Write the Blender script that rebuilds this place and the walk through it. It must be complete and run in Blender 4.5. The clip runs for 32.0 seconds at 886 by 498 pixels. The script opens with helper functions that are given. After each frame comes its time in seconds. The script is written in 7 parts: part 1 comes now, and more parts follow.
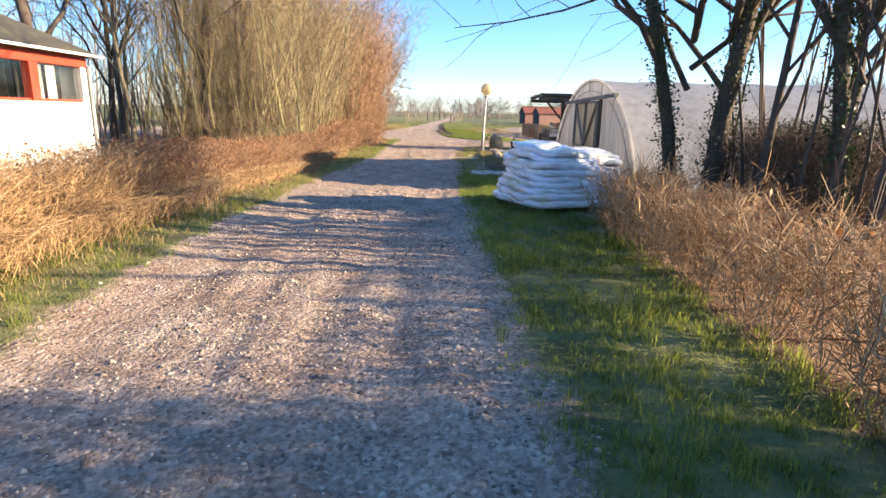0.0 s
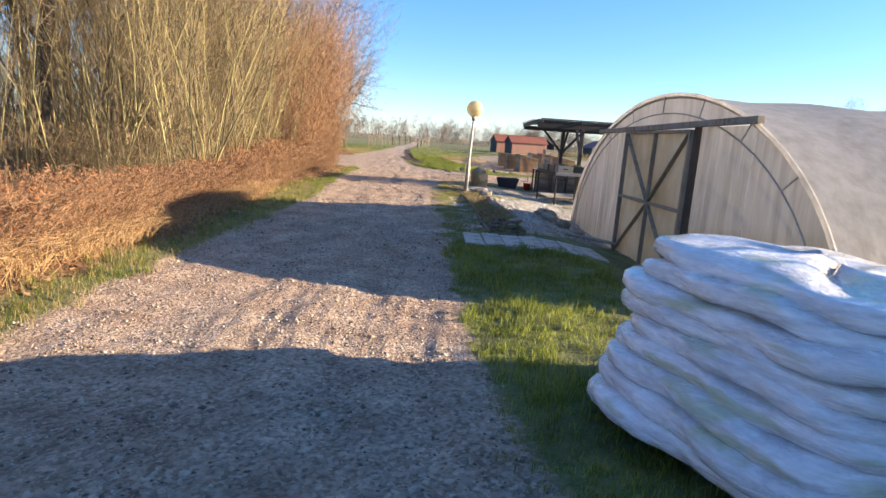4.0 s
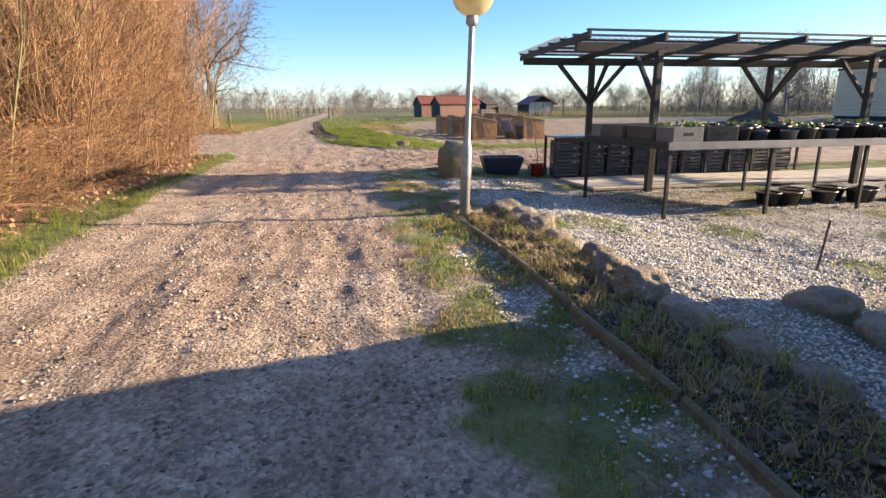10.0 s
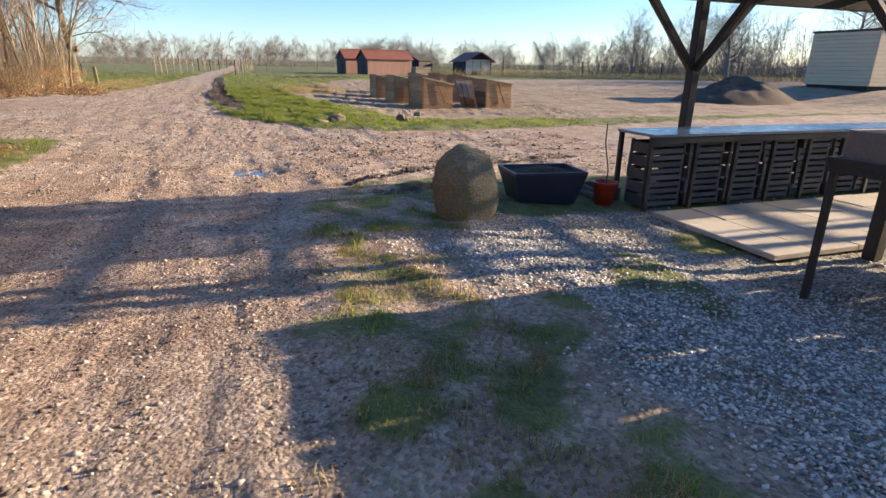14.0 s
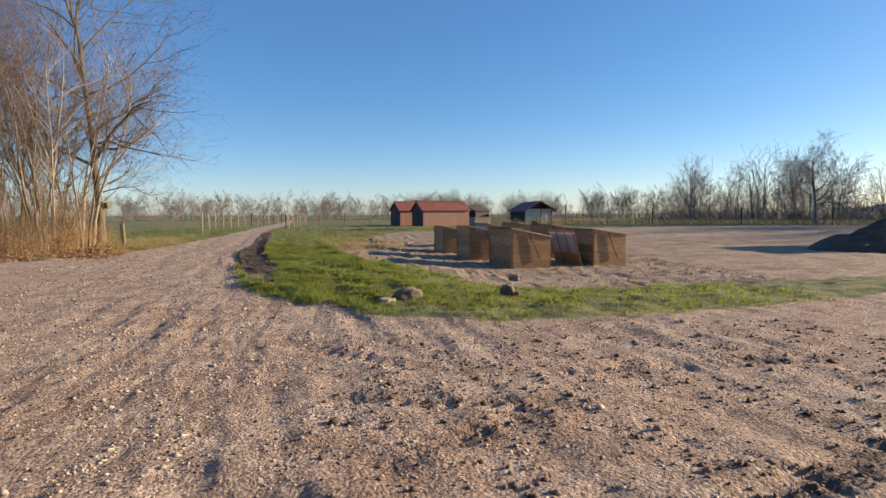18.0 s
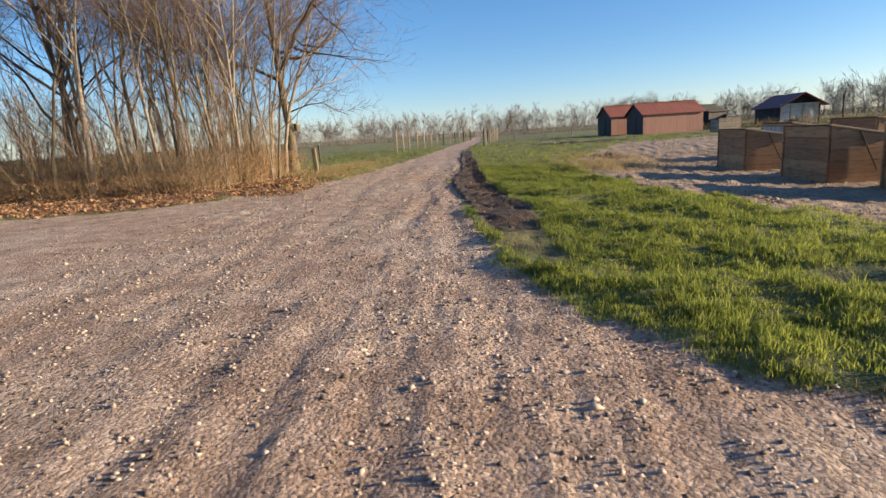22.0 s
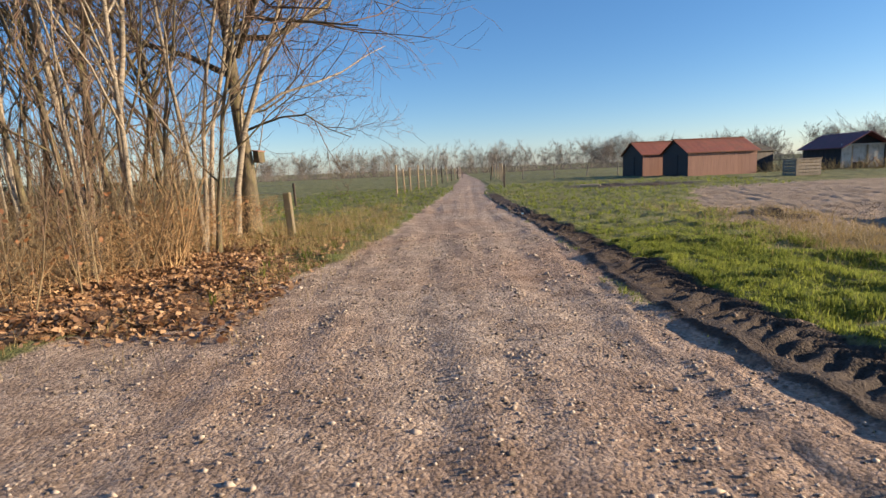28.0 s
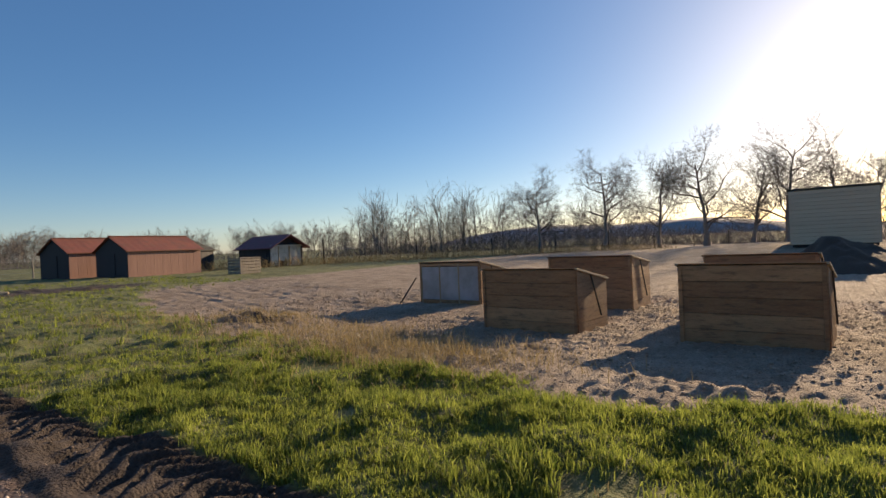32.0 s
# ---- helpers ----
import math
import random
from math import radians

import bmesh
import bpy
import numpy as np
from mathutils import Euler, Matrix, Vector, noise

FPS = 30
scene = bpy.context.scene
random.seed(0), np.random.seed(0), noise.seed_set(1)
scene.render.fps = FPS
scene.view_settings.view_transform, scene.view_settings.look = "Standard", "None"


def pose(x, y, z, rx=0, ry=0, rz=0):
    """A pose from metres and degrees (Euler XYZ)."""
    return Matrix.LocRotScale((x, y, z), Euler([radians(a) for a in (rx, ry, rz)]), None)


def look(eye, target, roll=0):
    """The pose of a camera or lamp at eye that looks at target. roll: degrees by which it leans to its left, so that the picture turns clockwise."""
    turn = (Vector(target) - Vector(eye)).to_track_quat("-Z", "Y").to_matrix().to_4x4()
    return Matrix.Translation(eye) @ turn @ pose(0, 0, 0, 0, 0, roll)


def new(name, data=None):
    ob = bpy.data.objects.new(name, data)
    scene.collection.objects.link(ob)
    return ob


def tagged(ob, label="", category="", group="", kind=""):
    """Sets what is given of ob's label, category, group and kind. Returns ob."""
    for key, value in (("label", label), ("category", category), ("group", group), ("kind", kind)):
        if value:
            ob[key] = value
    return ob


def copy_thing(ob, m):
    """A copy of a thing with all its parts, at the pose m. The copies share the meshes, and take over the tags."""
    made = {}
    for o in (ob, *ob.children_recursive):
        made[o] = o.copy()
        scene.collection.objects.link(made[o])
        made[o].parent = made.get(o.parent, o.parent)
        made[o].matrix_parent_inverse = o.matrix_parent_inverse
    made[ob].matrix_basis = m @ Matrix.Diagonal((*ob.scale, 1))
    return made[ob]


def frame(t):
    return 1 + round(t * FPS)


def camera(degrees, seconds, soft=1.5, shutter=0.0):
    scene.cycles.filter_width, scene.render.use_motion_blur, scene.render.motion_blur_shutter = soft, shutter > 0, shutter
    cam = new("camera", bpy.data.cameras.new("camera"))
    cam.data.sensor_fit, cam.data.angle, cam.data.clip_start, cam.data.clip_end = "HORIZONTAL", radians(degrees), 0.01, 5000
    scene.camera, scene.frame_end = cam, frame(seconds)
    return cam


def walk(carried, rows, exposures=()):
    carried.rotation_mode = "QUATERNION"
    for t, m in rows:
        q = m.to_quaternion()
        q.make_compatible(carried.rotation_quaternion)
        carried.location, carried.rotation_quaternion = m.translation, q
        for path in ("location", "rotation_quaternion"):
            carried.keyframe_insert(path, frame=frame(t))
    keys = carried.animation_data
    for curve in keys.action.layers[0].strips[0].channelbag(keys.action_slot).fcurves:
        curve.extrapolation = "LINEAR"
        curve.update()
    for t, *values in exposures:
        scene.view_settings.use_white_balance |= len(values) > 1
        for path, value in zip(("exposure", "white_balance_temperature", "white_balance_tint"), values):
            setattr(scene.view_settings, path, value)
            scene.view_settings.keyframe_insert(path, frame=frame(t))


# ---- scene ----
cam = camera(78.0, 32.0)
PATH = [
    (0, (0.034, 0.24, 1.622), (0.009, 2.182, 1.142), 1.3),
    (0.5, (-0.074, 0.951, 1.617), (0.076, 2.878, 1.105), 1.0),
    (1, (-0.23, 1.698, 1.623), (-0.326, 3.652, 1.209), 3.3),
    (1.5, (-0.358, 2.45, 1.626), (-0.327, 4.401, 1.187), 1.9),
    (2, (-0.381, 3.312, 1.597), (-0.279, 5.245, 1.094), -2.8),
    (2.5, (-0.341, 4.26, 1.607), (-0.102, 6.141, 0.97), -1.7),
    (3, (-0.289, 5.197, 1.665), (-0.188, 7.144, 1.216), -1.6),
    (3.5, (-0.308, 6.132, 1.646), (-0.216, 8.085, 1.223), 1.3),
    (4, (-0.304, 7.052, 1.646), (-0.192, 9.01, 1.256), 3.8),
    (4.5, (-0.386, 8.02, 1.628), (-0.311, 9.976, 1.216), 2.9),
    (6.5, (-0.512, 12.308, 1.261), (-0.226, 14.259, 0.922), -2.5),
    (7, (-0.467, 13.227, 1.259), (-0.181, 15.176, 0.908), -2.1),
    (7.5, (-0.451, 14.119, 1.252), (-0.22, 16.065, 0.852), -2.9),
    (8, (-0.405, 14.932, 1.242), (-0.224, 16.87, 0.783), -2.7),
    (8.5, (-0.378, 15.729, 1.25), (-0.233, 17.658, 0.741), -2.6),
    (9, (-0.348, 16.525, 1.268), (-0.18, 18.446, 0.737), -1.9),
    (9.5, (-0.436, 17.385, 1.294), (-0.168, 19.3, 0.783), -1.8),
    (10, (-0.354, 18.233, 1.319), (0.028, 20.133, 0.824), -0.4),
    (10.5, (-0.319, 19.044, 1.351), (0.124, 20.922, 0.825), -0.1),
    (11, (-0.245, 19.845, 1.358), (0.245, 21.702, 0.802), 0.1),
    (11.5, (-0.25, 20.762, 1.364), (0.238, 22.617, 0.798), -0.0),
    (12, (-0.201, 21.557, 1.408), (0.28, 23.411, 0.832), -0.2),
    (12.5, (-0.217, 22.39, 1.407), (0.263, 24.24, 0.816), -0.5),
    (13, (-0.184, 23.183, 1.479), (0.349, 25.009, 0.862), -0.6),
    (13.5, (-0.108, 24.03, 1.505), (0.495, 25.829, 0.873), -0.2),
    (14, (0.102, 24.896, 1.455), (0.741, 26.681, 0.818), 1.0),
    (14.5, (0.2, 25.773, 1.439), (0.763, 27.58, 0.793), 2.0),
    (16.5, (0.789, 28.911, 1.195), (1.198, 30.781, 0.613), 1.9),
    (17, (0.817, 29.822, 1.174), (1.154, 31.729, 0.672), 2.1),
    (17.5, (0.749, 30.751, 1.216), (1.189, 32.682, 0.939), 1.8),
    (18, (0.697, 31.543, 1.348), (1.207, 33.474, 1.229), -0.3),
    (18.5, (0.638, 32.369, 1.347), (1.188, 34.286, 1.184), -1.3),
    (19, (0.574, 33.254, 1.323), (1.095, 35.171, 1.088), -0.2),
    (19.5, (0.215, 34.29, 1.287), (0.645, 36.228, 1.044), 0.3),
    (20, (-0.047, 35.118, 1.308), (0.258, 37.082, 1.079), -2.6),
    (20.5, (-0.193, 35.990, 1.252), (-0.054, 37.963, 0.956), -3.6),
    (21, (-0.198, 36.806, 1.229), (-0.178, 38.770, 0.855), -3.3),
    (21.5, (-0.559, 37.653, 1.232), (-0.610, 39.611, 0.826), -3.7),
    (22, (-0.727, 38.451, 1.236), (-0.876, 40.404, 0.833), -3.6),
    (22.5, (-0.976, 39.220, 1.251), (-1.215, 41.169, 0.871), -3.0),
    (23, (-1.147, 40.015, 1.269), (-1.456, 41.960, 0.923), -2.1),
    (23.5, (-1.403, 40.781, 1.297), (-1.764, 42.725, 0.998), -1.4),
    (24, (-1.717, 41.585, 1.333), (-2.117, 43.527, 1.074), -1.0),
    (24.5, (-2.037, 42.379, 1.339), (-2.472, 44.315, 1.089), -0.9),
    (26.5, (-3.087, 45.490, 1.324), (-3.291, 47.452, 0.997), -2.4),
    (27, (-3.271, 46.244, 1.351), (-3.386, 48.211, 1.009), -2.3),
    (27.5, (-3.402, 46.978, 1.389), (-3.475, 48.951, 1.068), -2.9),
    (28, (-3.495, 47.667, 1.433), (-3.538, 49.646, 1.150), -2.4),
    (28.5, (-3.442, 48.389, 1.457), (-3.402, 50.378, 1.247), -1.5),
    (29, (-3.396, 49.059, 1.448), (-3.198, 51.045, 1.330), -0.6),
    (29.5, (-3.309, 49.743, 1.418), (-2.902, 51.700, 1.370), 0.1),
    (30, (-3.122, 50.409, 1.471), (-2.492, 52.307, 1.475), 0.0),
    (30.5, (-3.100, 50.812, 1.489), (-2.229, 52.612, 1.524), -0.3),
    (31, (-2.853, 50.887, 1.482), (-1.760, 52.562, 1.526), -1.5),
    (31.5, (-2.883, 50.966, 1.460), (-1.536, 52.444, 1.486), -2.0),
    (32, (-2.688, 50.984, 1.419), (-1.076, 52.167, 1.411), -2.4),
]
walk(cam, [(t, look(eye, target, roll)) for t, eye, target, roll in PATH],
     [(0, 2.1, 7700, 14), (4, 1.88, 7800, 14), (7, 2.1, 8100, 14), (9, 2.05, 8000, 14), (11, 1.5, 7900, 14), (12, 1.55, 7700, 14), (14, 1.6, 7700, 14), (17, 1.45, 8100, 15), (18, 1.08, 8000, 14), (20, 0.98, 7800, 14), (21.5, 1.17, 7900, 14), (24, 1.13, 7900, 14), (28, 1.05, 7900, 14), (30, 0.88, 8300, 16), (32, 0.65, 8600, 16)])

# ---- world, sun ----
SUN_EL, SUN_AZ = radians(15.3), radians(94.5)          # azimuth clockwise from +y
sun_dir = Vector((math.sin(SUN_AZ) * math.cos(SUN_EL), math.cos(SUN_AZ) * math.cos(SUN_EL), math.sin(SUN_EL)))
world = bpy.data.worlds.new("sky")
scene.world = world
world.use_nodes = True
wn = world.node_tree.nodes
sky = wn.new("ShaderNodeTexSky")
sky.sky_type, sky.sun_disc = "NISHITA", False
sky.sun_elevation, sky.sun_rotation = SUN_EL, SUN_AZ
sky.air_density, sky.dust_density, sky.ozone_density = 0.8, 0.4, 3.2
wn["Background"].inputs["Strength"].default_value = 0.076
hue = wn.new("ShaderNodeHueSaturation")
hue.inputs["Saturation"].default_value = 1.3
world.node_tree.links.new(sky.outputs[0], hue.inputs["Color"])
deep = wn.new("ShaderNodeMix")                             # clear blue of the upper sky
deep.data_type, deep.blend_type = "RGBA", "ADD"
deep.inputs["Factor"].default_value = 1.0
deep.inputs["B"].default_value = (0.32, 0.58, 1.4, 1)
world.node_tree.links.new(hue.outputs[0], deep.inputs["A"])
world.node_tree.links.new(deep.outputs["Result"], wn["Background"].inputs["Color"])
sun = new("sun", bpy.data.lights.new("sun", "SUN"))
sun.data.energy, sun.data.angle, sun.data.color = 4.3, radians(0.55), (1.0, 0.85, 0.66)
sun.matrix_world = Matrix.Translation((40, -4, 12)) @ (-sun_dir).to_track_quat("-Z", "Y").to_matrix().to_4x4()

# ---- materials ----
def nt(m):
    return m.node_tree.nodes, m.node_tree.links


def noise_node(m, scale, detail=6.0, rough=0.6, coord=None):
    n, l = nt(m)
    t = n.new("ShaderNodeTexNoise")
    t.inputs["Scale"].default_value, t.inputs["Detail"].default_value, t.inputs["Roughness"].default_value = scale, detail, rough
    if coord:
        l.new(coord, t.inputs["Vector"])
    return t


def ramp(m, fac, stops):
    n, l = nt(m)
    r = n.new("ShaderNodeValToRGB")
    e = r.color_ramp.elements
    while len(e) < len(stops):
        e.new(0.5)
    for el, (p, c) in zip(e, stops):
        el.position, el.color = p, (*c, 1)
    l.new(fac, r.inputs["Fac"])
    return r


def mix_color(m, fac, a, b, blend="MIX"):
    n, l = nt(m)
    x = n.new("ShaderNodeMix")
    x.data_type, x.blend_type = "RGBA", blend
    for sock, v in ((x.inputs["Factor"], fac), (x.inputs["A"], a), (x.inputs["B"], b)):
        if isinstance(v, (int, float)):
            sock.default_value = v
        elif isinstance(v, tuple):
            sock.default_value = (*v, 1)
        else:
            l.new(v, sock)
    return x.outputs["Result"]


def maths(m, op, a, b=0.0, clamp=False):
    n, l = nt(m)
    x = n.new("ShaderNodeMath")
    x.operation, x.use_clamp = op, clamp
    for sock, v in ((x.inputs[0], a), (x.inputs[1], b)):
        if isinstance(v, (int, float)):
            sock.default_value = v
        else:
            l.new(v, sock)
    return x.outputs[0]


def surface(name, dark, light, grain=20.0, blotch=1.5, rough=0.8, bump=0.3, metal=0.0, stretch=None, per_object=0.12, per_island=0.0, bump_scale=None, stain=None):
    """Two tones mixed by fine grain and large blotches, with relief and a shift from piece to piece."""
    m = bpy.data.materials.new(name)
    m.use_nodes = True
    n, l = nt(m)
    b = n["Principled BSDF"]
    coord = n.new("ShaderNodeTexCoord").outputs["Object"]
    if stretch:
        mp = n.new("ShaderNodeMapping")
        mp.inputs["Scale"].default_value = stretch
        l.new(coord, mp.inputs["Vector"])
        coord = mp.outputs[0]
    fine, big = noise_node(m, grain, 8.0, 0.65, coord), noise_node(m, blotch, 4.0, 0.55, coord)
    f = maths(m, "ADD", maths(m, "MULTIPLY", fine.outputs["Fac"], 0.6), maths(m, "MULTIPLY", big.outputs["Fac"], 0.6))
    f = maths(m, "SUBTRACT", f, 0.1)
    if per_object:
        f = maths(m, "ADD", f, maths(m, "MULTIPLY", maths(m, "SUBTRACT", n.new("ShaderNodeObjectInfo").outputs["Random"], 0.5), per_object * 2))
    if per_island:
        f = maths(m, "ADD", f, maths(m, "MULTIPLY", maths(m, "SUBTRACT", n.new("ShaderNodeNewGeometry").outputs["Random Per Island"], 0.5), per_island * 2))
    r = ramp(m, f, ((0.22, dark), (0.78, light)))
    col = r.outputs["Color"]
    if stain:
        s = noise_node(m, blotch * 2.3, 6.0, 0.7, coord)
        sr = ramp(m, s.outputs["Fac"], ((0.5, (0, 0, 0)), (0.72, (1, 1, 1))))
        col = mix_color(m, sr.outputs["Color"], col, stain)
    l.new(col, b.inputs["Base Color"])
    rr = n.new("ShaderNodeMapRange")
    rr.inputs["To Min"].default_value, rr.inputs["To Max"].default_value = max(0.02, rough - 0.12), min(1.0, rough + 0.1)
    l.new(big.outputs["Fac"], rr.inputs["Value"])
    l.new(rr.outputs[0], b.inputs["Roughness"])
    b.inputs["Metallic"].default_value = metal
    if bump:
        bp = n.new("ShaderNodeBump")
        bp.inputs["Strength"].default_value, bp.inputs["Distance"].default_value = bump, 0.02
        l.new(fine.outputs["Fac"], bp.inputs["Height"])
        l.new(bp.outputs[0], b.inputs["Normal"])
    return m


def thin(name, dark, light, back=0.35, island=0.5, rough=0.6):
    """Leaves and blades: a little light passes through; each one has its own tone."""
    m = bpy.data.materials.new(name)
    m.use_nodes = True
    n, l = nt(m)
    b = n["Principled BSDF"]
    isl = n.new("ShaderNodeNewGeometry").outputs["Random Per Island"]
    big = noise_node(m, 0.9, 3.0, 0.5, n.new("ShaderNodeTexCoord").outputs["Object"])
    f = maths(m, "ADD", maths(m, "MULTIPLY", isl, island), maths(m, "MULTIPLY", big.outputs["Fac"], 1.0 - island))
    r = ramp(m, f, ((0.15, dark), (0.85, light)))
    l.new(r.outputs["Color"], b.inputs["Base Color"])
    b.inputs["Roughness"].default_value = rough
    tr = n.new("ShaderNodeBsdfTranslucent")
    l.new(r.outputs["Color"], tr.inputs["Color"])
    mx = n.new("ShaderNodeMixShader")
    mx.inputs[0].default_value = back
    l.new(b.outputs[0], mx.inputs[1])
    l.new(tr.outputs[0], mx.inputs[2])
    l.new(mx.outputs[0], n["Material Output"].inputs["Surface"])
    return m


def film_sheet(name, tint, clear=0.12, back=0.45, dirt=(0.35, 0.33, 0.27), streak=(3.0, 3.0, 0.35), rough=0.35):
    """Greenhouse plastic: milky, lets light through, streaked with dirt."""
    m = bpy.data.materials.new(name)
    m.use_nodes = True
    n, l = nt(m)
    b = n["Principled BSDF"]
    mp = n.new("ShaderNodeMapping")
    mp.inputs["Scale"].default_value = streak
    l.new(n.new("ShaderNodeTexCoord").outputs["Object"], mp.inputs["Vector"])
    s = noise_node(m, 1.6, 7.0, 0.65, mp.outputs[0])
    r = ramp(m, s.outputs["Fac"], ((0.3, dirt), (0.62, tint)))
    l.new(r.outputs["Color"], b.inputs["Base Color"])
    b.inputs["Roughness"].default_value = rough
    w = noise_node(m, 5.0, 4.0, 0.6, mp.outputs[0])
    bp = n.new("ShaderNodeBump")
    bp.inputs["Strength"].default_value, bp.inputs["Distance"].default_value = 0.22, 0.03
    l.new(w.outputs["Fac"], bp.inputs["Height"])
    l.new(bp.outputs[0], b.inputs["Normal"])
    tr, tp = n.new("ShaderNodeBsdfTranslucent"), n.new("ShaderNodeBsdfTransparent")
    l.new(r.outputs["Color"], tr.inputs["Color"])
    m1, m2 = n.new("ShaderNodeMixShader"), n.new("ShaderNodeMixShader")
    m1.inputs[0].default_value, m2.inputs[0].default_value = back, clear
    l.new(b.outputs[0], m1.inputs[1])
    l.new(tr.outputs[0], m1.inputs[2])
    l.new(m1.outputs[0], m2.inputs[1])
    l.new(tp.outputs[0], m2.inputs[2])
    l.new(m2.outputs[0], n["Material Output"].inputs["Surface"])
    return m


M = {}
M["black_wood"] = surface("black_wood", (0.008, 0.008, 0.009), (0.035, 0.033, 0.032), 30, 2, 0.6, 0.3, stretch=(1, 1, 1))
M["box_wood"] = surface("box_wood", (0.25, 0.125, 0.058), (0.5, 0.29, 0.145), 14, 1.2, 0.75, 0.35, stretch=(1, 1, 6), per_object=0.22, stain=(0.12, 0.07, 0.04))
M["pale_wood"] = surface("pale_wood", (0.28, 0.2, 0.12), (0.5, 0.4, 0.27), 18, 1.5, 0.8, 0.3, stretch=(5, 5, 1))
M["grey_wood"] = surface("grey_wood", (0.16, 0.135, 0.11), (0.34, 0.3, 0.25), 22, 1.4, 0.85, 0.5, stretch=(4, 4, 1), stain=(0.1, 0.09, 0.06))
M["pale_board"] = surface("pale_board", (0.42, 0.33, 0.23), (0.62, 0.51, 0.37), 14, 0.8, 0.75, 0.1, stretch=(0.5, 0.5, 6), per_object=0.07)
M["red_wood"] = surface("red_wood", (0.27, 0.14, 0.105), (0.42, 0.235, 0.18), 20, 1.2, 0.8, 0.2, stretch=(6, 6, 0.6), per_object=0.08)
M["red_roof"] = surface("red_roof", (0.15, 0.045, 0.03), (0.32, 0.105, 0.065), 12, 1.0, 0.7, 0.3, stain=(0.16, 0.08, 0.05))
M["plum_roof"] = surface("plum_roof", (0.11, 0.03, 0.04), (0.24, 0.075, 0.085), 12, 1.0, 0.75, 0.3, stain=(0.12, 0.06, 0.06))
M["dark_felt"] = surface("dark_felt", (0.02, 0.02, 0.017), (0.07, 0.065, 0.055), 40, 1.0, 0.9, 0.5, stain=(0.09, 0.1, 0.05))
M["dark_wood"] = surface("dark_wood", (0.012, 0.011, 0.014), (0.035, 0.032, 0.038), 20, 1.0, 0.75, 0.3)
M["cream_wall"] = surface("cream_wall", (0.52, 0.49, 0.42), (0.74, 0.7, 0.62), 16, 1.0, 0.85, 0.2, stain=(0.3, 0.27, 0.2))
M["white_wall"] = surface("white_wall", (0.62, 0.62, 0.6), (0.82, 0.82, 0.8), 30, 0.8, 0.85, 0.25, stain=(0.5, 0.5, 0.46))
M["red_paint"] = surface("red_paint", (0.36, 0.04, 0.02), (0.5, 0.07, 0.035), 20, 1.0, 0.55, 0.12)
M["curtain"] = surface("curtain", (0.5, 0.48, 0.42), (0.72, 0.7, 0.64), 6, 2.0, 0.9, 0.2)
# near-black that stands for the shade inside rooms, slots and holes
M["inside_shade"] = surface("inside_shade", (0.015, 0.014, 0.013), (0.04, 0.037, 0.034), 8, 1.0, 0.9, 0.1)
# base made paler to carry some of the sky's reflection in its colour
M["bench_top"] = surface("bench_top", (0.22, 0.23, 0.24), (0.42, 0.43, 0.44), 20, 1.5, 0.28, 0.05, stain=(0.2, 0.2, 0.19))
M["galvanised"] = surface("galvanised", (0.3, 0.3, 0.3), (0.46, 0.46, 0.45), 30, 3.0, 0.5, 0.1, metal=0.55, stain=(0.24, 0.23, 0.2))
M["steel"] = surface("steel", (0.25, 0.25, 0.25), (0.4, 0.4, 0.4), 40, 3.0, 0.4, 0.1, metal=0.85)
M["black_plastic"] = surface("black_plastic", (0.01, 0.01, 0.011), (0.028, 0.028, 0.03), 30, 2.0, 0.42, 0.12)
M["grey_plastic"] = surface("grey_plastic", (0.09, 0.09, 0.094), (0.19, 0.19, 0.195), 30, 2.0, 0.5, 0.12, stain=(0.09, 0.085, 0.075))
M["crate_plastic"] = surface("crate_plastic", (0.05, 0.052, 0.056), (0.12, 0.12, 0.125), 30, 2.0, 0.5, 0.12, per_object=0.35)
M["blue_plastic"] = surface("blue_plastic", (0.012, 0.016, 0.035), (0.03, 0.035, 0.06), 20, 2.0, 0.45, 0.1)
M["red_plastic"] = surface("red_plastic", (0.32, 0.02, 0.012), (0.46, 0.04, 0.02), 20, 2.0, 0.45, 0.08)
M["green_plastic"] = surface("green_plastic", (0.01, 0.05, 0.03), (0.03, 0.11, 0.06), 20, 2.0, 0.5, 0.1)
M["pot_black"] = surface("pot_black", (0.012, 0.012, 0.013), (0.045, 0.043, 0.042), 20, 2.0, 0.45, 0.1, per_object=0.3)
M["terracotta"] = surface("terracotta", (0.2, 0.07, 0.035), (0.36, 0.15, 0.08), 20, 2.0, 0.8, 0.2)
M["soil"] = surface("soil", (0.018, 0.012, 0.008), (0.07, 0.048, 0.033), 40, 3.0, 0.95, 1.0, per_island=0.3)
M["clod"] = surface("clod", (0.06, 0.043, 0.031), (0.25, 0.185, 0.14), 30, 3.0, 0.95, 1.0, per_island=0.3)
M["sand_lump"] = surface("sand_lump", (0.16, 0.115, 0.08), (0.42, 0.33, 0.24), 30, 3.0, 0.95, 0.8, per_island=0.3)
M["boulder"] = surface("boulder", (0.11, 0.088, 0.065), (0.42, 0.365, 0.29), 30, 3.0, 0.92, 1.5, per_object=0.15, stain=(0.12, 0.11, 0.05))
M["lichen_rock"] = surface("lichen_rock", (0.1, 0.085, 0.055), (0.4, 0.335, 0.22), 34, 2.6, 0.92, 1.6, per_object=0.0, stain=(0.23, 0.17, 0.03))
M["pebble"] = surface("pebble", (0.125, 0.098, 0.078), (0.47, 0.4, 0.33), 60, 3.0, 0.8, 0.2, per_island=0.75)
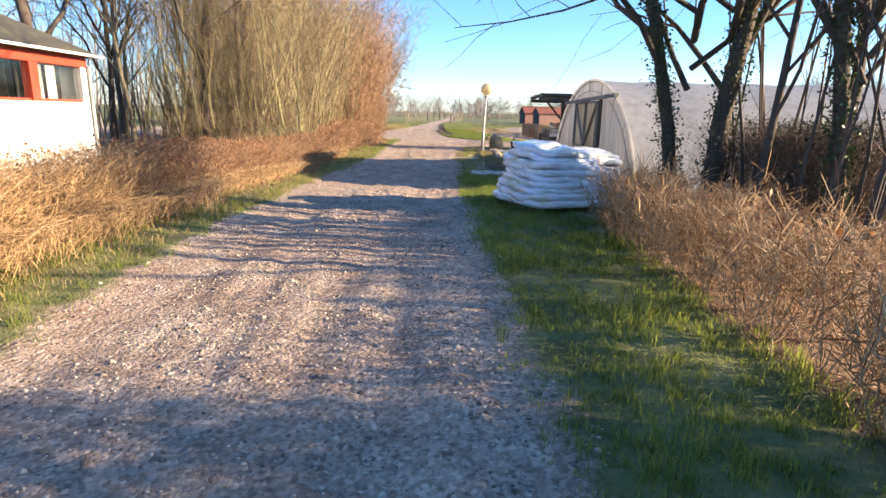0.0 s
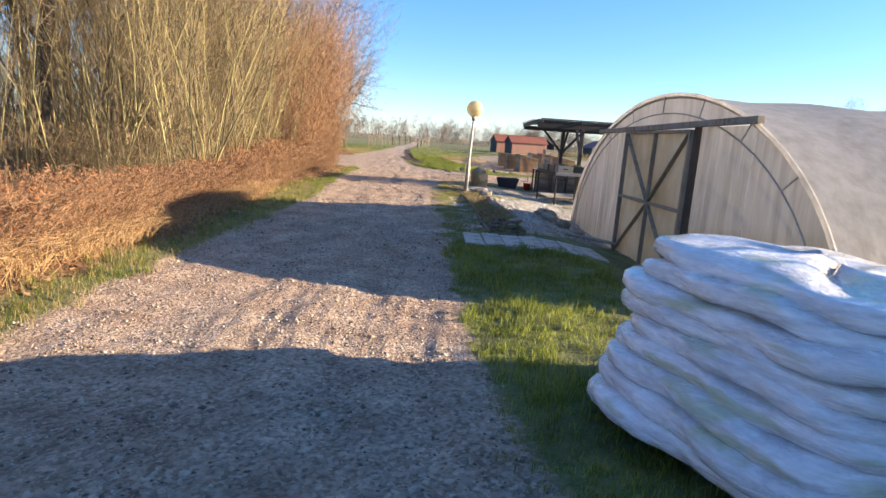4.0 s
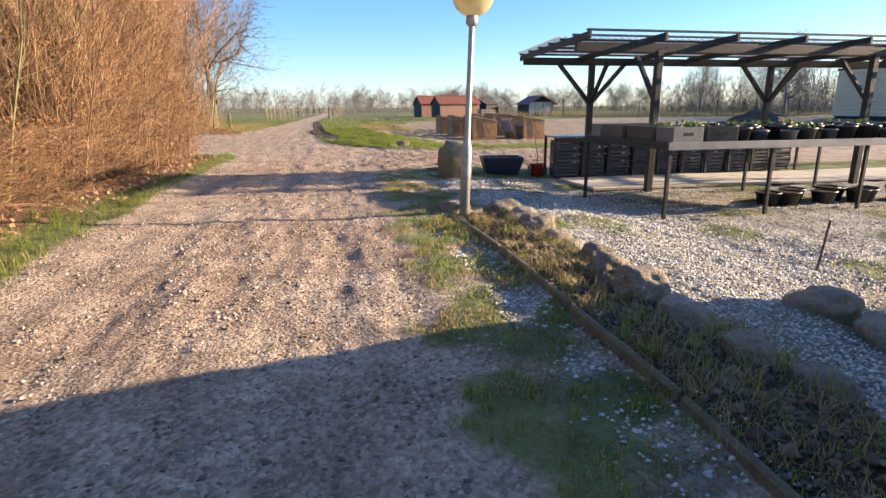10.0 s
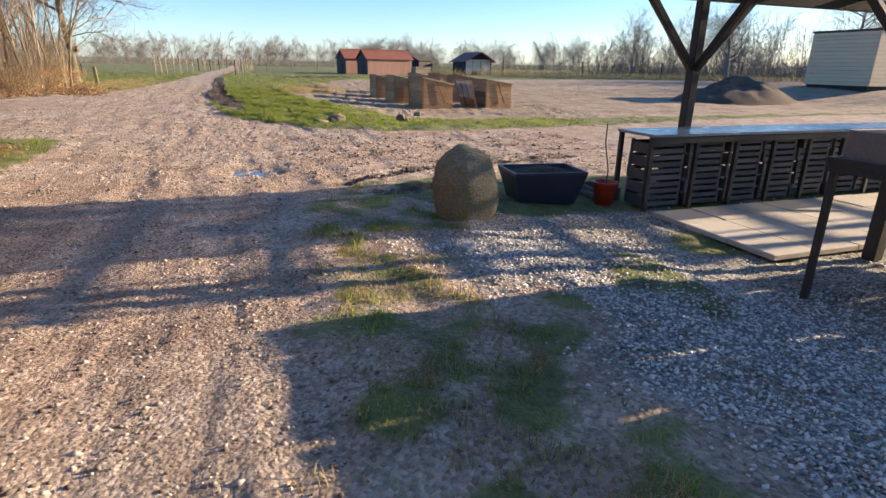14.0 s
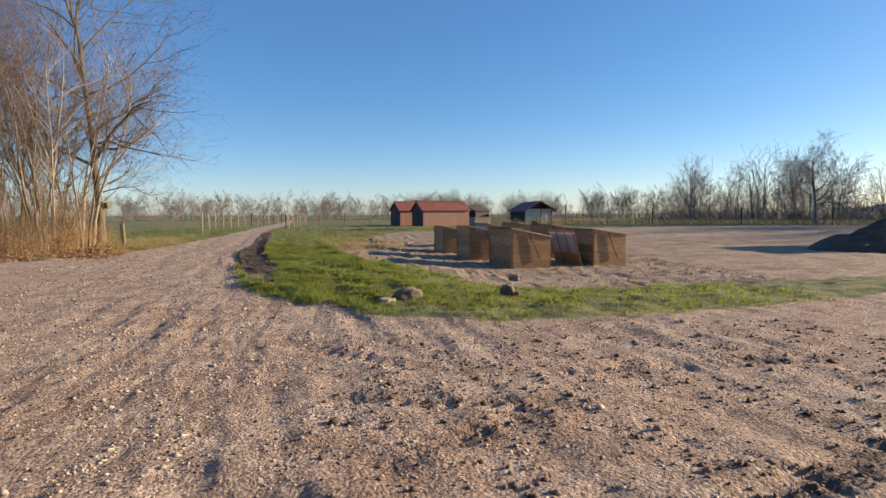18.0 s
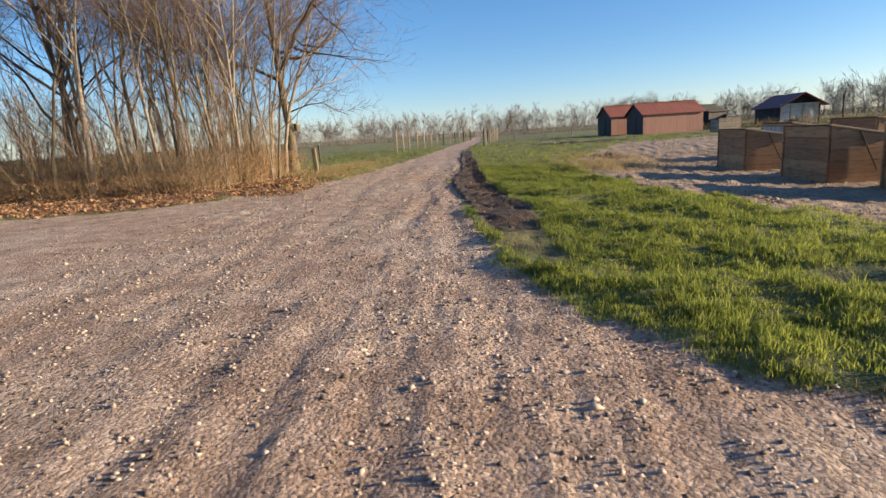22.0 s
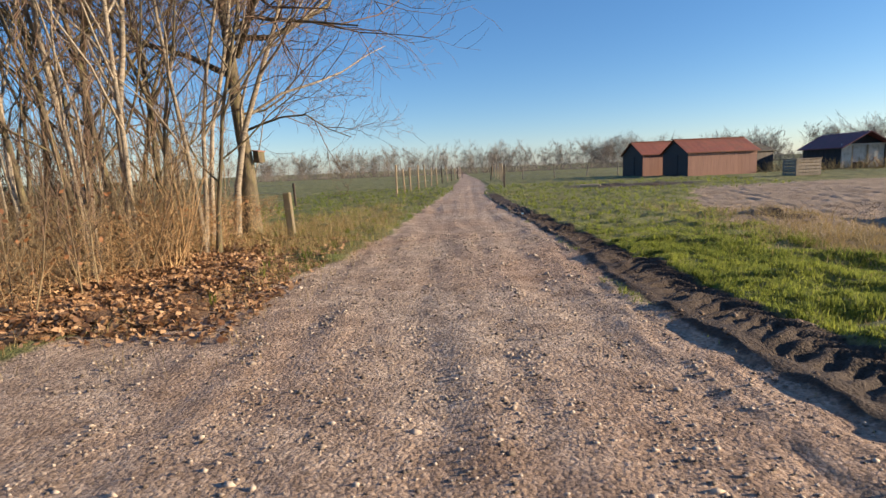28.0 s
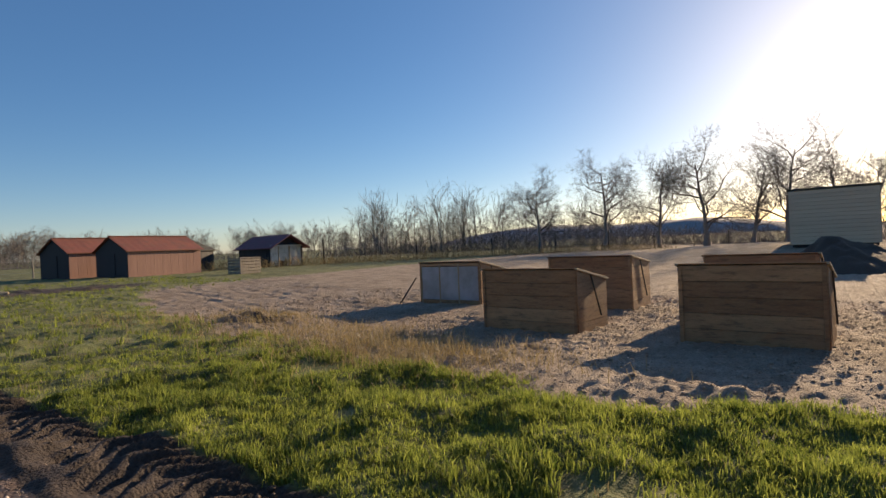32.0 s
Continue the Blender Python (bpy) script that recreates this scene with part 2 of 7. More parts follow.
M["chipping"] = surface("chipping", (0.22, 0.215, 0.205), (0.68, 0.665, 0.635), 60, 3.0, 0.75, 0.2, per_island=0.8)
M["paver"] = surface("paver", (0.33, 0.3, 0.265), (0.56, 0.52, 0.46), 50, 1.6, 0.88, 0.5, per_object=0.16, stain=(0.12, 0.125, 0.075))
M["pale_paver"] = surface("pale_paver", (0.4, 0.36, 0.3), (0.6, 0.55, 0.47), 50, 1.6, 0.88, 0.3, per_object=0.16)
M["bark"] = surface("bark", (0.075, 0.06, 0.042), (0.24, 0.2, 0.135), 14, 2.0, 0.9, 1.0, stretch=(3, 3, 0.7), stain=(0.17, 0.17, 0.07))
M["bark_dark"] = surface("bark_dark", (0.03, 0.024, 0.02), (0.12, 0.095, 0.075), 14, 2.0, 0.9, 1.0, stretch=(3, 3, 0.7))
M["birch"] = surface("birch", (0.16, 0.13, 0.095), (0.46, 0.41, 0.33), 8, 2.5, 0.75, 0.4, stretch=(1.5, 1.5, 4), stain=(0.06, 0.05, 0.04))
M["twig"] = surface("twig", (0.075, 0.05, 0.036), (0.2, 0.135, 0.1), 8, 1.0, 0.85, 0.0, per_object=0, per_island=0.4)
# paler and greyer than twig: distance haze put into the colour
M["haze_twig"] = surface("haze_twig", (0.11, 0.095, 0.085), (0.24, 0.21, 0.19), 3, 0.5, 0.9, 0.0, per_object=0, per_island=0.3)
M["olive_stem"] = surface("olive_stem", (0.06, 0.058, 0.026), (0.33, 0.3, 0.135), 8, 1.0, 0.8, 0.0, per_object=0, per_island=0.45)
M["hazel_twig"] = surface("hazel_twig", (0.1, 0.074, 0.046), (0.3, 0.235, 0.14), 6, 0.8, 0.85, 0.0, per_object=0, per_island=0.45)
M["russet_twig"] = surface("russet_twig", (0.12, 0.064, 0.038), (0.37, 0.225, 0.13), 6, 0.8, 0.85, 0.0, per_object=0, per_island=0.45)
M["tan_twig"] = surface("tan_twig", (0.22, 0.125, 0.06), (0.5, 0.34, 0.185), 6, 0.8, 0.85, 0.0, per_object=0, per_island=0.45)
M["russet_leaf"] = thin("russet_leaf", (0.16, 0.06, 0.025), (0.42, 0.2, 0.09), 0.3)
M["leaf_litter"] = thin("leaf_litter", (0.16, 0.075, 0.036), (0.54, 0.34, 0.19), 0.15, 0.8)
M["ivy"] = thin("ivy", (0.012, 0.03, 0.008), (0.05, 0.1, 0.025), 0.2, rough=0.4)
M["green_leaf"] = thin("green_leaf", (0.04, 0.09, 0.015), (0.13, 0.22, 0.045), 0.3)
M["grass"] = thin("grass", (0.04, 0.085, 0.015), (0.38, 0.43, 0.1), 0.66)
M["dry_grass"] = thin("dry_grass", (0.2, 0.14, 0.06), (0.5, 0.4, 0.2), 0.35)
M["mesh_wire"] = surface("mesh_wire", (0.2, 0.2, 0.2), (0.34, 0.34, 0.34), 10, 1.0, 0.5, 0.0, metal=0.6)
M["tunnel_film"] = film_sheet("tunnel_film", (0.7, 0.69, 0.68), 0.05, 0.62, (0.5, 0.49, 0.46))
M["gable_film"] = film_sheet("gable_film", (0.62, 0.61, 0.58), 0.16, 0.55, (0.34, 0.33, 0.3), (1.2, 3.4, 0.3))
# yellow tones put the sunlight glowing through the door into its colour
M["door_film"] = film_sheet("door_film", (0.68, 0.66, 0.58), 0.1, 0.55, (0.46, 0.4, 0.26), (1.0, 1.0, 0.6))
M["roof_sheet"] = film_sheet("roof_sheet", (0.5, 0.5, 0.52), 0.25, 0.3, (0.3, 0.3, 0.3), (1, 1, 1), 0.2)
M["panel_sheet"] = film_sheet("panel_sheet", (0.55, 0.58, 0.62), 0.1, 0.3, (0.35, 0.37, 0.38), (1, 1, 1), 0.25)
M["globe"] = film_sheet("globe", (0.82, 0.76, 0.55), 0.02, 0.5, (0.6, 0.52, 0.32), (2, 2, 2), 0.15)


def stretch_film(name):
    """Clear film pulled tight over white printed bags: streaked, creased and shiny."""
    m = bpy.data.materials.new(name)
    m.use_nodes = True
    n, l = nt(m)
    b = n["Principled BSDF"]
    co = n.new("ShaderNodeTexCoord").outputs["Object"]
    mp = n.new("ShaderNodeMapping")
    mp.inputs["Scale"].default_value, mp.inputs["Rotation"].default_value = (1.0, 1.0, 5.0), (0.12, 0.1, 0)
    l.new(co, mp.inputs["Vector"])
    prints, streak, crease = noise_node(m, 2.2, 3, 0.5, mp.outputs[0]), noise_node(m, 4.0, 8, 0.7, mp.outputs[0]), noise_node(m, 9.0, 5, 0.6, mp.outputs[0])
    white = ramp(m, streak.outputs["Fac"], ((0.3, (0.42, 0.45, 0.5)), (0.62, (0.8, 0.83, 0.88))))
    mask = ramp(m, prints.outputs["Fac"], ((0.56, (0, 0, 0)), (0.66, (0.7, 0.7, 0.7))))
    l.new(mix_color(m, mask.outputs["Color"], white.outputs["Color"], (0.42, 0.46, 0.27)), b.inputs["Base Color"])
    rg = ramp(m, crease.outputs["Fac"], ((0.35, (0.08, 0.08, 0.08)), (0.65, (0.32, 0.32, 0.32))))
    l.new(rg.outputs["Color"], b.inputs["Roughness"])
    b.inputs["Coat Weight"].default_value, b.inputs["Coat Roughness"].default_value = 0.7, 0.06
    bp = n.new("ShaderNodeBump")
    bp.inputs["Strength"].default_value, bp.inputs["Distance"].default_value = 0.55, 0.035
    l.new(maths(m, "ADD", crease.outputs["Fac"], streak.outputs["Fac"]), bp.inputs["Height"])
    l.new(bp.outputs[0], b.inputs["Normal"])
    l.new(bp.outputs[0], b.inputs["Coat Normal"])
    return m


M["wrap"] = stretch_film("wrap")


def glass(name):
    m = bpy.data.materials.new(name)
    m.use_nodes = True
    b = m.node_tree.nodes["Principled BSDF"]
    b.inputs["Base Color"].default_value, b.inputs["Roughness"].default_value = (0.9, 0.94, 0.93, 1), 0.03
    b.inputs["Transmission Weight"].default_value, b.inputs["IOR"].default_value = 1.0, 1.45
    return m


M["glass"] = glass("glass")


def water(name):
    m = bpy.data.materials.new(name)
    m.use_nodes = True
    n, l = nt(m)
    b = n["Principled BSDF"]
    b.inputs["Base Color"].default_value, b.inputs["Roughness"].default_value = (0.11, 0.085, 0.065, 1), 0.04
    w = noise_node(m, 9.0, 3.0, 0.5, n.new("ShaderNodeTexCoord").outputs["Object"])
    bp = n.new("ShaderNodeBump")
    bp.inputs["Strength"].default_value, bp.inputs["Distance"].default_value = 0.12, 0.01
    l.new(w.outputs["Fac"], bp.inputs["Height"])
    l.new(bp.outputs[0], b.inputs["Normal"])
    return m


M["water"] = water("water")


def ground_material():
    """Gravel road, grass, sand, mud, chippings and leaf mould, told apart by the attributes of the ground sheet."""
    m = bpy.data.materials.new("ground")
    m.use_nodes = True
    n, l = nt(m)
    b = n["Principled BSDF"]
    co = n.new("ShaderNodeTexCoord").outputs["Object"]
    n_big, n_mid, n_fine, n_edge = noise_node(m, 0.35, 4, 0.55, co), noise_node(m, 2.2, 5, 0.6, co), noise_node(m, 28, 8, 0.7, co), noise_node(m, 5.0, 6, 0.7, co)
    vor = n.new("ShaderNodeTexVoronoi")
    vor.inputs["Scale"].default_value = 38.0
    l.new(co, vor.inputs["Vector"])
    vor2 = n.new("ShaderNodeTexVoronoi")
    vor2.inputs["Scale"].default_value = 55.0
    l.new(co, vor2.inputs["Vector"])

    def mask(name):
        a = n.new("ShaderNodeAttribute")
        a.attribute_name = name
        v = maths(m, "ADD", a.outputs["Fac"], maths(m, "MULTIPLY", maths(m, "SUBTRACT", n_edge.outputs["Fac"], 0.5), 0.75))
        r = n.new("ShaderNodeMapRange")
        r.interpolation_type = "SMOOTHSTEP"
        r.inputs["From Min"].default_value, r.inputs["From Max"].default_value = 0.36, 0.64
        l.new(v, r.inputs["Value"])
        return r.outputs[0]

    grit = maths(m, "ADD", maths(m, "MULTIPLY", vor.outputs["Color"], 0.35), maths(m, "MULTIPLY", n_fine.outputs["Fac"], 0.65))
    road = ramp(m, grit, ((0.25, (0.14, 0.11, 0.088)), (0.5, (0.43, 0.355, 0.29)), (0.74, (0.7, 0.62, 0.54))))
    patch = ramp(m, n_mid.outputs["Fac"], ((0.3, (0.55, 0.49, 0.45)), (0.66, (1.0, 0.97, 0.93))))
    col = mix_color(m, 1.0, road.outputs["Color"], patch.outputs["Color"], "MULTIPLY")
    tone = ramp(m, n_big.outputs["Fac"], ((0.35, (0.92, 0.82, 0.76)), (0.65, (1.0, 1.0, 1.0))))
    col = mix_color(m, 1.0, col, tone.outputs["Color"], "MULTIPLY")
    sand = ramp(m, n_fine.outputs["Fac"], ((0.3, (0.21, 0.155, 0.11)), (0.7, (0.46, 0.37, 0.275))))
    mud = ramp(m, n_fine.outputs["Fac"], ((0.3, (0.028, 0.019, 0.014)), (0.75, (0.095, 0.067, 0.048))))
    turf = ramp(m, maths(m, "ADD", maths(m, "MULTIPLY", n_mid.outputs["Fac"], 0.6), maths(m, "MULTIPLY", n_fine.outputs["Fac"], 0.4)), ((0.34, (0.052, 0.078, 0.023)), (0.48, (0.14, 0.168, 0.055)), (0.6, (0.225, 0.215, 0.09)), (0.74, (0.26, 0.195, 0.118))))
    chips = ramp(m, maths(m, "ADD", maths(m, "MULTIPLY", vor2.outputs["Color"], 0.6), maths(m, "MULTIPLY", n_fine.outputs["Fac"], 0.4)), ((0.3, (0.1, 0.094, 0.085)), (0.5, (0.33, 0.315, 0.285)), (0.72, (0.6, 0.58, 0.54))))
    mould = ramp(m, n_fine.outputs["Fac"], ((0.3, (0.1, 0.05, 0.025)), (0.7, (0.33, 0.2, 0.11))))
    rough = 0.92
    n_rag = noise_node(m, 0.9, 7, 0.7, co)
    worn = ramp(m, n_rag.outputs["Fac"], ((0.32, (0.55, 0.5, 0.44)), (0.6, (1.0, 1.0, 1.0))))
    for key, tex in (("sand", sand), ("chips", chips), ("grass", turf), ("mould", mould), ("mud", mud)):
        shade = mix_color(m, 1.0, tex.outputs["Color"], worn.outputs["Color"], "MULTIPLY")
        col = mix_color(m, mask(key), col, shade)
    l.new(col, b.inputs["Base Color"])
    wet = n.new("ShaderNodeAttribute")
    wet.attribute_name = "mud"
    rr = n.new("ShaderNodeMapRange")
    rr.inputs["To Min"].default_value, rr.inputs["To Max"].default_value = rough, 0.85
    l.new(wet.outputs["Fac"], rr.inputs["Value"])
    l.new(rr.outputs[0], b.inputs["Roughness"])
    n_lump = noise_node(m, 11, 5, 0.65, co)
    hgt = maths(m, "ADD", maths(m, "MULTIPLY", n_fine.outputs["Fac"], 0.6), maths(m, "MULTIPLY", maths(m, "SUBTRACT", 1.0, vor.outputs["Distance"]), 0.5))
    hgt = maths(m, "ADD", hgt, maths(m, "ADD", maths(m, "MULTIPLY", n_lump.outputs["Fac"], 1.3), maths(m, "MULTIPLY", n_edge.outputs["Fac"], 1.2)))
    bp = n.new("ShaderNodeBump")
    bp.inputs["Strength"].default_value, bp.inputs["Distance"].default_value = 0.85, 0.032
    l.new(hgt, bp.inputs["Height"])
    l.new(bp.outputs[0], b.inputs["Normal"])
    return m


M["ground"] = ground_material()

# ---- mesh helpers ----
def link_mesh(name, verts, faces, material, parent=None, label="", smooth=False):
    """A mesh object from an (n, 3) array and a list of (k, 3) and (k, 4) index arrays."""
    me = bpy.data.meshes.new(name)
    verts = np.asarray(verts, np.float32)
    faces = [np.asarray(f, np.int32) for f in faces if len(f)]
    sizes = np.concatenate([np.full(len(f), f.shape[1], np.int32) for f in faces])
    loops = np.concatenate([f.ravel() for f in faces])
    me.vertices.add(len(verts))
    me.vertices.foreach_set("co", verts.ravel())
    me.loops.add(len(loops))
    me.loops.foreach_set("vertex_index", loops)
    me.polygons.add(len(sizes))
    me.polygons.foreach_set("loop_start", np.concatenate([[0], np.cumsum(sizes)[:-1]]).astype(np.int32))
    me.polygons.foreach_set("loop_total", sizes)
    if smooth:
        me.polygons.foreach_set("use_smooth", np.ones(len(sizes), bool))
    me.update(calc_edges=True)
    me.materials.append(material)
    ob = new(name, me)
    if parent:
        ob.parent = parent
    if label:
        ob["label"] = label
    return ob


def part(name, bm, material, parent=None, label="", smooth=False):
    """Links a bmesh as one mesh object under a thing or a part."""
    me = bpy.data.meshes.new(name)
    bm.to_mesh(me)
    bm.free()
    me.materials.append(material)
    if smooth:
        me.polygons.foreach_set("use_smooth", np.ones(len(me.polygons), bool))
    ob = new(name, me)
    if parent:
        ob.parent = parent
    if label:
        ob["label"] = label
    return ob


def thing(name, m, label, category, group="", kind=""):
    ob = new(name)
    ob.matrix_world = m
    return tagged(ob, label, category, group, kind)


def block(sx, sy, sz, bevel=0.0, m=None, bm=None):
    """A box of that size centred on its base, bevelled, added to bm."""
    one = bmesh.new()
    bmesh.ops.create_cube(one, size=1.0, matrix=Matrix.Translation((0, 0, sz / 2)) @ Matrix.Diagonal((sx, sy, sz, 1)))
    if bevel:
        bmesh.ops.bevel(one, geom=one.edges[:], offset=bevel, segments=1, affect="EDGES")
    if m is not None:
        one.transform(m)
    if bm is None:
        return one
    me = bpy.data.meshes.new("tmp")
    one.to_mesh(me)
    one.free()
    bm.from_mesh(me)
    bpy.data.meshes.remove(me)
    return bm


def beam(p0, p1, w, d, bevel=0.006, bm=None, up=(0, 0, 1)):
    """A timber of section w x d from p0 to p1."""
    a, b = Vector(p0), Vector(p1)
    z = (b - a).normalized()
    u = Vector(up) if abs(z.dot(Vector(up))) < 0.98 else Vector((1, 0, 0))
    x = u.cross(z).normalized()
    y = z.cross(x)
    m = Matrix.Translation(a) @ Matrix((x, y, z)).transposed().to_4x4()
    return block(w, d, (b - a).length, bevel, m, bm)


def lathe(profile, n=20, bm=None, m=None):
    """A turned shape from (radius, height) pairs."""
    one = bmesh.new()
    rings = [[one.verts.new((r * math.cos(2 * math.pi * k / n), r * math.sin(2 * math.pi * k / n), z)) for k in range(n)] for r, z in profile]
    for a, b in zip(rings, rings[1:]):
        for k in range(n):
            one.faces.new((a[k], a[(k + 1) % n], b[(k + 1) % n], b[k]))
    one.faces.new(rings[0][::-1])
    one.faces.new(rings[-1])
    if m is not None:
        one.transform(m)
    if bm is None:
        return one
    me = bpy.data.meshes.new("tmp")
    one.to_mesh(me)
    one.free()
    bm.from_mesh(me)
    bpy.data.meshes.remove(me)
    return bm


def tubes(p0, p1, r0, r1, n=3):
    """Open tapered tubes for arrays of segments: verts and quads."""
    p0, p1 = np.asarray(p0, float), np.asarray(p1, float)
    r0, r1 = np.asarray(r0, float), np.asarray(r1, float)
    d = p1 - p0
    d /= np.linalg.norm(d, axis=1, keepdims=True) + 1e-9
    ref = np.where(np.abs(d[:, 2:3]) > 0.9, [[1.0, 0, 0]], [[0, 0, 1.0]])
    u = np.cross(ref, d)
    u /= np.linalg.norm(u, axis=1, keepdims=True) + 1e-9
    v = np.cross(d, u)
    a = 2 * np.pi * np.arange(n) / n
    ring = np.cos(a)[None, :, None] * u[:, None] + np.sin(a)[None, :, None] * v[:, None]
    low, high = p0[:, None] + ring * r0[:, None, None], p1[:, None] + ring * r1[:, None, None]
    verts = np.concatenate([low, high], 1).reshape(-1, 3)
    k = np.arange(n)
    quad = np.stack([k, (k + 1) % n, (k + 1) % n + n, k + n], 1)
    faces = (np.arange(len(p0))[:, None, None] * 2 * n + quad[None]).reshape(-1, 4)
    return verts, faces


def leaf_quads(rng, at, size, flat=0.0, long=1.6):
    """A small folded four-cornered leaf at each place."""
    n = len(at)
    d = rng.normal(size=(n, 3))
    d[:, 2] *= 1.0 - flat
    d /= np.linalg.norm(d, axis=1, keepdims=True)
    e = np.cross(d, rng.normal(size=(n, 3)) * (1 - flat) + np.array([0, 0, flat * 3.0]))
    e /= np.linalg.norm(e, axis=1, keepdims=True)
    s = size * rng.uniform(0.6, 1.3, (n, 1))
    lift = np.cross(d, e) * s * rng.uniform(-0.25, 0.25, (n, 1))
    v = np.stack([at - d * s * long / 2, at + e * s / 2 + lift, at + d * s * long / 2, at - e * s / 2 + lift], 1).reshape(-1, 3)
    return v, np.arange(4 * n).reshape(-1, 4)


def blades(rng, at, height, width, lean=0.5):
    """Grass: a bent tapering blade of three triangles at each place."""
    n = len(at)
    a = rng.uniform(0, 2 * np.pi, n)
    side = np.stack([np.cos(a), np.sin(a), 0 * a], 1)
    b = rng.uniform(0, 2 * np.pi, n)
    out = np.stack([np.cos(b), np.sin(b), 0 * b], 1) * rng.uniform(0.05, lean, (n, 1))
    h = (height * rng.uniform(0.45, 1.25, n))[:, None]
    w = width * side
    up = np.array([0, 0, 1.0])
    mid = at + h * (0.55 * up + 0.3 * out)
    tip = at + h * ((1 - 0.35 * np.linalg.norm(out, axis=1, keepdims=True)) * up + out)
    v = np.stack([at - w / 2, at + w / 2, mid - w * 0.36, mid + w * 0.36, tip], 1).reshape(-1, 3)
    k = np.arange(n)[:, None] * 5
    return v, k + np.array([[0, 1, 3, 2]]), k + np.array([[2, 3, 4]])


def stones(rng, at, size, flat=0.65):
    """An uneven eight-sided stone at each place."""
    n = len(at)
    base = np.array([[1, 0, 0], [0, 1, 0], [-1, 0, 0], [0, -1, 0], [0, 0, 1], [0, 0, -1]], float)
    v = base[None] * rng.uniform(0.65, 1.25, (n, 6, 1)) + rng.uniform(-0.28, 0.28, (n, 6, 3))
    a = rng.uniform(0, 2 * np.pi, n)
    c, s = np.cos(a)[:, None], np.sin(a)[:, None]
    x, y = v[..., 0] * c - v[..., 1] * s, v[..., 0] * s + v[..., 1] * c
    v = np.stack([x, y * rng.uniform(0.6, 1.0, (n, 1)), v[..., 2] * flat], -1) * np.asarray(size)[:, None, None] / 2
    f = np.array([[0, 1, 4], [1, 2, 4], [2, 3, 4], [3, 0, 4], [1, 0, 5], [2, 1, 5], [3, 2, 5], [0, 3, 5]])
    return (v + at[:, None]).reshape(-1, 3), (np.arange(n)[:, None, None] * 6 + f[None]).reshape(-1, 3)


# ---- the lie of the land ----
def sm(a, b, x):
    t = np.clip((x - a) / (b - a), 0, 1)
    return t * t * (3 - 2 * t)


KNOT_Y = (-10, 0, 9, 14, 18, 22, 25, 29, 40, 47, 55, 70, 85, 110, 400)
KNOT_Z = (.12, .12, .12, -.12, -.12, -.04, -.02, -.2, -.2, -.06, 0, .05, .3, .3, .3)


def land(x, y):
    """The smooth height of the ground."""
    z = sum(np.interp(y + d, KNOT_Y, KNOT_Z) for d in (-2, -1, 0, 1, 2)) / 5
    z = z - 0.3 * sm(2.0, 4.2, x) * sm(11, 15, y) * (1 - sm(19, 23, y))
    z = z - 0.22 * sm(2.2, 4.5, x) * sm(18, 23, y) * (1 - sm(27, 33, y)) - 0.08 * sm(2.5, 5, x) * sm(27, 33, y) * (1 - sm(36, 40, y))
    z = z - 0.3 * sm(2.5, 7, x) * sm(40, 44, y) * (1 - sm(60, 78, y))
    z = z + 1.0 * np.exp(-(((x - 45) / 12) ** 2 + ((y - 54) / 11) ** 2) ** 2)
    r = np.hypot(x - 20, y - 40)
    z = z + 2.5 * sm(150, 420, r)
    return z


def wave(x, y, scale, seed):
    """A cheap smooth noise in -1..1."""
    r = np.random.default_rng(seed)
    out = 0
    for k in range(7):
        a, p, f = r.uniform(0, np.pi), r.uniform(0, 6.28), r.uniform(0.6, 1.7) / scale
        out = out + np.sin((x * np.cos(a) + y * np.sin(a)) * f * 6.28 + p)
    return out / 4.0


RIGHT_Y = (-20, 2, 6, 15, 22, 28, 31, 33)
RIGHT_X = (.9, .72, .45, .2, .12, .27, .6, 1.0)
ISLE_Y = (40.5, 41.4, 42.5, 43.7, 46.3, 48.5, 52.6, 54.5, 57, 61, 65.5, 76, 84, 103, 127, 400)
ISLE_X = (1.6, .8, 0, -.45, -.75, -.95, -1.45, -1.5, -1.36, -1.45, -1.65, -1.85, -1.25, -.65, -.5, 2)
FRONT_X = (.3, .53, 1.77, 3.57, 5.4, 8.5, 15, 60)
FRONT_Y = (41.6, 41.3, 39.95, 38.9, 38.4, 38.9, 40, 47)
LEFT_Y = (-20, 3, 8, 15, 23, 30, 36, 38)
LEFT_X = (-2.7, -2.85, -3.05, -3.5, -3.0, -3.6, -3.5, -3.5)
FARL_X = (-60, -12, -8.6, -7.0)
FARL_Y = (46.5, 49.9, 50.6, 52.6)
FARL2_Y = (52.6, 54.1, 55.4, 57.5, 60.9, 67, 80, 117, 400)
FARL2_X = (-6.9, -6.2, -5.8, -5.35, -4.95, -4.7, -3.6, -2.5, -1)


def edge(a, b, s):
    """0 below -s, 1 above s, for a - b."""
    return np.clip((a - b) / (2 * s) + 0.5, 0, 1)


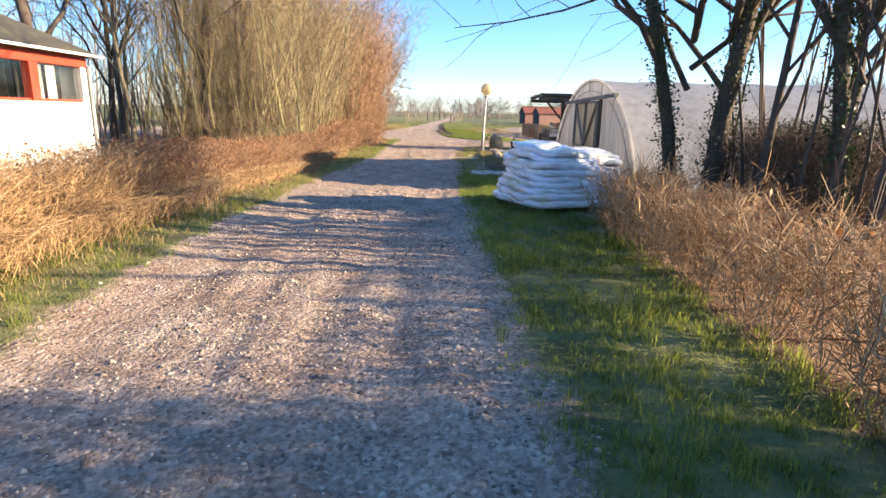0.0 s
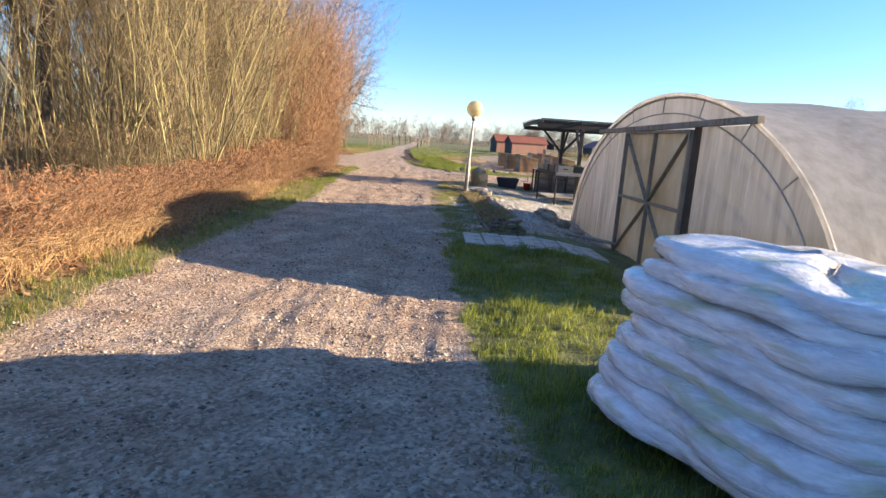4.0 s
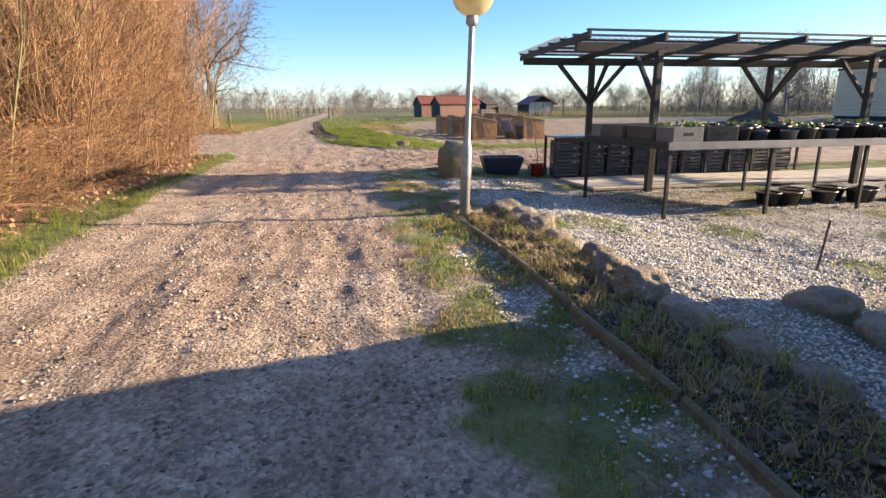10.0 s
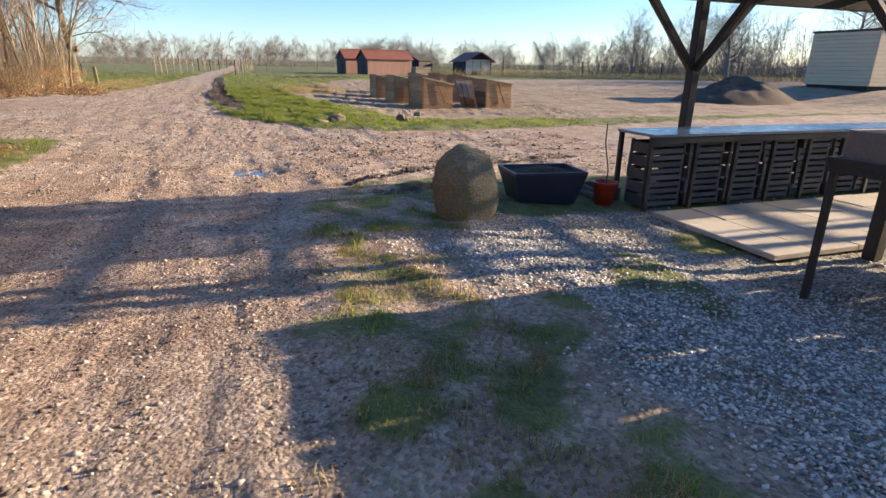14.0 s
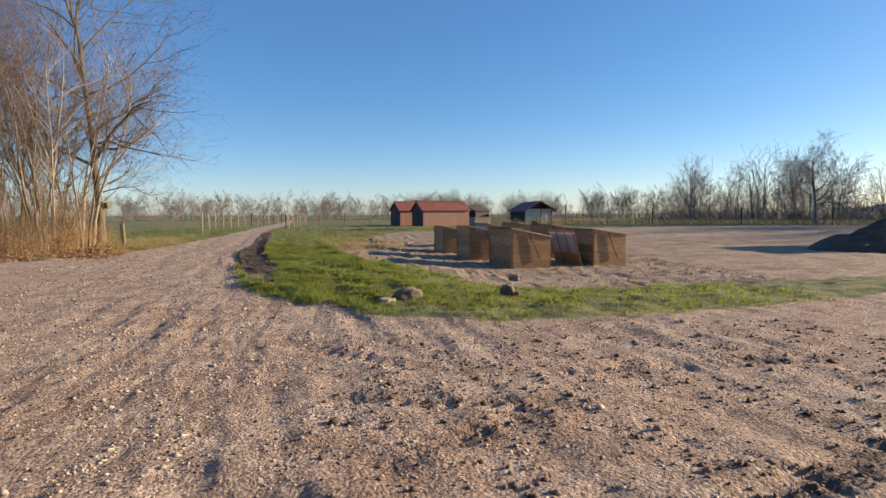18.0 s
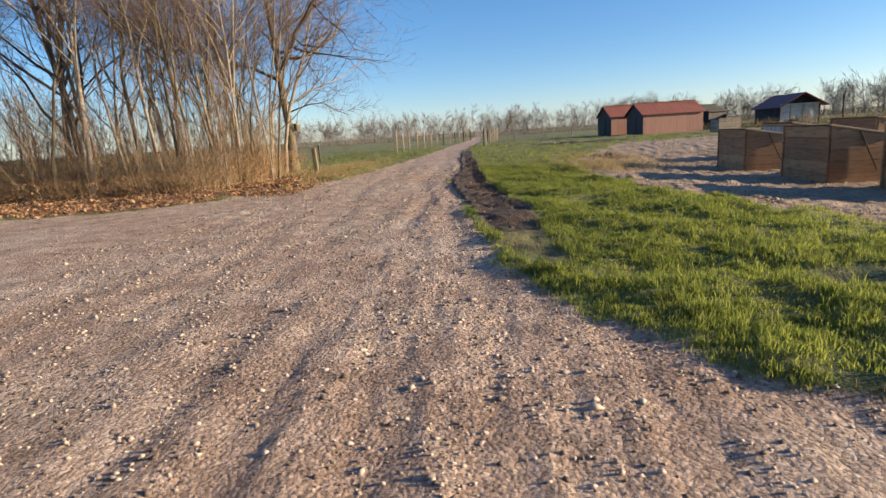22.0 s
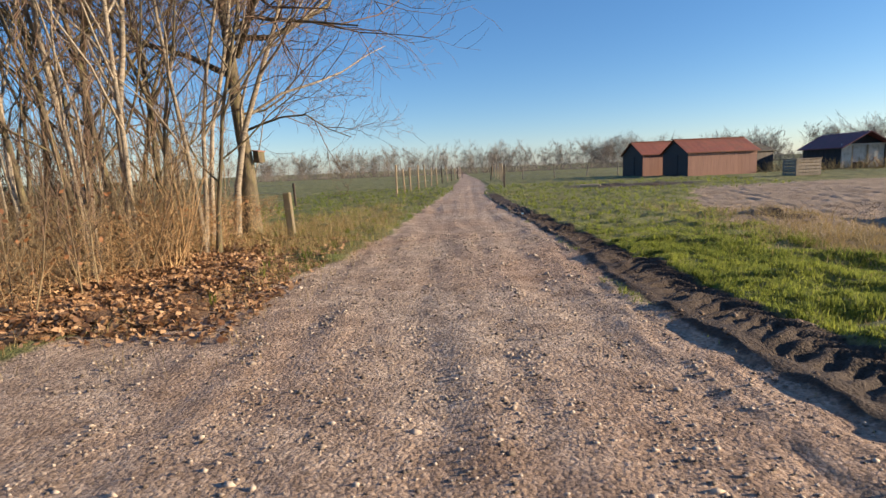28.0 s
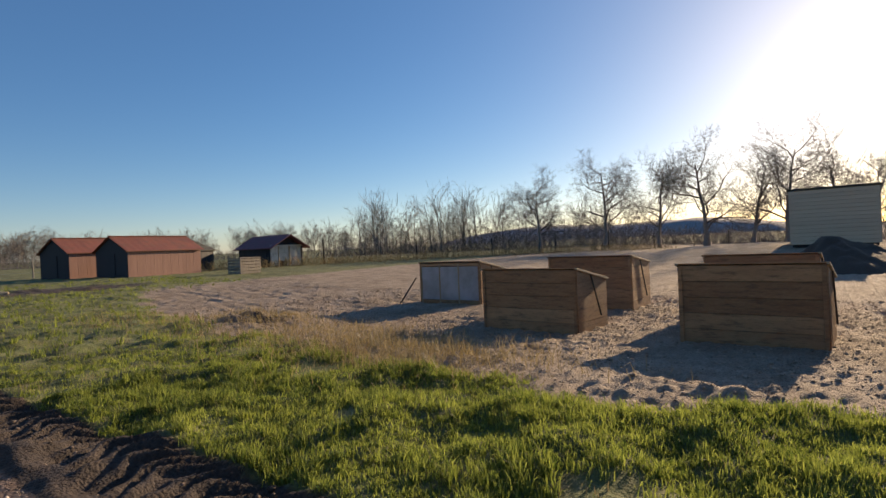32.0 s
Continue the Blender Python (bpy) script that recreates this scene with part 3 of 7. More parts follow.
def zones(x, y):
    """The cover of the ground: 0..1 each for grass, sand, mud, chippings and leaf mould; the rest is gravel road."""
    w = 0.28
    xj, yj = x + 0.12 * wave(x, y, 1.7, 3), y + 0.15 * wave(x, y, 2.1, 4)
    right = edge(xj, np.interp(y, RIGHT_Y, RIGHT_X), w) * edge(32.9 - 0.05 * np.clip(x, 0, 40), yj, w)
    isle = edge(yj, np.interp(x, FRONT_X, FRONT_Y), w) * edge(xj, np.interp(y, ISLE_Y, ISLE_X), w * 0.7) * edge(y, 39, 0.5)
    left = edge(np.interp(y, LEFT_Y, LEFT_X), xj, w) * edge(38.9 + 0.12 * (x + 4) * (x < -4), yj, w)
    far_left = edge(yj, np.interp(x, FARL_X, FARL_Y), w) * edge(np.interp(y, FARL2_Y, FARL2_X), xj, w) * edge(y, 45, 1)
    grass = np.clip(right + isle + left + far_left, 0, 1)
    sand = edge(xj, np.interp(y, (43, 46, 50, 52, 56, 59, 66, 76), (5.2, 4.0, 2.5, 2.0, 2.2, 2.8, 4.6, 8.5)) + 0.3 * wave(x, y, 3, 8), 0.5) * edge(yj, 42.8 + 0.02 * x, 0.7) * edge(74 + 0.12 * x, yj, 3.0) * edge(120, x, 10)
    chips = edge(xj, 2.35 - 0.35 * (y < 24), 0.22) * edge(30.6, yj, 0.5) * edge(yj, 18.2, 0.5) * edge(14, x, 2) * (0.3 + 0.7 * edge(wave(x, y, 2.6, 21), 0.3 * sm(6, 9, x) - 0.45, 0.4))
    chips = np.maximum(chips, edge(xj, 0.75, 0.12) * edge(1.35, xj, 0.1) * edge(yj, 17.6, 0.4) * edge(23.6, yj, 0.8) * (0.35 + 0.35 * wave(x, y, 0.9, 5)))
    chips = np.maximum(chips, edge(xj, 1.75 - 0.8 * sm(28.6, 29.6, y), 0.5) * edge(3.4, xj, 0.5) * edge(yj, 25.6, 0.4) * edge(30.0, yj, 0.6) * (0.62 + 0.4 * wave(x, y, 1.5, 6)))
    bed = edge(x, 1.2, 0.06) * edge(1.95, x, 0.2) * edge(y, 17.5, 0.15) * edge(25.2, y, 0.3)
    rut = np.exp(-((x - np.interp(y, ISLE_Y, ISLE_X) - 0.44 + 0.16 * sm(53, 58, y) - 0.06 * wave(x, y, 4, 11)) / (0.34 + 0.2 * (1 - sm(53, 58, y)))) ** 4) * (0.45 * sm(42, 44, y) + 0.55 * sm(45, 49, y)) * (1 - sm(68, 84, y))
    soft = edge(yj, 33.2, 0.8) * edge(38.3, yj, 1.0) * edge(xj, 0.9, 0.8) * (0.2 + 0.24 * wave(x, y, 1.4, 12))
    verge = edge(yj, 30.9, 0.5) * edge(34.2, yj, 0.5) * edge(xj, 0.8, 0.3) * edge(6.5, xj, 1.5) * (0.2 + 0.3 * wave(x, y, 1.1, 17))
    soft = np.maximum(soft, verge)
    for ax, ay, bx, by, wd, st in ((1.77, 31.95, 3.3, 32.5, 0.32, 0.56), (1.34, 32.7, 2.9, 33.75, 0.22, 0.62), (2.9, 33.75, 6.4, 34.9, 0.2, 0.5), (0.83, 36.1, 2.86, 35.6, 0.2, 0.4), (1.04, 34.8, 2.44, 35.5, 0.2, 0.4)):
        t = np.clip(((x - ax) * (bx - ax) + (y - ay) * (by - ay)) / ((bx - ax) ** 2 + (by - ay) ** 2), 0, 1)
        soft = np.maximum(soft, st * np.exp(-(np.hypot(x - ax - t * (bx - ax), y - ay - t * (by - ay)) / wd) ** 4))
    heap = 0.75 * np.exp(-(((x - 4.5) / 1.0) ** 2 + ((y - 61.1) / 0.6) ** 2))
    trod = np.exp(-(((x - 6.5) / 5.0) ** 2 + ((y - 78.5) / 2.4) ** 2)) * 0.9
    mud = np.clip(np.maximum.reduce([bed * 0.85, rut * 1.05, soft * edge(x, -60, 1), trod, heap]), 0, 1)
    mould = edge(-3.9, xj, 0.35) * edge(38, yj, 0.8) * 0.85
    mould = np.maximum(mould, edge(-5.9 + 0.2 * wave(x, y, 2, 15) - 0.27 * np.clip(yj - 55.0, 0, 6) - 0.15, xj, 0.4) * edge(yj, np.interp(x, FARL_X, FARL_Y) + 0.25, 0.3) * edge(60.5, yj, 1.5) * edge(x, -24, 3) * 0.9)
    mould = np.maximum(mould, edge(x, 2.05, 0.2) * edge(9.3, y, 0.4) * edge(9, x, 2) * 0.8)
    thin_ = (0.45 + 0.2 * sm(24.5, 26, y)) * edge(y, 15.8, 0.5) * edge(34, y, 0.5) * edge(2.4, x, 0.3) * edge(x, -1, 0.5) * (0.8 + 0.6 * wave(x, y, 0.8, 49))
    return dict(grass=np.clip(grass - np.clip(thin_, 0, 0.6) - sand - bed - np.clip(chips * 1.6 - 0.35, 0, 1), 0, 1), sand=sand, mud=mud, chips=np.clip(chips, 0, 1), mould=mould)


def lugs(x, y, cx, cy, ang, length, width, pitch, depth):
    """The print of a tractor tyre: slanted lugs along a line."""
    c, s = math.cos(ang), math.sin(ang)
    u, v = (x - cx) * c + (y - cy) * s, -(x - cx) * s + (y - cy) * c
    v = v + 0.1 * np.sin(u * 0.9)
    inside = sm(-length / 2, -length / 2 + 0.5, u) * (1 - sm(length / 2 - 0.5, length / 2, u)) * np.exp(-(v / (width * 0.5)) ** 4)
    inside = inside * np.clip(0.75 + 0.5 * wave(x, y, 0.7, 57), 0, 1)
    return -depth * inside * (0.55 + 0.6 * np.sin(6.283 * (u + 0.55 * np.abs(v)) / pitch)) + 0.5 * depth * np.exp(-((np.abs(v) - width * 0.6) / 0.09) ** 2) * sm(-length / 2, -length / 2 + 0.5, u) * (1 - sm(length / 2 - 0.5, length / 2, u))


def relief(x, y, zn):
    """Ruts, clods and tyre prints on top of the smooth land."""
    z = 0.012 * wave(x, y, 0.9, 31) + 0.006 * wave(x, y, 0.33, 32)
    z = z + zn["grass"] * (0.03 + 0.025 * wave(x, y, 0.8, 33) + sm(38, 42, y) * (0.03 * wave(x, y, 0.55, 38) + 0.05 * wave(x, y, 1.9, 39)))
    z = z + zn["sand"] * (0.022 * wave(x, y, 0.75, 34) + 0.026 * wave(x, y, 0.42, 35) + 0.02 * wave(x, y, 0.2, 58))
    z = z + zn["mud"] * (1 - 0.7 * sm(47, 50, y)) * (0.022 * wave(x, y, 0.28, 36) + 0.02 * wave(x, y, 0.6, 37))
    z = z + 0.2 * np.exp(-(((x - 4.8) / 1.1) ** 2 + ((y - 61.6) / 0.9) ** 2)) * (1 + 0.5 * wave(x, y, 0.6, 71))
    z = z + zn["mould"] * 0.05 * sm(0, 1, zn["mould"])
    z = z + np.exp(-((x - 1.6) / 0.34) ** 4) * sm(17.4, 18.4, y) * (1 - sm(24.6, 25.3, y)) * (0.12 - 0.05 * sm(20, 23.5, y) + 0.035 * wave(x, y, 0.5, 66))
    for a in ((2.1, 33.25, 0.59, 2.4, 0.42, 0.21, 0.05), (4.7, 34.3, 0.31, 4.2, 0.42, 0.21, 0.045), (2.4, 32.15, 0.36, 1.9, 0.48, 0.24, 0.045), (4.9, 36.5, 0.05, 4.0, 0.4, 0.2, 0.035), (1.1, 37.75, -0.75, 2.4, 0.36, 0.19, 0.03), (1.75, 35.15, 0.46, 2.2, 0.36, 0.19, 0.03), (1.85, 35.85, -0.24, 2.6, 0.36, 0.19, 0.03)):
        z = z + lugs(x, y, *a)
    off = x - np.interp(y, ISLE_Y, ISLE_X)
    along = sm(47, 50, y) * (1 - sm(64, 72, y))
    mid = 0.6 - 0.22 * sm(53, 58, y)
    slant = y + 0.75 * np.abs(off - mid) + 0.04 * wave(x, y, 0.6, 75)
    z = z + along * np.exp(-((off - mid) / (0.34 - 0.1 * sm(53, 58, y))) ** 6) * (-0.02 + 0.03 * np.tanh(3.0 * np.sin(6.283 * slant / 0.2)) * (0.8 + 0.25 * wave(x, y, 0.45, 76)))
    z = z - 0.012 * along * np.exp(-((off - 0.22) / 0.05) ** 2)
    z = z + sm(42, 45, y) * (1 - sm(70, 84, y)) * (0.026 + 0.018 * wave(x, y, 0.5, 77)) * np.exp(-((off - 0.04) / 0.06) ** 2)
    road = 1 - np.clip(zn["grass"] + zn["sand"] + zn["mould"], 0, 1)
    z = z - 0.022 * road * sm(46, 52, y) * sum(np.exp(-((x - np.interp(y, ISLE_Y, ISLE_X) + c) / 0.3) ** 2) for c in (0.9, 2.5))
    z = z - 0.018 * road * (1 - sm(28, 34, y)) * sum(np.exp(-((x + c) / 0.35) ** 2) for c in (0.55, 2.2))
    z = z + road * (0.012 * wave(x * 1.6, y * 0.25, 1.0, 51) + 0.007 * wave(x, y * 0.7, 0.24, 52))
    z = z - (0.075 + 0.02 * wave(x, y, 0.3, 53)) * np.exp(-(((x - 0.15) / 0.55) ** 2 + ((y - 34.25) / 0.6) ** 2) ** 2)
    z = z - 0.06 * np.exp(-(((x + 1.36) / 0.22) ** 2 + ((y - 65.4) / 1.7) ** 2) ** 2)
    return z


def steps(*spans):
    out = []
    for a, b, d in spans:
        out.extend(np.linspace(a, b, max(2, int(round(abs(b - a) / d)) + 1))[:-1])
    return np.array(out + [spans[-1][1]])


gx = steps((-1600, -400, 150), (-400, -80, 40), (-80, -25, 4), (-25, -6, 0.5), (-6, -2, 0.11), (-2, 0.3, 0.04), (0.3, 6.5, 0.06), (6.5, 14, 0.11), (14, 18, 0.4), (18, 40, 1.0), (40, 120, 5), (120, 400, 40), (400, 1600, 150))
gy = steps((-1200, -300, 150), (-300, -40, 30), (-40, -3, 2), (-3, 0, 0.2), (0, 30, 0.12), (30, 40, 0.055), (40, 46, 0.1), (46, 49.5, 0.055), (49.5, 59, 0.035), (59, 64, 0.055), (64, 78, 0.2), (78, 100, 0.7), (100, 180, 4), (180, 500, 40), (500, 1600, 150))
GX, GY = np.meshgrid(gx, gy)
zn = zones(GX, GY)
GZ = land(GX, GY) + relief(GX, GY, zn)
nx, ny = len(gx), len(gy)
idx = np.arange(nx * ny).reshape(ny, nx)
quads = np.stack([idx[:-1, :-1], idx[:-1, 1:], idx[1:, 1:], idx[1:, :-1]], -1).reshape(-1, 4)
ground = link_mesh("ground", np.stack([GX, GY, GZ], -1).reshape(-1, 3), [quads], M["ground"], smooth=True)
for key, values in zn.items():
    at = ground.data.attributes.new(key, "FLOAT", "POINT")
    at.data.foreach_set("value", values.ravel().astype(np.float32))
tagged(ground, "brown gravel farm track with grass verges, mud and sandy field", "ground", kind="structure")


def height(x, y):
    x, y = np.asarray(x, float), np.asarray(y, float)
    return land(x, y) + relief(x, y, zones(x, y))


def hz(x, y):
    return float(height(np.array([x]), np.array([y]))[0])

# ---- loose cover: stones, grass, leaves ----
def scatter(rng, n, x0, x1, y0, y1, key, low=0.5):
    """Places on the ground, kept where its cover is mostly of that kind (key None: bare road)."""
    x, y = rng.uniform(x0, x1, n), rng.uniform(y0, y1, n)
    z = zones(x, y)
    cover = z[key] if key else 1 - np.clip(z["grass"] + z["sand"] + z["mould"] + z["chips"] + (0.8 * z["mud"] if x0 < -3.9 or y0 > 40 else 0), 0, 1)
    keep = cover + rng.uniform(-0.25, 0.25, n) > low
    if key == "grass":
        keep &= ~((y > 30.6) & (y < 34) & (x > 0.5) & (x < 7) & (wave(x, y, 0.9, 18) < 0.1))
        keep &= ~((y > 16.3) & (y < 17.5) & (x > 0.6) & (x < 3.3))
        keep &= (z["mud"] < 0.45) & (z["mould"] < 0.72)
    x, y = x[keep], y[keep]
    return np.stack([x, y, height(x, y)], 1)


def stuff(name, verts, faces, material, label, category):
    return tagged(link_mesh(name, verts, faces, material), label, category, kind="stuff")


rng = np.random.default_rng(11)
at = np.concatenate([scatter(rng, 70000, -3.8, 1.0, 0.5, 30, None), scatter(rng, 44000, -5.2, 1.5, 30, 60, None), scatter(rng, 42000, -9, 6, 30, 52, None)])
at = at[wave(at[:, 0] * 1.3, at[:, 1] * 0.5, 1.1, 54) + 0.7 * wave(at[:, 0], at[:, 1], 0.45, 55) + rng.normal(0, 0.35, len(at)) > 0.05]
size = np.clip(rng.lognormal(math.log(0.018), 0.45, len(at)), 0.008, 0.055)
lumps = np.concatenate([scatter(rng, 54000, -6.5, 3.5, 33, 60, None), scatter(rng, 14000, -3.6, 0.6, 1, 32, None)])
lumps = lumps[wave(lumps[:, 0] * 1.4, lumps[:, 1] * 0.4, 0.9, 56) + 0.8 * wave(lumps[:, 0], lumps[:, 1], 0.35, 59) + rng.normal(0, 0.3, len(lumps)) > 0.45]
at, size = np.concatenate([at, lumps]), np.concatenate([size, np.where(lumps[:, 1] < 32, 0.75, 1.0) * np.clip(rng.lognormal(math.log(0.032), 0.35, len(lumps)), 0.016, 0.085)])
v, f = stones(rng, at + np.array([0, 0, 0.002]), size)
stuff("road_gravel", v, [f], M["pebble"], "loose brown and grey gravel strewn over the track", "gravel")
at = np.concatenate([scatter(rng, 20000, 0.6, 9, 17.5, 31, "chips", 0.5), scatter(rng, 26000, 2.0, 5.2, 19.5, 28, "chips", 0.4), scatter(rng, 4500, 0.7, 1.35, 17.5, 24, "chips", 0.3), scatter(rng, 9000, 1.0, 4.0, 25.4, 30, "chips", 0.45)])
v, f = stones(rng, at + np.array([0, 0, 0.004]), rng.uniform(0.014, 0.042, len(at)), 0.6)
stuff("yard_chippings", v, [f], M["chipping"], "pale grey stone chippings in the yard", "gravel")
at = np.concatenate([scatter(rng, 9000, 1.15, 2.0, 17.5, 25, "mud", 0.4), scatter(rng, 6000, 0.8, 8, 33, 38.6, "mud", 0.25), scatter(rng, 1800, -2, 1.2, 42, 68, "mud", 0.45)])
v, f = stones(rng, at, np.clip(rng.lognormal(math.log(0.035), 0.5, len(at)), 0.012, 0.13), 0.7)
stuff("mud_clods", v, [f], M["clod"], "dark crumbled clods of mud beside the ruts", "mud")
at = scatter(rng, 24000, 2, 14, 42, 66, "sand", 0.5)
v, f = stones(rng, at, np.clip(rng.lognormal(math.log(0.042), 0.4, len(at)), 0.018, 0.12), 0.5)
stuff("sand_lumps", v, [f], M["sand_lump"], "trodden lumps of sandy soil in the pen field", "soil")


def turf(name, spots, h, w, material, label, lean=0.5, bunch=0):
    tuft = np.clip(0.7 + 0.7 * wave(spots[:, 0], spots[:, 1], 0.33, 43) * wave(spots[:, 0], spots[:, 1], 0.8, 45) + 0.35 * wave(spots[:, 0], spots[:, 1], 1.6, 44), 0.15, 2.4)
    if bunch:
        spots = spots[wave(spots[:, 0], spots[:, 1], 1.5, 63) + 0.6 * wave(spots[:, 0], spots[:, 1], 0.5, 64) + rng.normal(0, 0.25, len(spots)) > -0.85]
        pick = spots[rng.uniform(size=len(spots)) < 0.62 / bunch]
        more = np.repeat(pick, bunch, 0)
        off = rng.normal(0, 0.028, (len(more), 3)) * np.array([1, 1, 0])
        tall = np.repeat(rng.uniform(0.9, 1.9, len(pick)), bunch)
        spots = np.concatenate([spots[rng.uniform(size=len(spots)) < 0.42], more + off])
        tuft = np.clip(0.7 + 0.7 * wave(spots[:, 0], spots[:, 1], 0.33, 43) * wave(spots[:, 0], spots[:, 1], 0.8, 45) + 0.35 * wave(spots[:, 0], spots[:, 1], 1.6, 44), 0.25, 2.2)
        tuft[-len(more):] *= tall
    v, q, t = blades(rng, spots, h * tuft, w, lean)
    return stuff(name, v, [q, t], material, label, "grass")


near = scatter(rng, 72000, 0.2, 2.6, 1.2, 16.5, "grass", 0.4)
clump = wave(near[:, 0], near[:, 1], 0.7, 41)
turf("verge_grass", near[clump > -0.8], 0.085, 0.006, M["grass"], "green grass verge with uneven tufts", 0.8, 13)
sparse = scatter(rng, 46000, 0.1, 2.4, 15.5, 33, "grass", 0.55)
sparse = sparse[wave(sparse[:, 0], sparse[:, 1], 0.9, 47) + 0.7 * wave(sparse[:, 0], sparse[:, 1], 0.35, 48) > -0.3]
turf("verge_tufts", sparse, 0.065, 0.007, M["grass"], "thin short grass and weeds along the track edge", 1.2, 9)
left = np.concatenate([scatter(rng, 30000, -4.6, -2.6, 2, 30, "grass", 0.4), scatter(rng, 8000, -5.2, -3.2, 28, 39, "grass", 0.45)])
turf("left_verge_grass", left, 0.1, 0.006, M["grass"], "grass growing along the foot of the hedge", 0.9, 12)
isle = np.concatenate([scatter(rng, 150000, -1.8, 5.6, 40, 60, "grass", 0.42), scatter(rng, 150000, -1.2, 3.2, 49.5, 57.5, "grass", 0.42), scatter(rng, 110000, -1.0, 3.4, 41.0, 49.8, "grass", 0.42), scatter(rng, 20000, 3, 10, 38.2, 43.5, "grass", 0.45)])
turf("island_grass", isle, 0.075, 0.008, M["grass"], "short lush grass on the corner bank", 0.9, 14)
far = np.concatenate([scatter(rng, 34000, -2, 14, 60, 84, "grass"), scatter(rng, 26000, -12, -3, 53, 84, "grass")])
turf("field_grass", far, 0.13, 0.014, M["grass"], "rough winter grass of the field", 0.9, 12)
short = np.concatenate([scatter(rng, 48000, 0.1, 1.6, 15, 33, "grass", 0.3), scatter(rng, 34000, -1.8, 10, 38.2, 60, "grass", 0.3), scatter(rng, 9000, -4.4, -2.7, 2, 38, "grass", 0.3), scatter(rng, 6000, 2.0, 6, 19, 27, "chips", 0.3)])
short = short[wave(short[:, 0], short[:, 1], 1.3, 61) + 0.5 * wave(short[:, 0], short[:, 1], 0.4, 62) > 0.0]
turf("withered_grass", short, 0.07, 0.006, M["dry_grass"], "short withered grass between the green tufts", 1.3)
dry = np.concatenate([scatter(rng, 7000, -4.5, -3.1, 3, 24, "grass", 0.3), scatter(rng, 16000, -9, -5.0, 51.5, 66, "grass", 0.2), scatter(rng, 9000, 2, 7, 52, 66, "grass", 0.4)])
turf("dry_tufts", dry, 0.2, 0.005, M["dry_grass"], "straw-coloured dead grass tufts", 0.9)
at = rng.uniform((1.22, 18.6), (1.95, 25.1), (6500, 2))
at = np.column_stack([at, height(at[:, 0], at[:, 1])])
turf("bed_straw", at, 0.14, 0.005, M["dry_grass"], "withered stems lying in the planting bed", 1.9, 9)
at = rng.uniform((1.22, 17.5), (1.95, 25.1), (4500, 2))
at = np.column_stack([at, height(at[:, 0], at[:, 1])])
turf("bed_weeds", at, 0.08, 0.008, M["grass"], "green weeds sprouting in the planting bed", 0.9, 14)
at = rng.uniform((2.2, 18.5), (8.5, 33), (11000, 2))
at = at[(wave(at[:, 0], at[:, 1], 2.6, 21) + rng.normal(0, 0.35, len(at)) < 0.05)]
at = np.column_stack([at, height(at[:, 0], at[:, 1])])
turf("yard_grass", at, 0.055, 0.006, M["grass"], "thin grass growing through the chippings")
at = np.concatenate([rng.uniform((-9.2, 57.4), (-6.0, 62.5), (5600, 2)), rng.uniform((-7.8, 61), (-5.4, 70), (2800, 2))])
at = at[wave(at[:, 0], at[:, 1], 0.9, 60) > -0.25]
at = np.column_stack([at, height(at[:, 0], at[:, 1])])
turf("tall_dry_grass", at, 0.36, 0.007, M["dry_grass"], "tall straw-brown grass round the gate post", 0.8)
at = np.concatenate([rng.normal((3.0, 56.0), (0.7, 1.1), (4200, 2)), rng.normal((5.0, 61.9), (0.8, 0.7), (1800, 2)), rng.normal((4.2, 58.6), (1.0, 1.3), (2400, 2))])
at = np.column_stack([at, height(at[:, 0], at[:, 1])])
turf("straw_patch", at, 0.28, 0.007, M["dry_grass"], "patch of strewn straw and dead grass beside the pens", 1.8)
lit = np.concatenate([scatter(rng, 46000, -18, -5.2, 49.6, 61, "mould", 0.3), scatter(rng, 9000, -9.2, -5.6, 52.4, 60, "mould", 0.08), scatter(rng, 3500, -5, -3.5, 2, 38, "mould", 0.4)])
v, f = leaf_quads(rng, lit + np.array([0, 0, 0.02]), 0.058, 0.5)
stuff("fallen_leaves", v, [f], M["leaf_litter"], "russet fallen leaves under the bare trees", "leaves")


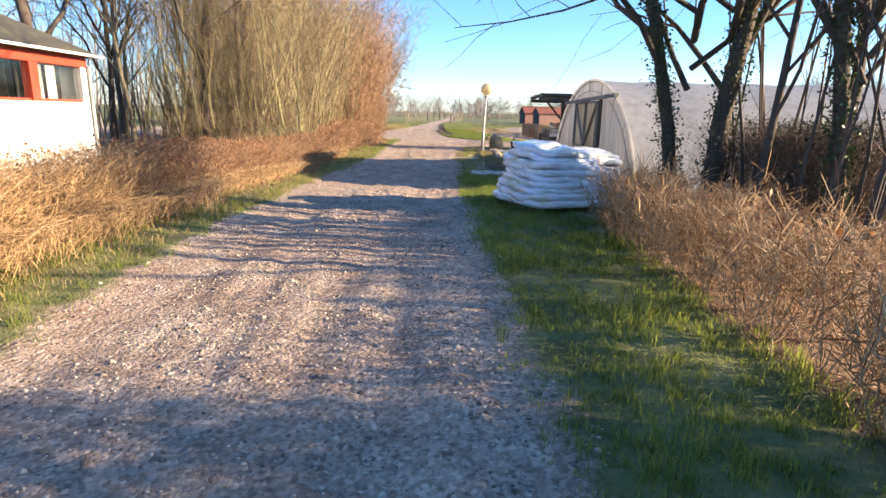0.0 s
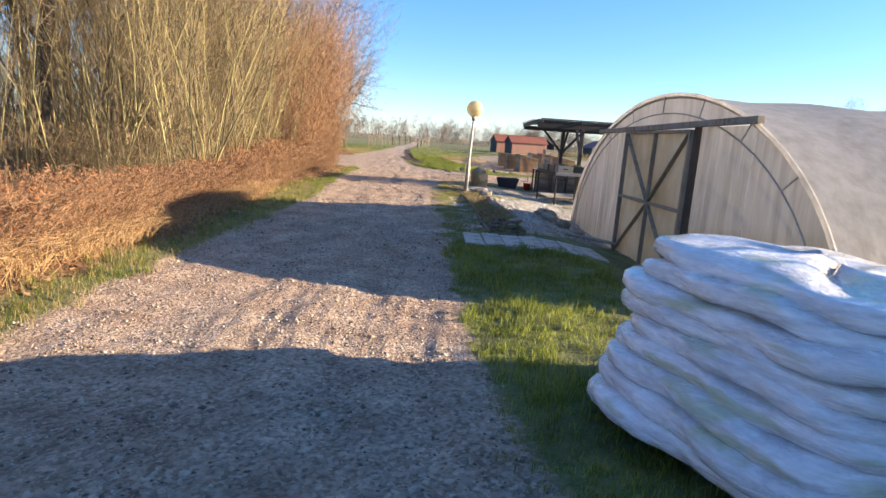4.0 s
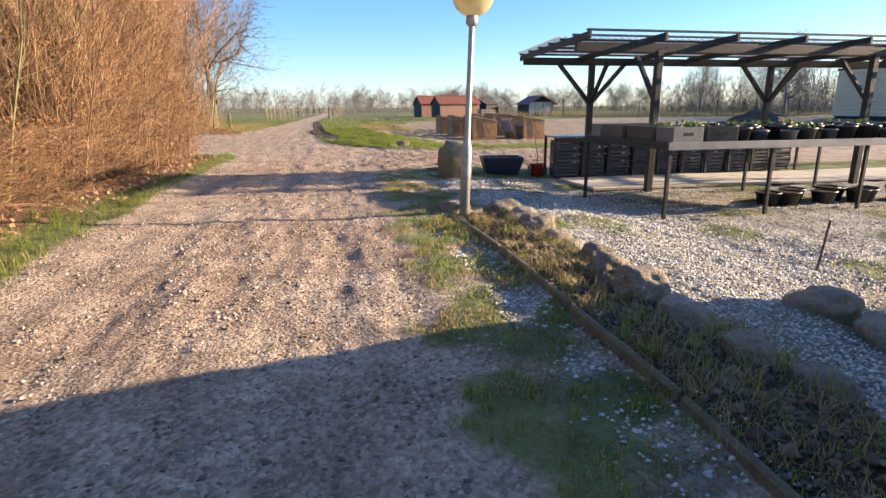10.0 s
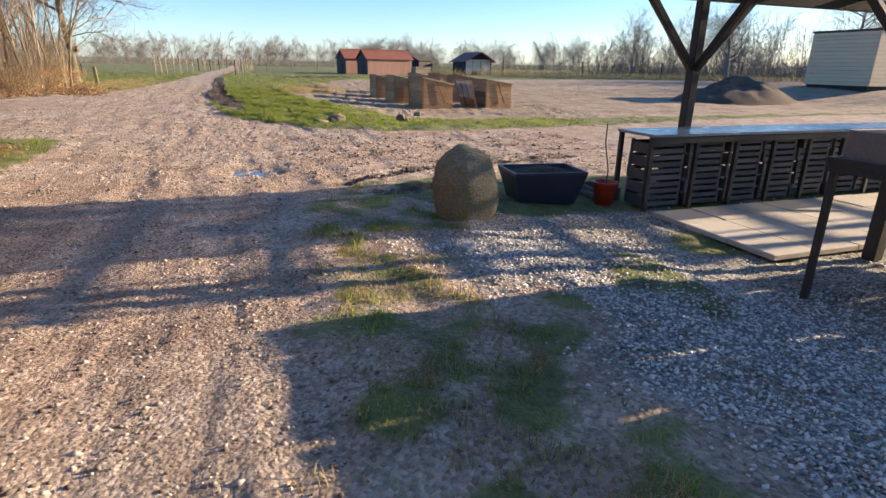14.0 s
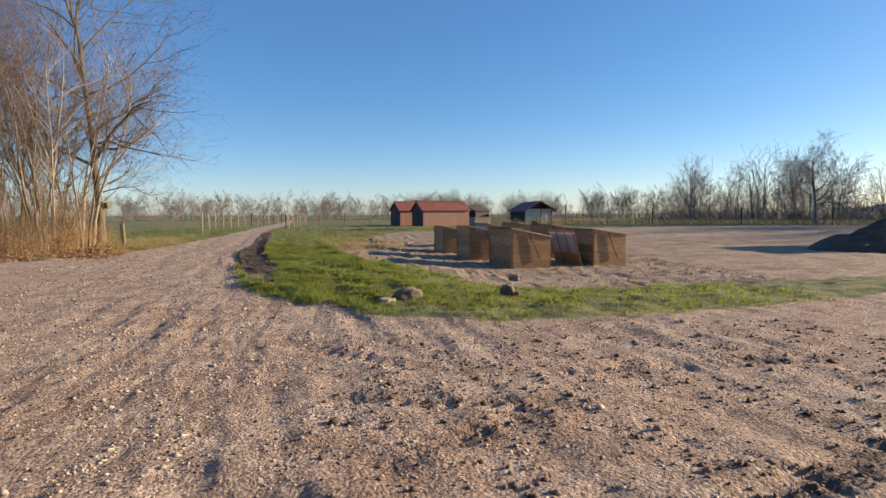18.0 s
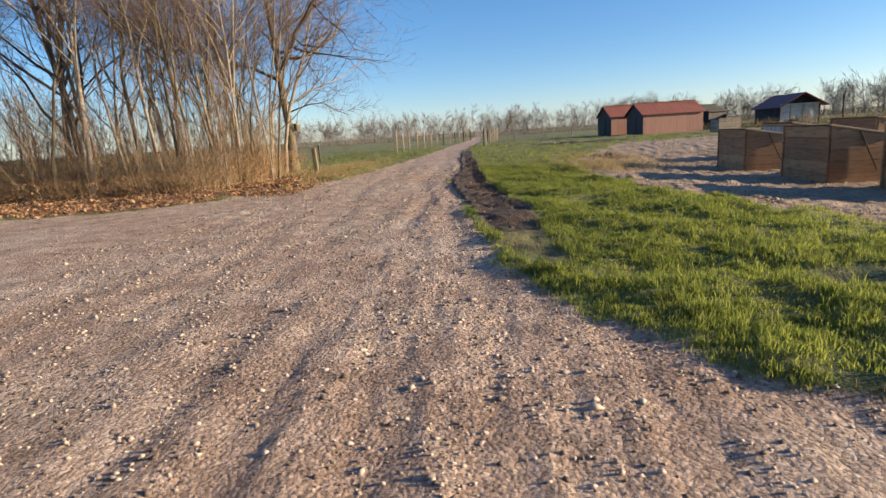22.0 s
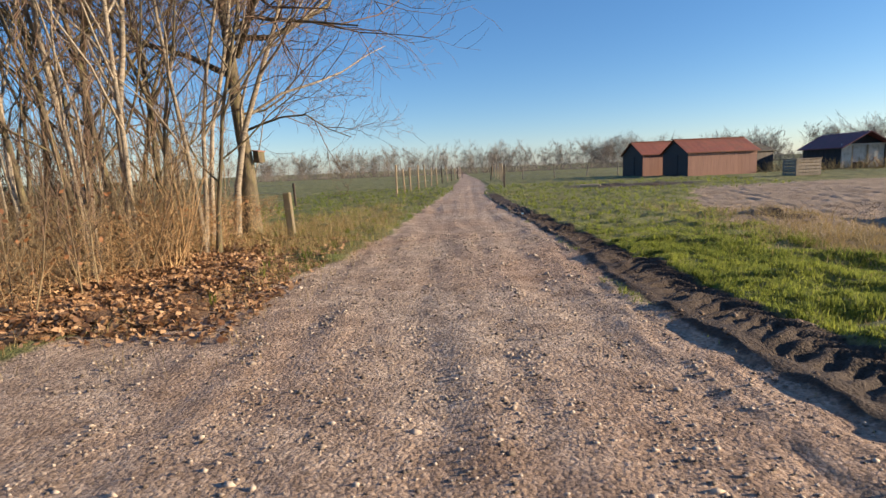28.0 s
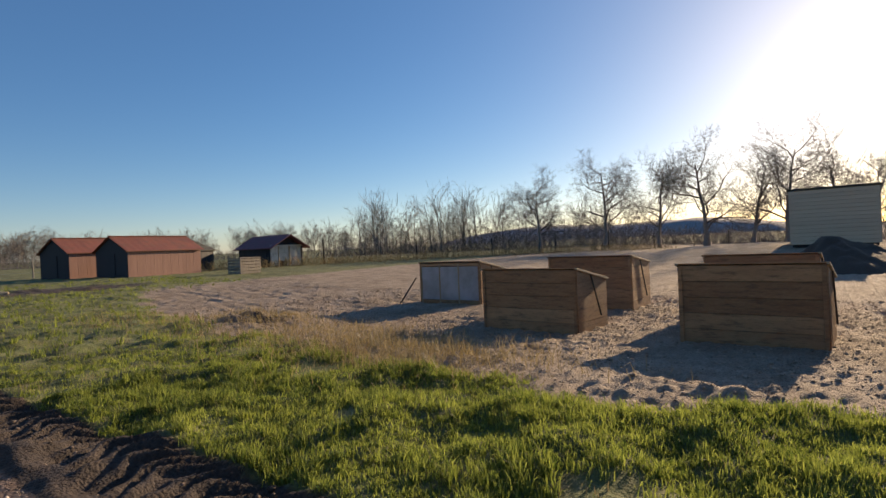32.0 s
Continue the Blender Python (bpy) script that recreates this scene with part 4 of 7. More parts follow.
# ---- hedges and thickets ----
def hedge(name, label, boxes, n_twig, n_leaf, twig_mat, leaf_mat, seed, upright=1.0, leaf=0.04, radius=0.0035, spread=0.22, cat="hedge", bare=False):
    """Fine twigs that fill the given boxes (x0, x1, y0, y1, height), rising from the ground, with withered leaves."""
    r = np.random.default_rng(seed)
    root = thing(name, Matrix(), label, cat)
    P0, P1, R0, R1, L = [], [], [], [], []
    area = np.array([(b[1] - b[0] + 0.4) * (b[3] - b[2]) * b[4] for b in boxes])
    for b, share in zip(boxes, area / area.sum()):
        n = int(n_twig * share)
        x, y = r.uniform(b[0], b[1], n), r.uniform(b[2], b[3], n)
        g = land(x, y)
        top = b[4] * (0.86 + 0.1 * wave(x, y, 1.3, seed) + 0.05 * wave(x, y, 0.35, seed + 1))
        z0 = (0.8 * r.uniform(0, 1, n) ** (0.45 if bare else 1.0)) * top
        p = np.stack([x, y, g + z0], 1)
        d = r.normal(size=(n, 3)) * np.array([1, 1, 0.45]) + np.array([0, 0, upright])
        d /= np.linalg.norm(d, axis=1, keepdims=True)
        for k in range(2):
            step = d * (1.4 * spread * r.uniform(0.6, 1.3, (n, 1)))
            q = p + step
            q[:, 2] = np.minimum(q[:, 2], g + top * r.uniform(0.92, 1.06, n))
            rr = radius * (1 - 0.35 * k)
            P0.append(p), P1.append(q), R0.append(np.full(n, rr)), R1.append(np.full(n, rr * 0.7))
            p = q
            d = d + r.normal(size=(n, 3)) * 0.4
            d /= np.linalg.norm(d, axis=1, keepdims=True)
        m = int(n_leaf * share)
        x, y = r.uniform(b[0] - 0.05, b[1] + 0.05, m), r.uniform(b[2], b[3], m)
        top = b[4] * (0.9 + 0.1 * wave(x, y, 1.3, seed))
        L.append(np.stack([x, y, land(x, y) + top * np.sqrt(r.uniform(0.01, 1, m))], 1))
    v, f = tubes(np.concatenate(P0), np.concatenate(P1), np.concatenate(R0), np.concatenate(R1), 3)
    tagged(link_mesh("twig_mass", v, [f], twig_mat, root), kind="stuff")
    if n_leaf:
        v, f = leaf_quads(r, np.concatenate(L), leaf)
        tagged(link_mesh("leaf_mass", v, [f], leaf_mat, root, "withered leaves"), kind="stuff")
    return root


def stems(name, label, n, x0, x1, y0, y1, h, mat, seed, lean=0.12, r0=0.022, side=5, cat="shrub", twig_mat=None, towards=0.0, branch_low=0.15, wild=1.0):
    """A stand of upright shoots, each of five bent pieces with thin side shoots."""
    r = np.random.default_rng(seed)
    root = thing(name, Matrix(), label, cat)
    x, y = r.uniform(x0, x1, n), r.uniform(y0, y1, n)
    p = np.stack([x, y, land(x, y) - 0.05], 1)
    hh = h * r.uniform(0.55, 1.05, n)
    d = np.stack([r.normal(towards, lean, n), r.normal(0, lean, n), np.ones(n)], 1)
    A, B, RA, RB = [], [], [], []
    sA, sB, sR = [], [], []
    rad = r0 * r.uniform(0.5, 1.2, n)
    for k in range(6):
        q = p + d * (hh / 6)[:, None]
        A.append(p), B.append(q), RA.append(rad * (1 - k / 6.5)), RB.append(rad * (1 - (k + 1) / 6.5))
        for _ in range(side):
            use = r.uniform(size=n) < (0.25 + 0.75 * (k / 5 > branch_low))
            s = p + (q - p) * r.uniform(0, 1, (n, 1))
            e = d + r.normal(size=(n, 3)) * np.array([0.55, 0.55, 0.3]) * wild
            e = e / np.linalg.norm(e, axis=1, keepdims=True) * (r.uniform(0.25, 0.75, n) * h / 6.5)[:, None]
            mid = s + e * 0.55 + r.normal(size=(n, 3)) * 0.03
            end = s + e + np.array([0, 0, 0.12]) + r.normal(size=(n, 3)) * 0.08
            sA += [s[use], mid[use]]
            sB += [mid[use], end[use]]
            sR += [np.full(use.sum(), 0.006), np.full(use.sum(), 0.0038)]
        p = q
        d = d + np.stack([r.normal(0, 0.07 * wild, n), r.normal(0, 0.07 * wild, n), np.zeros(n)], 1)
    v, f = tubes(np.concatenate(A), np.concatenate(B), np.concatenate(RA), np.concatenate(RB), 4)
    tagged(link_mesh("stem_mass", v, [f], mat, root), kind="stuff")
    sR = np.concatenate(sR)
    v, f = tubes(np.concatenate(sA), np.concatenate(sB), sR, sR * 0.6, 3)
    tagged(link_mesh("twig_mass", v, [f], twig_mat or mat, root), kind="stuff")
    return root


hedge("hedge", "tan dry-stemmed end of the clipped hedge", [(-4.8, -3.75, 1.0, 4.5, 1.2), (-4.9, -3.95, 4.5, 7.6, 1.15)], 8000, 1500, M["tan_twig"], M["russet_leaf"], 50, 1.0, 0.026)
hedge("hedge", "low clipped russet beech hedge along the track", [(-5.0, -4.05, 7.6, 9.2, 1.2), (-5.2, -4.3, 9.2, 15.5, 1.15), (-5.3, -4.35, 15.5, 21, 1.1), (-5.2, -4.2, 21, 24, 1.25)], 10500, 9000, M["russet_twig"], M["russet_leaf"], 51, 0.9, 0.028)
hedge("hedge", "straw-coloured dry stems at the hedge foot", [(-4.1, -3.55, 2.0, 9, 0.5), (-4.5, -4.0, 9, 22, 0.45)], 5000, 0, M["tan_twig"], M["russet_leaf"], 52, 2.0, cat="dry stems")
hedge("hedge", "brown leafless hedge with tangled dry twigs by the grass", [(2.1, 3.1, 1.0, 5.2, 1.0), (2.0, 3.0, 5.2, 8.0, 1.0)], 3300, 300, M["tan_twig"], M["russet_leaf"], 53, 0.9, spread=0.2, radius=0.0027, bare=True)
stems("hedge", "upright dry tan stems in the leafless hedge", 210, 2.0, 2.9, 1.0, 8.0, 1.0, M["tan_twig"], 54, 0.25, 0.0055, 3, cat="hedge", branch_low=0.1)
stems("hazel_thicket", "tall thicket of olive-yellow hazel shoots", 560, -11, -5.3, 19.5, 30.5, 9.5, M["olive_stem"], 61, 0.16, 0.02, 10, twig_mat=M["hazel_twig"], wild=1.6)
stems("hazel_thicket", "tall olive hazel shoots behind the hedge", 320, -14, -8, 27, 40, 10.0, M["olive_stem"], 62, 0.12, 0.026, 6, twig_mat=M["hazel_twig"], wild=1.5)
stems("beech_thicket", "tall wall of russet twigs overhanging the verge", 560, -7.2, -4.8, 28.8, 38.5, 8.0, M["russet_twig"], 63, 0.15, 0.013, 9, towards=0.03, wild=1.5)
hedge("undergrowth", "dense russet undergrowth of fine twigs", [(-5.9, -4.5, 23.5, 29, 1.5), (-6.2, -4.7, 29, 33, 3.2), (-6.4, -4.9, 33, 38.6, 3.8)], 14000, 9000, M["russet_twig"], M["russet_leaf"], 64, 0.45, spread=0.4, cat="shrub")
hedge("undergrowth", "brown twiggy undergrowth at the foot of the hazels", [(-10, -5.6, 19, 24, 1.8), (-8.5, -5.9, 24, 38, 3.0)], 11000, 3500, M["hazel_twig"], M["russet_leaf"], 66, 1.0, spread=0.4, cat="shrub")
stems("sapling_stand", "bare grey saplings behind the hedge", 110, -24, -11, 20, 44, 9.0, M["twig"], 65, 0.14, 0.05, 6)
stems("sapling_stand", "slim dark bare saplings between hedge and tunnel", 38, 3.9, 7.0, 5.6, 9.4, 7.5, M["bark_dark"], 67, 0.1, 0.032, 2, twig_mat=M["twig"], branch_low=0.3)
# out of view; added to cast the broad shade over the track's start
hedge("undergrowth", "unseen ivy-grown thicket added to shade the track", [(4.3, 6.0, -2.0, 2.35, 2.5)], 5200, 5200, M["twig"], M["ivy"], 69, 1.0, 0.05, spread=0.35, cat="shrub")
hedge("undergrowth", "dark ivy-grown undergrowth beside the tunnel", [(4.4, 6.0, 7.2, 9.6, 1.7)], 4200, 2600, M["twig"], M["ivy"], 68, 1.0, 0.03, spread=0.35, cat="shrub")

# ---- bare trees ----
def grow(r, height_m, radius, levels=4, clear=0.35, spread=0.6, kids=(9, 6, 5, 4), droop=0.0, bend=0.12, lean=(0, 0), extra=(), pieces=(7, 5, 3)):
    """The limbs of a leafless tree: rows (level, p0, p1, r0, r1)."""
    out = []

    def limb(p, d, length, rad, level):
        n = pieces[min(level, 2)]
        pts = [p.copy()]
        dirs = []
        for k in range(n):
            d = d + r.normal(size=3) * bend * (0.5 if level == 0 else 1.3)
            d[2] += (0.06 if level else 0.03) - droop * (level > 1)
            d /= np.linalg.norm(d)
            q = p + d * length / n
            a, b = rad * (1 - 0.75 * k / n), rad * (1 - 0.75 * (k + 1) / n)
            out.append((level, p, q, a, b))
            p = q
            pts.append(p.copy())
            dirs.append(d.copy())
        if level + 1 >= levels:
            return
        m = kids[level]
        for j in range(m):
            t = (clear if level == 0 else 0.2) + (1 - (clear if level == 0 else 0.2)) * (j + r.uniform(0, 0.9)) / m
            i = min(int(t * n), n - 1)
            s = pts[i] + (pts[i + 1] - pts[i]) * (t * n - i)
            side = r.normal(size=3)
            side -= dirs[i] * side.dot(dirs[i])
            side /= np.linalg.norm(side)
            e = dirs[i] * (1 - spread * r.uniform(0.6, 1.1)) + side * spread * r.uniform(0.9, 1.3)
            e /= np.linalg.norm(e)
            limb(s, e, length * r.uniform(0.42, 0.66) * (1 - 0.35 * t if level == 0 else 1), rad * 0.52 * (1 - 0.55 * t), level + 1)

    d0 = np.array([lean[0], lean[1], 1.0])
    limb(np.zeros(3), d0 / np.linalg.norm(d0), height_m, radius, 0)
    for p, d, length, rad in extra:
        limb(np.array(p), np.array(d) / np.linalg.norm(d), length, rad, 1)
    return out


def tree(label, m, rows, bark, twig, min_r=0.0035, group="", flare=1.5, sides=(8, 5, 3)):
    """A thing with a trunk, limbs and a crown of twigs."""
    root = thing("tree", m, label, "tree", group)
    for lv, name, mat, n in ((0, "trunk", bark, sides[0]), (1, "limb_frame", bark, sides[1]), (2, "crown", twig, sides[2])):
        rr = [o for o in rows if (o[0] == lv or (lv == 2 and o[0] > 2))]
        if not rr:
            continue
        p0, p1 = np.array([o[1] for o in rr]), np.array([o[2] for o in rr])
        a, b = np.maximum([o[3] for o in rr], min_r), np.maximum([o[4] for o in rr], min_r * 0.8)
        if lv == 0:
            a[0] *= flare
            p0[0, 2] -= 0.15
        v, f = tubes(p0, p1, a, b, n)
        o_ = link_mesh(name, v, [f], mat, root, smooth=True)
        if lv:
            tagged(o_, kind="stuff")
    return root


def base(x, y, turn=0.0, s=1.0):
    return Matrix.Translation((x, y, hz(x, y) - 0.02)) @ Matrix.Rotation(turn, 4, "Z") @ Matrix.Scale(s, 4)


tr = np.random.default_rng(7)
big = tree("tall bare tree with mossy bark and long drooping twigs", base(-8.3, 60.6, 0.0), grow(tr, 11.5, 0.185, 5, 0.32, 0.5, (14, 8, 6, 3), -0.01, 0.17, extra=(((0, 0, 4.2), (0.55, -0.4, 0.75), 5.0, 0.1), ((0, 0, 4.8), (0.5, -0.7, 0.5), 4.2, 0.065), ((0, 0, 2.5), (0.8, -0.3, 0.12), 2.8, 0.035), ((0, 0, 2.9), (0.9, 0.1, 0.1), 2.6, 0.03), ((0, 0, 4.6), (0.9, -0.2, 0.4), 4.2, 0.08))), M["bark"], M["twig"])
wood = "trees at the track corner"
slim = tree("slender bare tree with grey-brown bark", base(-10.4, 57.9), grow(tr, 9.0, 0.085, 5, 0.22, 0.46, (12, 6, 4, 2), 0, 0.16), M["bark"], M["twig"], group=wood)
slim2 = tree("slender forked bare tree with olive-brown bark", base(-9.0, 56.6, 1.0), grow(tr, 8.0, 0.06, 5, 0.2, 0.45, (11, 6, 4, 2), 0, 0.17, (-0.1, 0.05)), M["bark"], M["twig"], group=wood)
birch = tree("pale birch with a thin straight white trunk", base(-12.6, 54.6), grow(tr, 10.5, 0.085, 4, 0.3, 0.42, (16, 7, 5), 0.02, 0.06), M["birch"], M["twig"], group=wood)
dark = tree("bare tree with dark rough bark", base(-14.2, 56.6), grow(tr, 10.5, 0.13, 5, 0.2, 0.52, (12, 7, 4, 2), 0, 0.17), M["bark_dark"], M["twig"], group=wood)
for x, y, a, q in ((-9.3, 58.6, 0.4, 0.8), (-9.7, 57.2, 2.6, 0.85), (-8.9, 57.7, 4.1, 0.7), (-10.0, 58.9, 5.2, 0.9), (-9.2, 56.0, 1.5, 0.8), (-10.6, 56.0, 3.4, 0.9), (-11.4, 56.9, 0.9, 0.9)):
    copy_thing(slim2, base(x, y, a, q))
pale = [tree("pale slender tree with a thin crooked trunk", base(x, y), grow(tr, hh, rad, 4, 0.25, 0.42, (9, 5, 3), 0, 0.15, (lx, ly)), M["birch"], M["twig"], group=wood, flare=1.3) for x, y, hh, rad, lx, ly in ((-9.27, 56.42, 8.5, 0.06, -0.06, 0.02), (-8.7, 56.3, 8.0, 0.062, 0.02, 0), (-8.62, 56.36, 7.5, 0.05, 0.12, 0.03), (-8.07, 57.6, 7.0, 0.048, 0.06, 0.05), (-8.14, 57.7, 7.6, 0.05, 0.16, 0.02), (-8.54, 58.93, 8.5, 0.055, 0.04, 0.02), (-8.5, 60.11, 8.5, 0.085, 0.1, 0.0))]
for k, (x, y, q) in enumerate(((-10.6, 55.2, 1.0), (-11.2, 56.4, 1.05), (-9.9, 55.6, 0.9), (-11.9, 55.3, 1.1), (-12.8, 56.2, 1.0))):
    copy_thing(pale[k], base(x, y, 0.8 + 1.3 * k, q))
stems("sapling_stand", "fan of young tan shoots at the foot of the trees", 46, -8.55, -8.0, 56.2, 56.7, 2.4, M["tan_twig"], 79, 0.2, 0.013, 3, twig_mat=M["hazel_twig"], wild=1.3)
for src, x, y, a, s in ((slim, -12.05, 56.30, 1.2, 1), (slim, -15.45, 58.90, 2.5, 1.1), (slim2, -10.05, 56.00, 3, 0.9), (slim2, -8.75, 58.30, 2, 0.85), (slim, -12.85, 60.30, 4.4, 0.95), (dark, -17.25, 59.70, 2.2, 1), (dark, -21.35, 55.20, 4, 1.05), (slim, -18.45, 55.70, 5.4, 1.1), (slim2, -13.45, 54.10, 5, 0.95), (dark, -12.35, 64.20, 0.8, 0.8), (slim, -16.05, 63.70, 0.3, 0.9), (slim2, -7.85, 57.60, 4.2, 0.75), (birch, -19.35, 62.70, 2, 0.9)):
    copy_thing(src, base(x, y, a, s))
stems("sapling_stand", "straggling saplings under the trees", 300, -18, -8.0, 53.2, 60.5, 3.6, M["hazel_twig"], 71, 0.18, 0.012, 6, twig_mat=M["twig"])
hedge("undergrowth", "dense brown brush of fine twigs under the trees", [(-15, -8.2, 53.4, 59.5, 1.5), (-26, -15, 52, 59, 1.5)], 14000, 2600, M["hazel_twig"], M["russet_leaf"], 74, 1.3, 0.05, spread=0.3, cat="shrub")
stems("sapling_stand", "thin bare young trees at the track corner", 90, -22, -8.6, 53.6, 62, 7.6, M["birch"], 73, 0.12, 0.028, 4, twig_mat=M["twig"], wild=1.5)
hedge("undergrowth", "brown tangled brambles and dry stems under the trees", [(-15, -8.2, 53, 59.5, 0.75), (-10.4, -7.7, 54.8, 61.0, 1.15), (-26, -15, 52, 59, 0.9)], 11000, 2200, M["tan_twig"], M["russet_leaf"], 72, 0.9, spread=0.3, cat="shrub")

# trees behind the hedge on the other side, with ivy on their trunks
side_wood = "ivy-clad trees beside the tunnel"
# the last two stand out of view, kept for their shade on the track
spots = ((4.05, 8.8, 0.15, 10.5), (4.75, 6.9, 0.1, 10.0), (3.58, 8.95, 0.11, 9.5), (5.3, 6.2, 0.08, 8.0), (5.4, 8.2, 0.09, 7), (4.0, 7.4, 0.06, 7), (6.2, 7.3, 0.1, 8), (6.6, 4.9, 0.07, 7), (5.2, -0.8, 0.12, 9), (5.6, 1.0, 0.1, 8))
ivy_at = []
for k, (x, y, rad, hh) in enumerate(spots):
    low = ((0, 0, 1.9), (-0.5, 0.5, 0.75), 3.0, 0.05), ((0, 0, 2.6), (-0.3, -0.7, 0.6), 3.2, 0.06), ((0, 0, 2.2), (0.6, -0.4, 0.7), 3.0, 0.05), ((0, 0, 3.0), (-0.8, 0.1, 0.5), 2.8, 0.045)
    rows = grow(tr, hh, rad, 4, 0.18, 0.45, (12, 7, 5) if k < 3 else (10, 6, 4), 0, 0.1 if k < 2 else 0.15, (tr.uniform(-0.1, 0.05), tr.uniform(-0.08, 0.08)), low if k < 3 else ())
    t = tree("leafless tree with dark bark behind the hedge", base(x, y), rows, M["bark_dark"], M["twig"], group=side_wood, flare=1.15)
    if rad >= 0.1:
        top = 3.4 if k < 3 else 1.4
        trunk = [o for o in rows if o[0] == 0]
        pts = []
        for o in trunk:
            n = 1300 if k < 3 else 300
            w = tr.uniform(0, 1, (n, 1))
            q = o[1] + (o[2] - o[1]) * w
            q[:, :2] += tr.normal(size=(n, 2)) * (0.62 * o[3] + 0.025)
            pts.append(q[q[:, 2] < top])
        pts = np.concatenate(pts)
        v, f = leaf_quads(tr, pts, 0.032)
        link_mesh("ivy", v, [f], M["ivy"], t, "dark green ivy on the trunk")

for k, (x, y) in enumerate(((-12.5, 21.5), (-14.5, 24.0), (-11.3, 20.0), (-16.5, 28.0), (-13.2, 30.5), (-18.0, 22.0), (-10.2, 22.0), (-9.0, 20.4), (-10.8, 24.5), (-13.5, 19.0), (-8.2, 21.8))):
    copy_thing(dark if k % 2 else slim, base(x, y, 1.3 * k, 0.95 + 0.06 * k))

# ---- far trees ----
far_protos = []
for k in range(3):
    far_protos.append(tree("broad leafless field tree on the horizon", base(60 + 9 * k, 300, k), grow(tr, 8.5 + k, 0.26, 5, 0.2, 0.66, (13, 9, 6, 4), -0.03, 0.17, (0, 0), (), (6, 4, 2)), M["haze_twig"], M["haze_twig"], 0.009, "field trees", sides=(6, 4, 3)))
row = ((56.6, 80.1, 9.7), (76.4, 79.3, 15.3), (78.6, 72.3, 13.5), (79.9, 66.3, 15.4), (80.7, 60.9, 14.4), (81.1, 56.8, 16.0), (81.3, 51.5, 13.4), (81.3, 48.5, 12.7), (81.0, 43.6, 12.9), (80.4, 38.6, 11.3))
for k, (x, y, s) in enumerate(row):
    copy_thing(far_protos[k % 3], base(x, y, 1.7 * k, s / (9.5 + k % 3) * 0.84))


def far_wood(name, label, spots, seed, twig=0.018):
    """A belt of leafless woodland: many slim trees with open crowns in one mesh."""
    r = np.random.default_rng(seed)
    protos = [grow(r, 1.0, 0.014, 3, 0.06, 0.52, (10, 8), -0.05, 0.12, (0, 0), (), (4, 3, 2)) for _ in range(6)]
    A, B, RA, RB = [], [], [], []
    for x, y, h, g in spots:
        p = protos[r.integers(6)]
        a = r.uniform(0, 6.28)
        c, s = math.cos(a), math.sin(a)
        rot = np.array([[c, -s, 0], [s, c, 0], [0, 0, 1.0]])
        o = np.array([x, y, g])
        A.append(np.array([q[1] for q in p]) @ rot.T * h + o)
        B.append(np.array([q[2] for q in p]) @ rot.T * h + o)
        RA.append(np.maximum(np.array([q[3] for q in p]) * h, twig))
        RB.append(np.maximum(np.array([q[4] for q in p]) * h, twig * 0.8))
    v, f = tubes(np.concatenate(A), np.concatenate(B), np.concatenate(RA), np.concatenate(RB), 3)
    return stuff(name, v, [f], M["haze_twig"], label, "trees")


fr = np.random.default_rng(23)


def belt(n, x0, y0, x1, y1, depth, h0, h1):
    t = fr.uniform(0, 1, n)
    x, y = x0 + (x1 - x0) * t + fr.normal(0, depth, n), y0 + (y1 - y0) * t + fr.normal(0, depth, n)
    return list(zip(x, y, fr.uniform(h0, h1, n), land(x, y) - 0.3))


far_wood("far_wood", "leafless trees along the horizon beyond the field", belt(230, -70, 225, 100, 215, 7, 4.5, 8) + belt(80, 100, 215, 150, 165, 7, 6, 9.5), 81, 0.028)
far_wood("far_wood", "grey belt of bare alders behind the pens", belt(46, 78, 132, 97, 106, 4.5, 7, 11) + belt(36, 97, 106, 125, 80, 5, 5, 8), 82)
far_wood("far_wood", "leafless woodland beyond the yard", belt(60, 120, 50, 130, -30, 7, 7, 12), 83)
far_wood("far_wood", "bare trees behind the house and thicket", belt(50, -60, -30, -45, 60, 8, 8, 13) + belt(30, -40, 60, -80, 140, 8, 5, 9), 84, 0.018)


def brush(name, label, spots, seed, mat, w=0.6, h=0.8):
    """Low scrub: short bent shoots in one mesh."""
    r = np.random.default_rng(seed)
    n = len(spots)
    p = np.asarray(spots, float)
    d = r.normal(size=(n, 3)) * np.array([0.5, 0.5, 0.2]) + np.array([0, 0, 1.0])
    q = p + d * r.uniform(0.4, 1.0, (n, 1)) * h
    e = q + (d + r.normal(size=(n, 3)) * 0.4) * h * 0.5
    v, f = tubes(np.concatenate([p, q]), np.concatenate([q, e]), np.full(2 * n, w), np.full(2 * n, w * 0.5), 3)
    return stuff(name, v, [f], mat, label, "scrub")


n = 5200
t = fr.uniform(0, 1, n)
bx, by = 78 + 40 * t, 140 - 105 * t + fr.normal(0, 3.5, n)
brush("scrub", "dark scrub and brambles under the far trees", np.stack([bx + fr.normal(0, 4, n), by, land(bx, by)], 1), 91, M["haze_twig"], 0.03, 2.0)
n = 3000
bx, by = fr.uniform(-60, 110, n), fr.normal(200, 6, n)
brush("scrub", "low brown scrub along the horizon", np.stack([bx, by, land(bx, by)], 1), 92, M["haze_twig"], 0.03, 1.8)
n = 5000
bx, by = fr.uniform(18, 75, n), fr.normal(0, 2.5, n)
by = by + 92 - 0.35 * (bx - 18)
brush("scrub", "pale dry reeds along the field edge", np.stack([bx, by, land(bx, by)], 1), 93, M["dry_grass"], 0.012, 0.5)

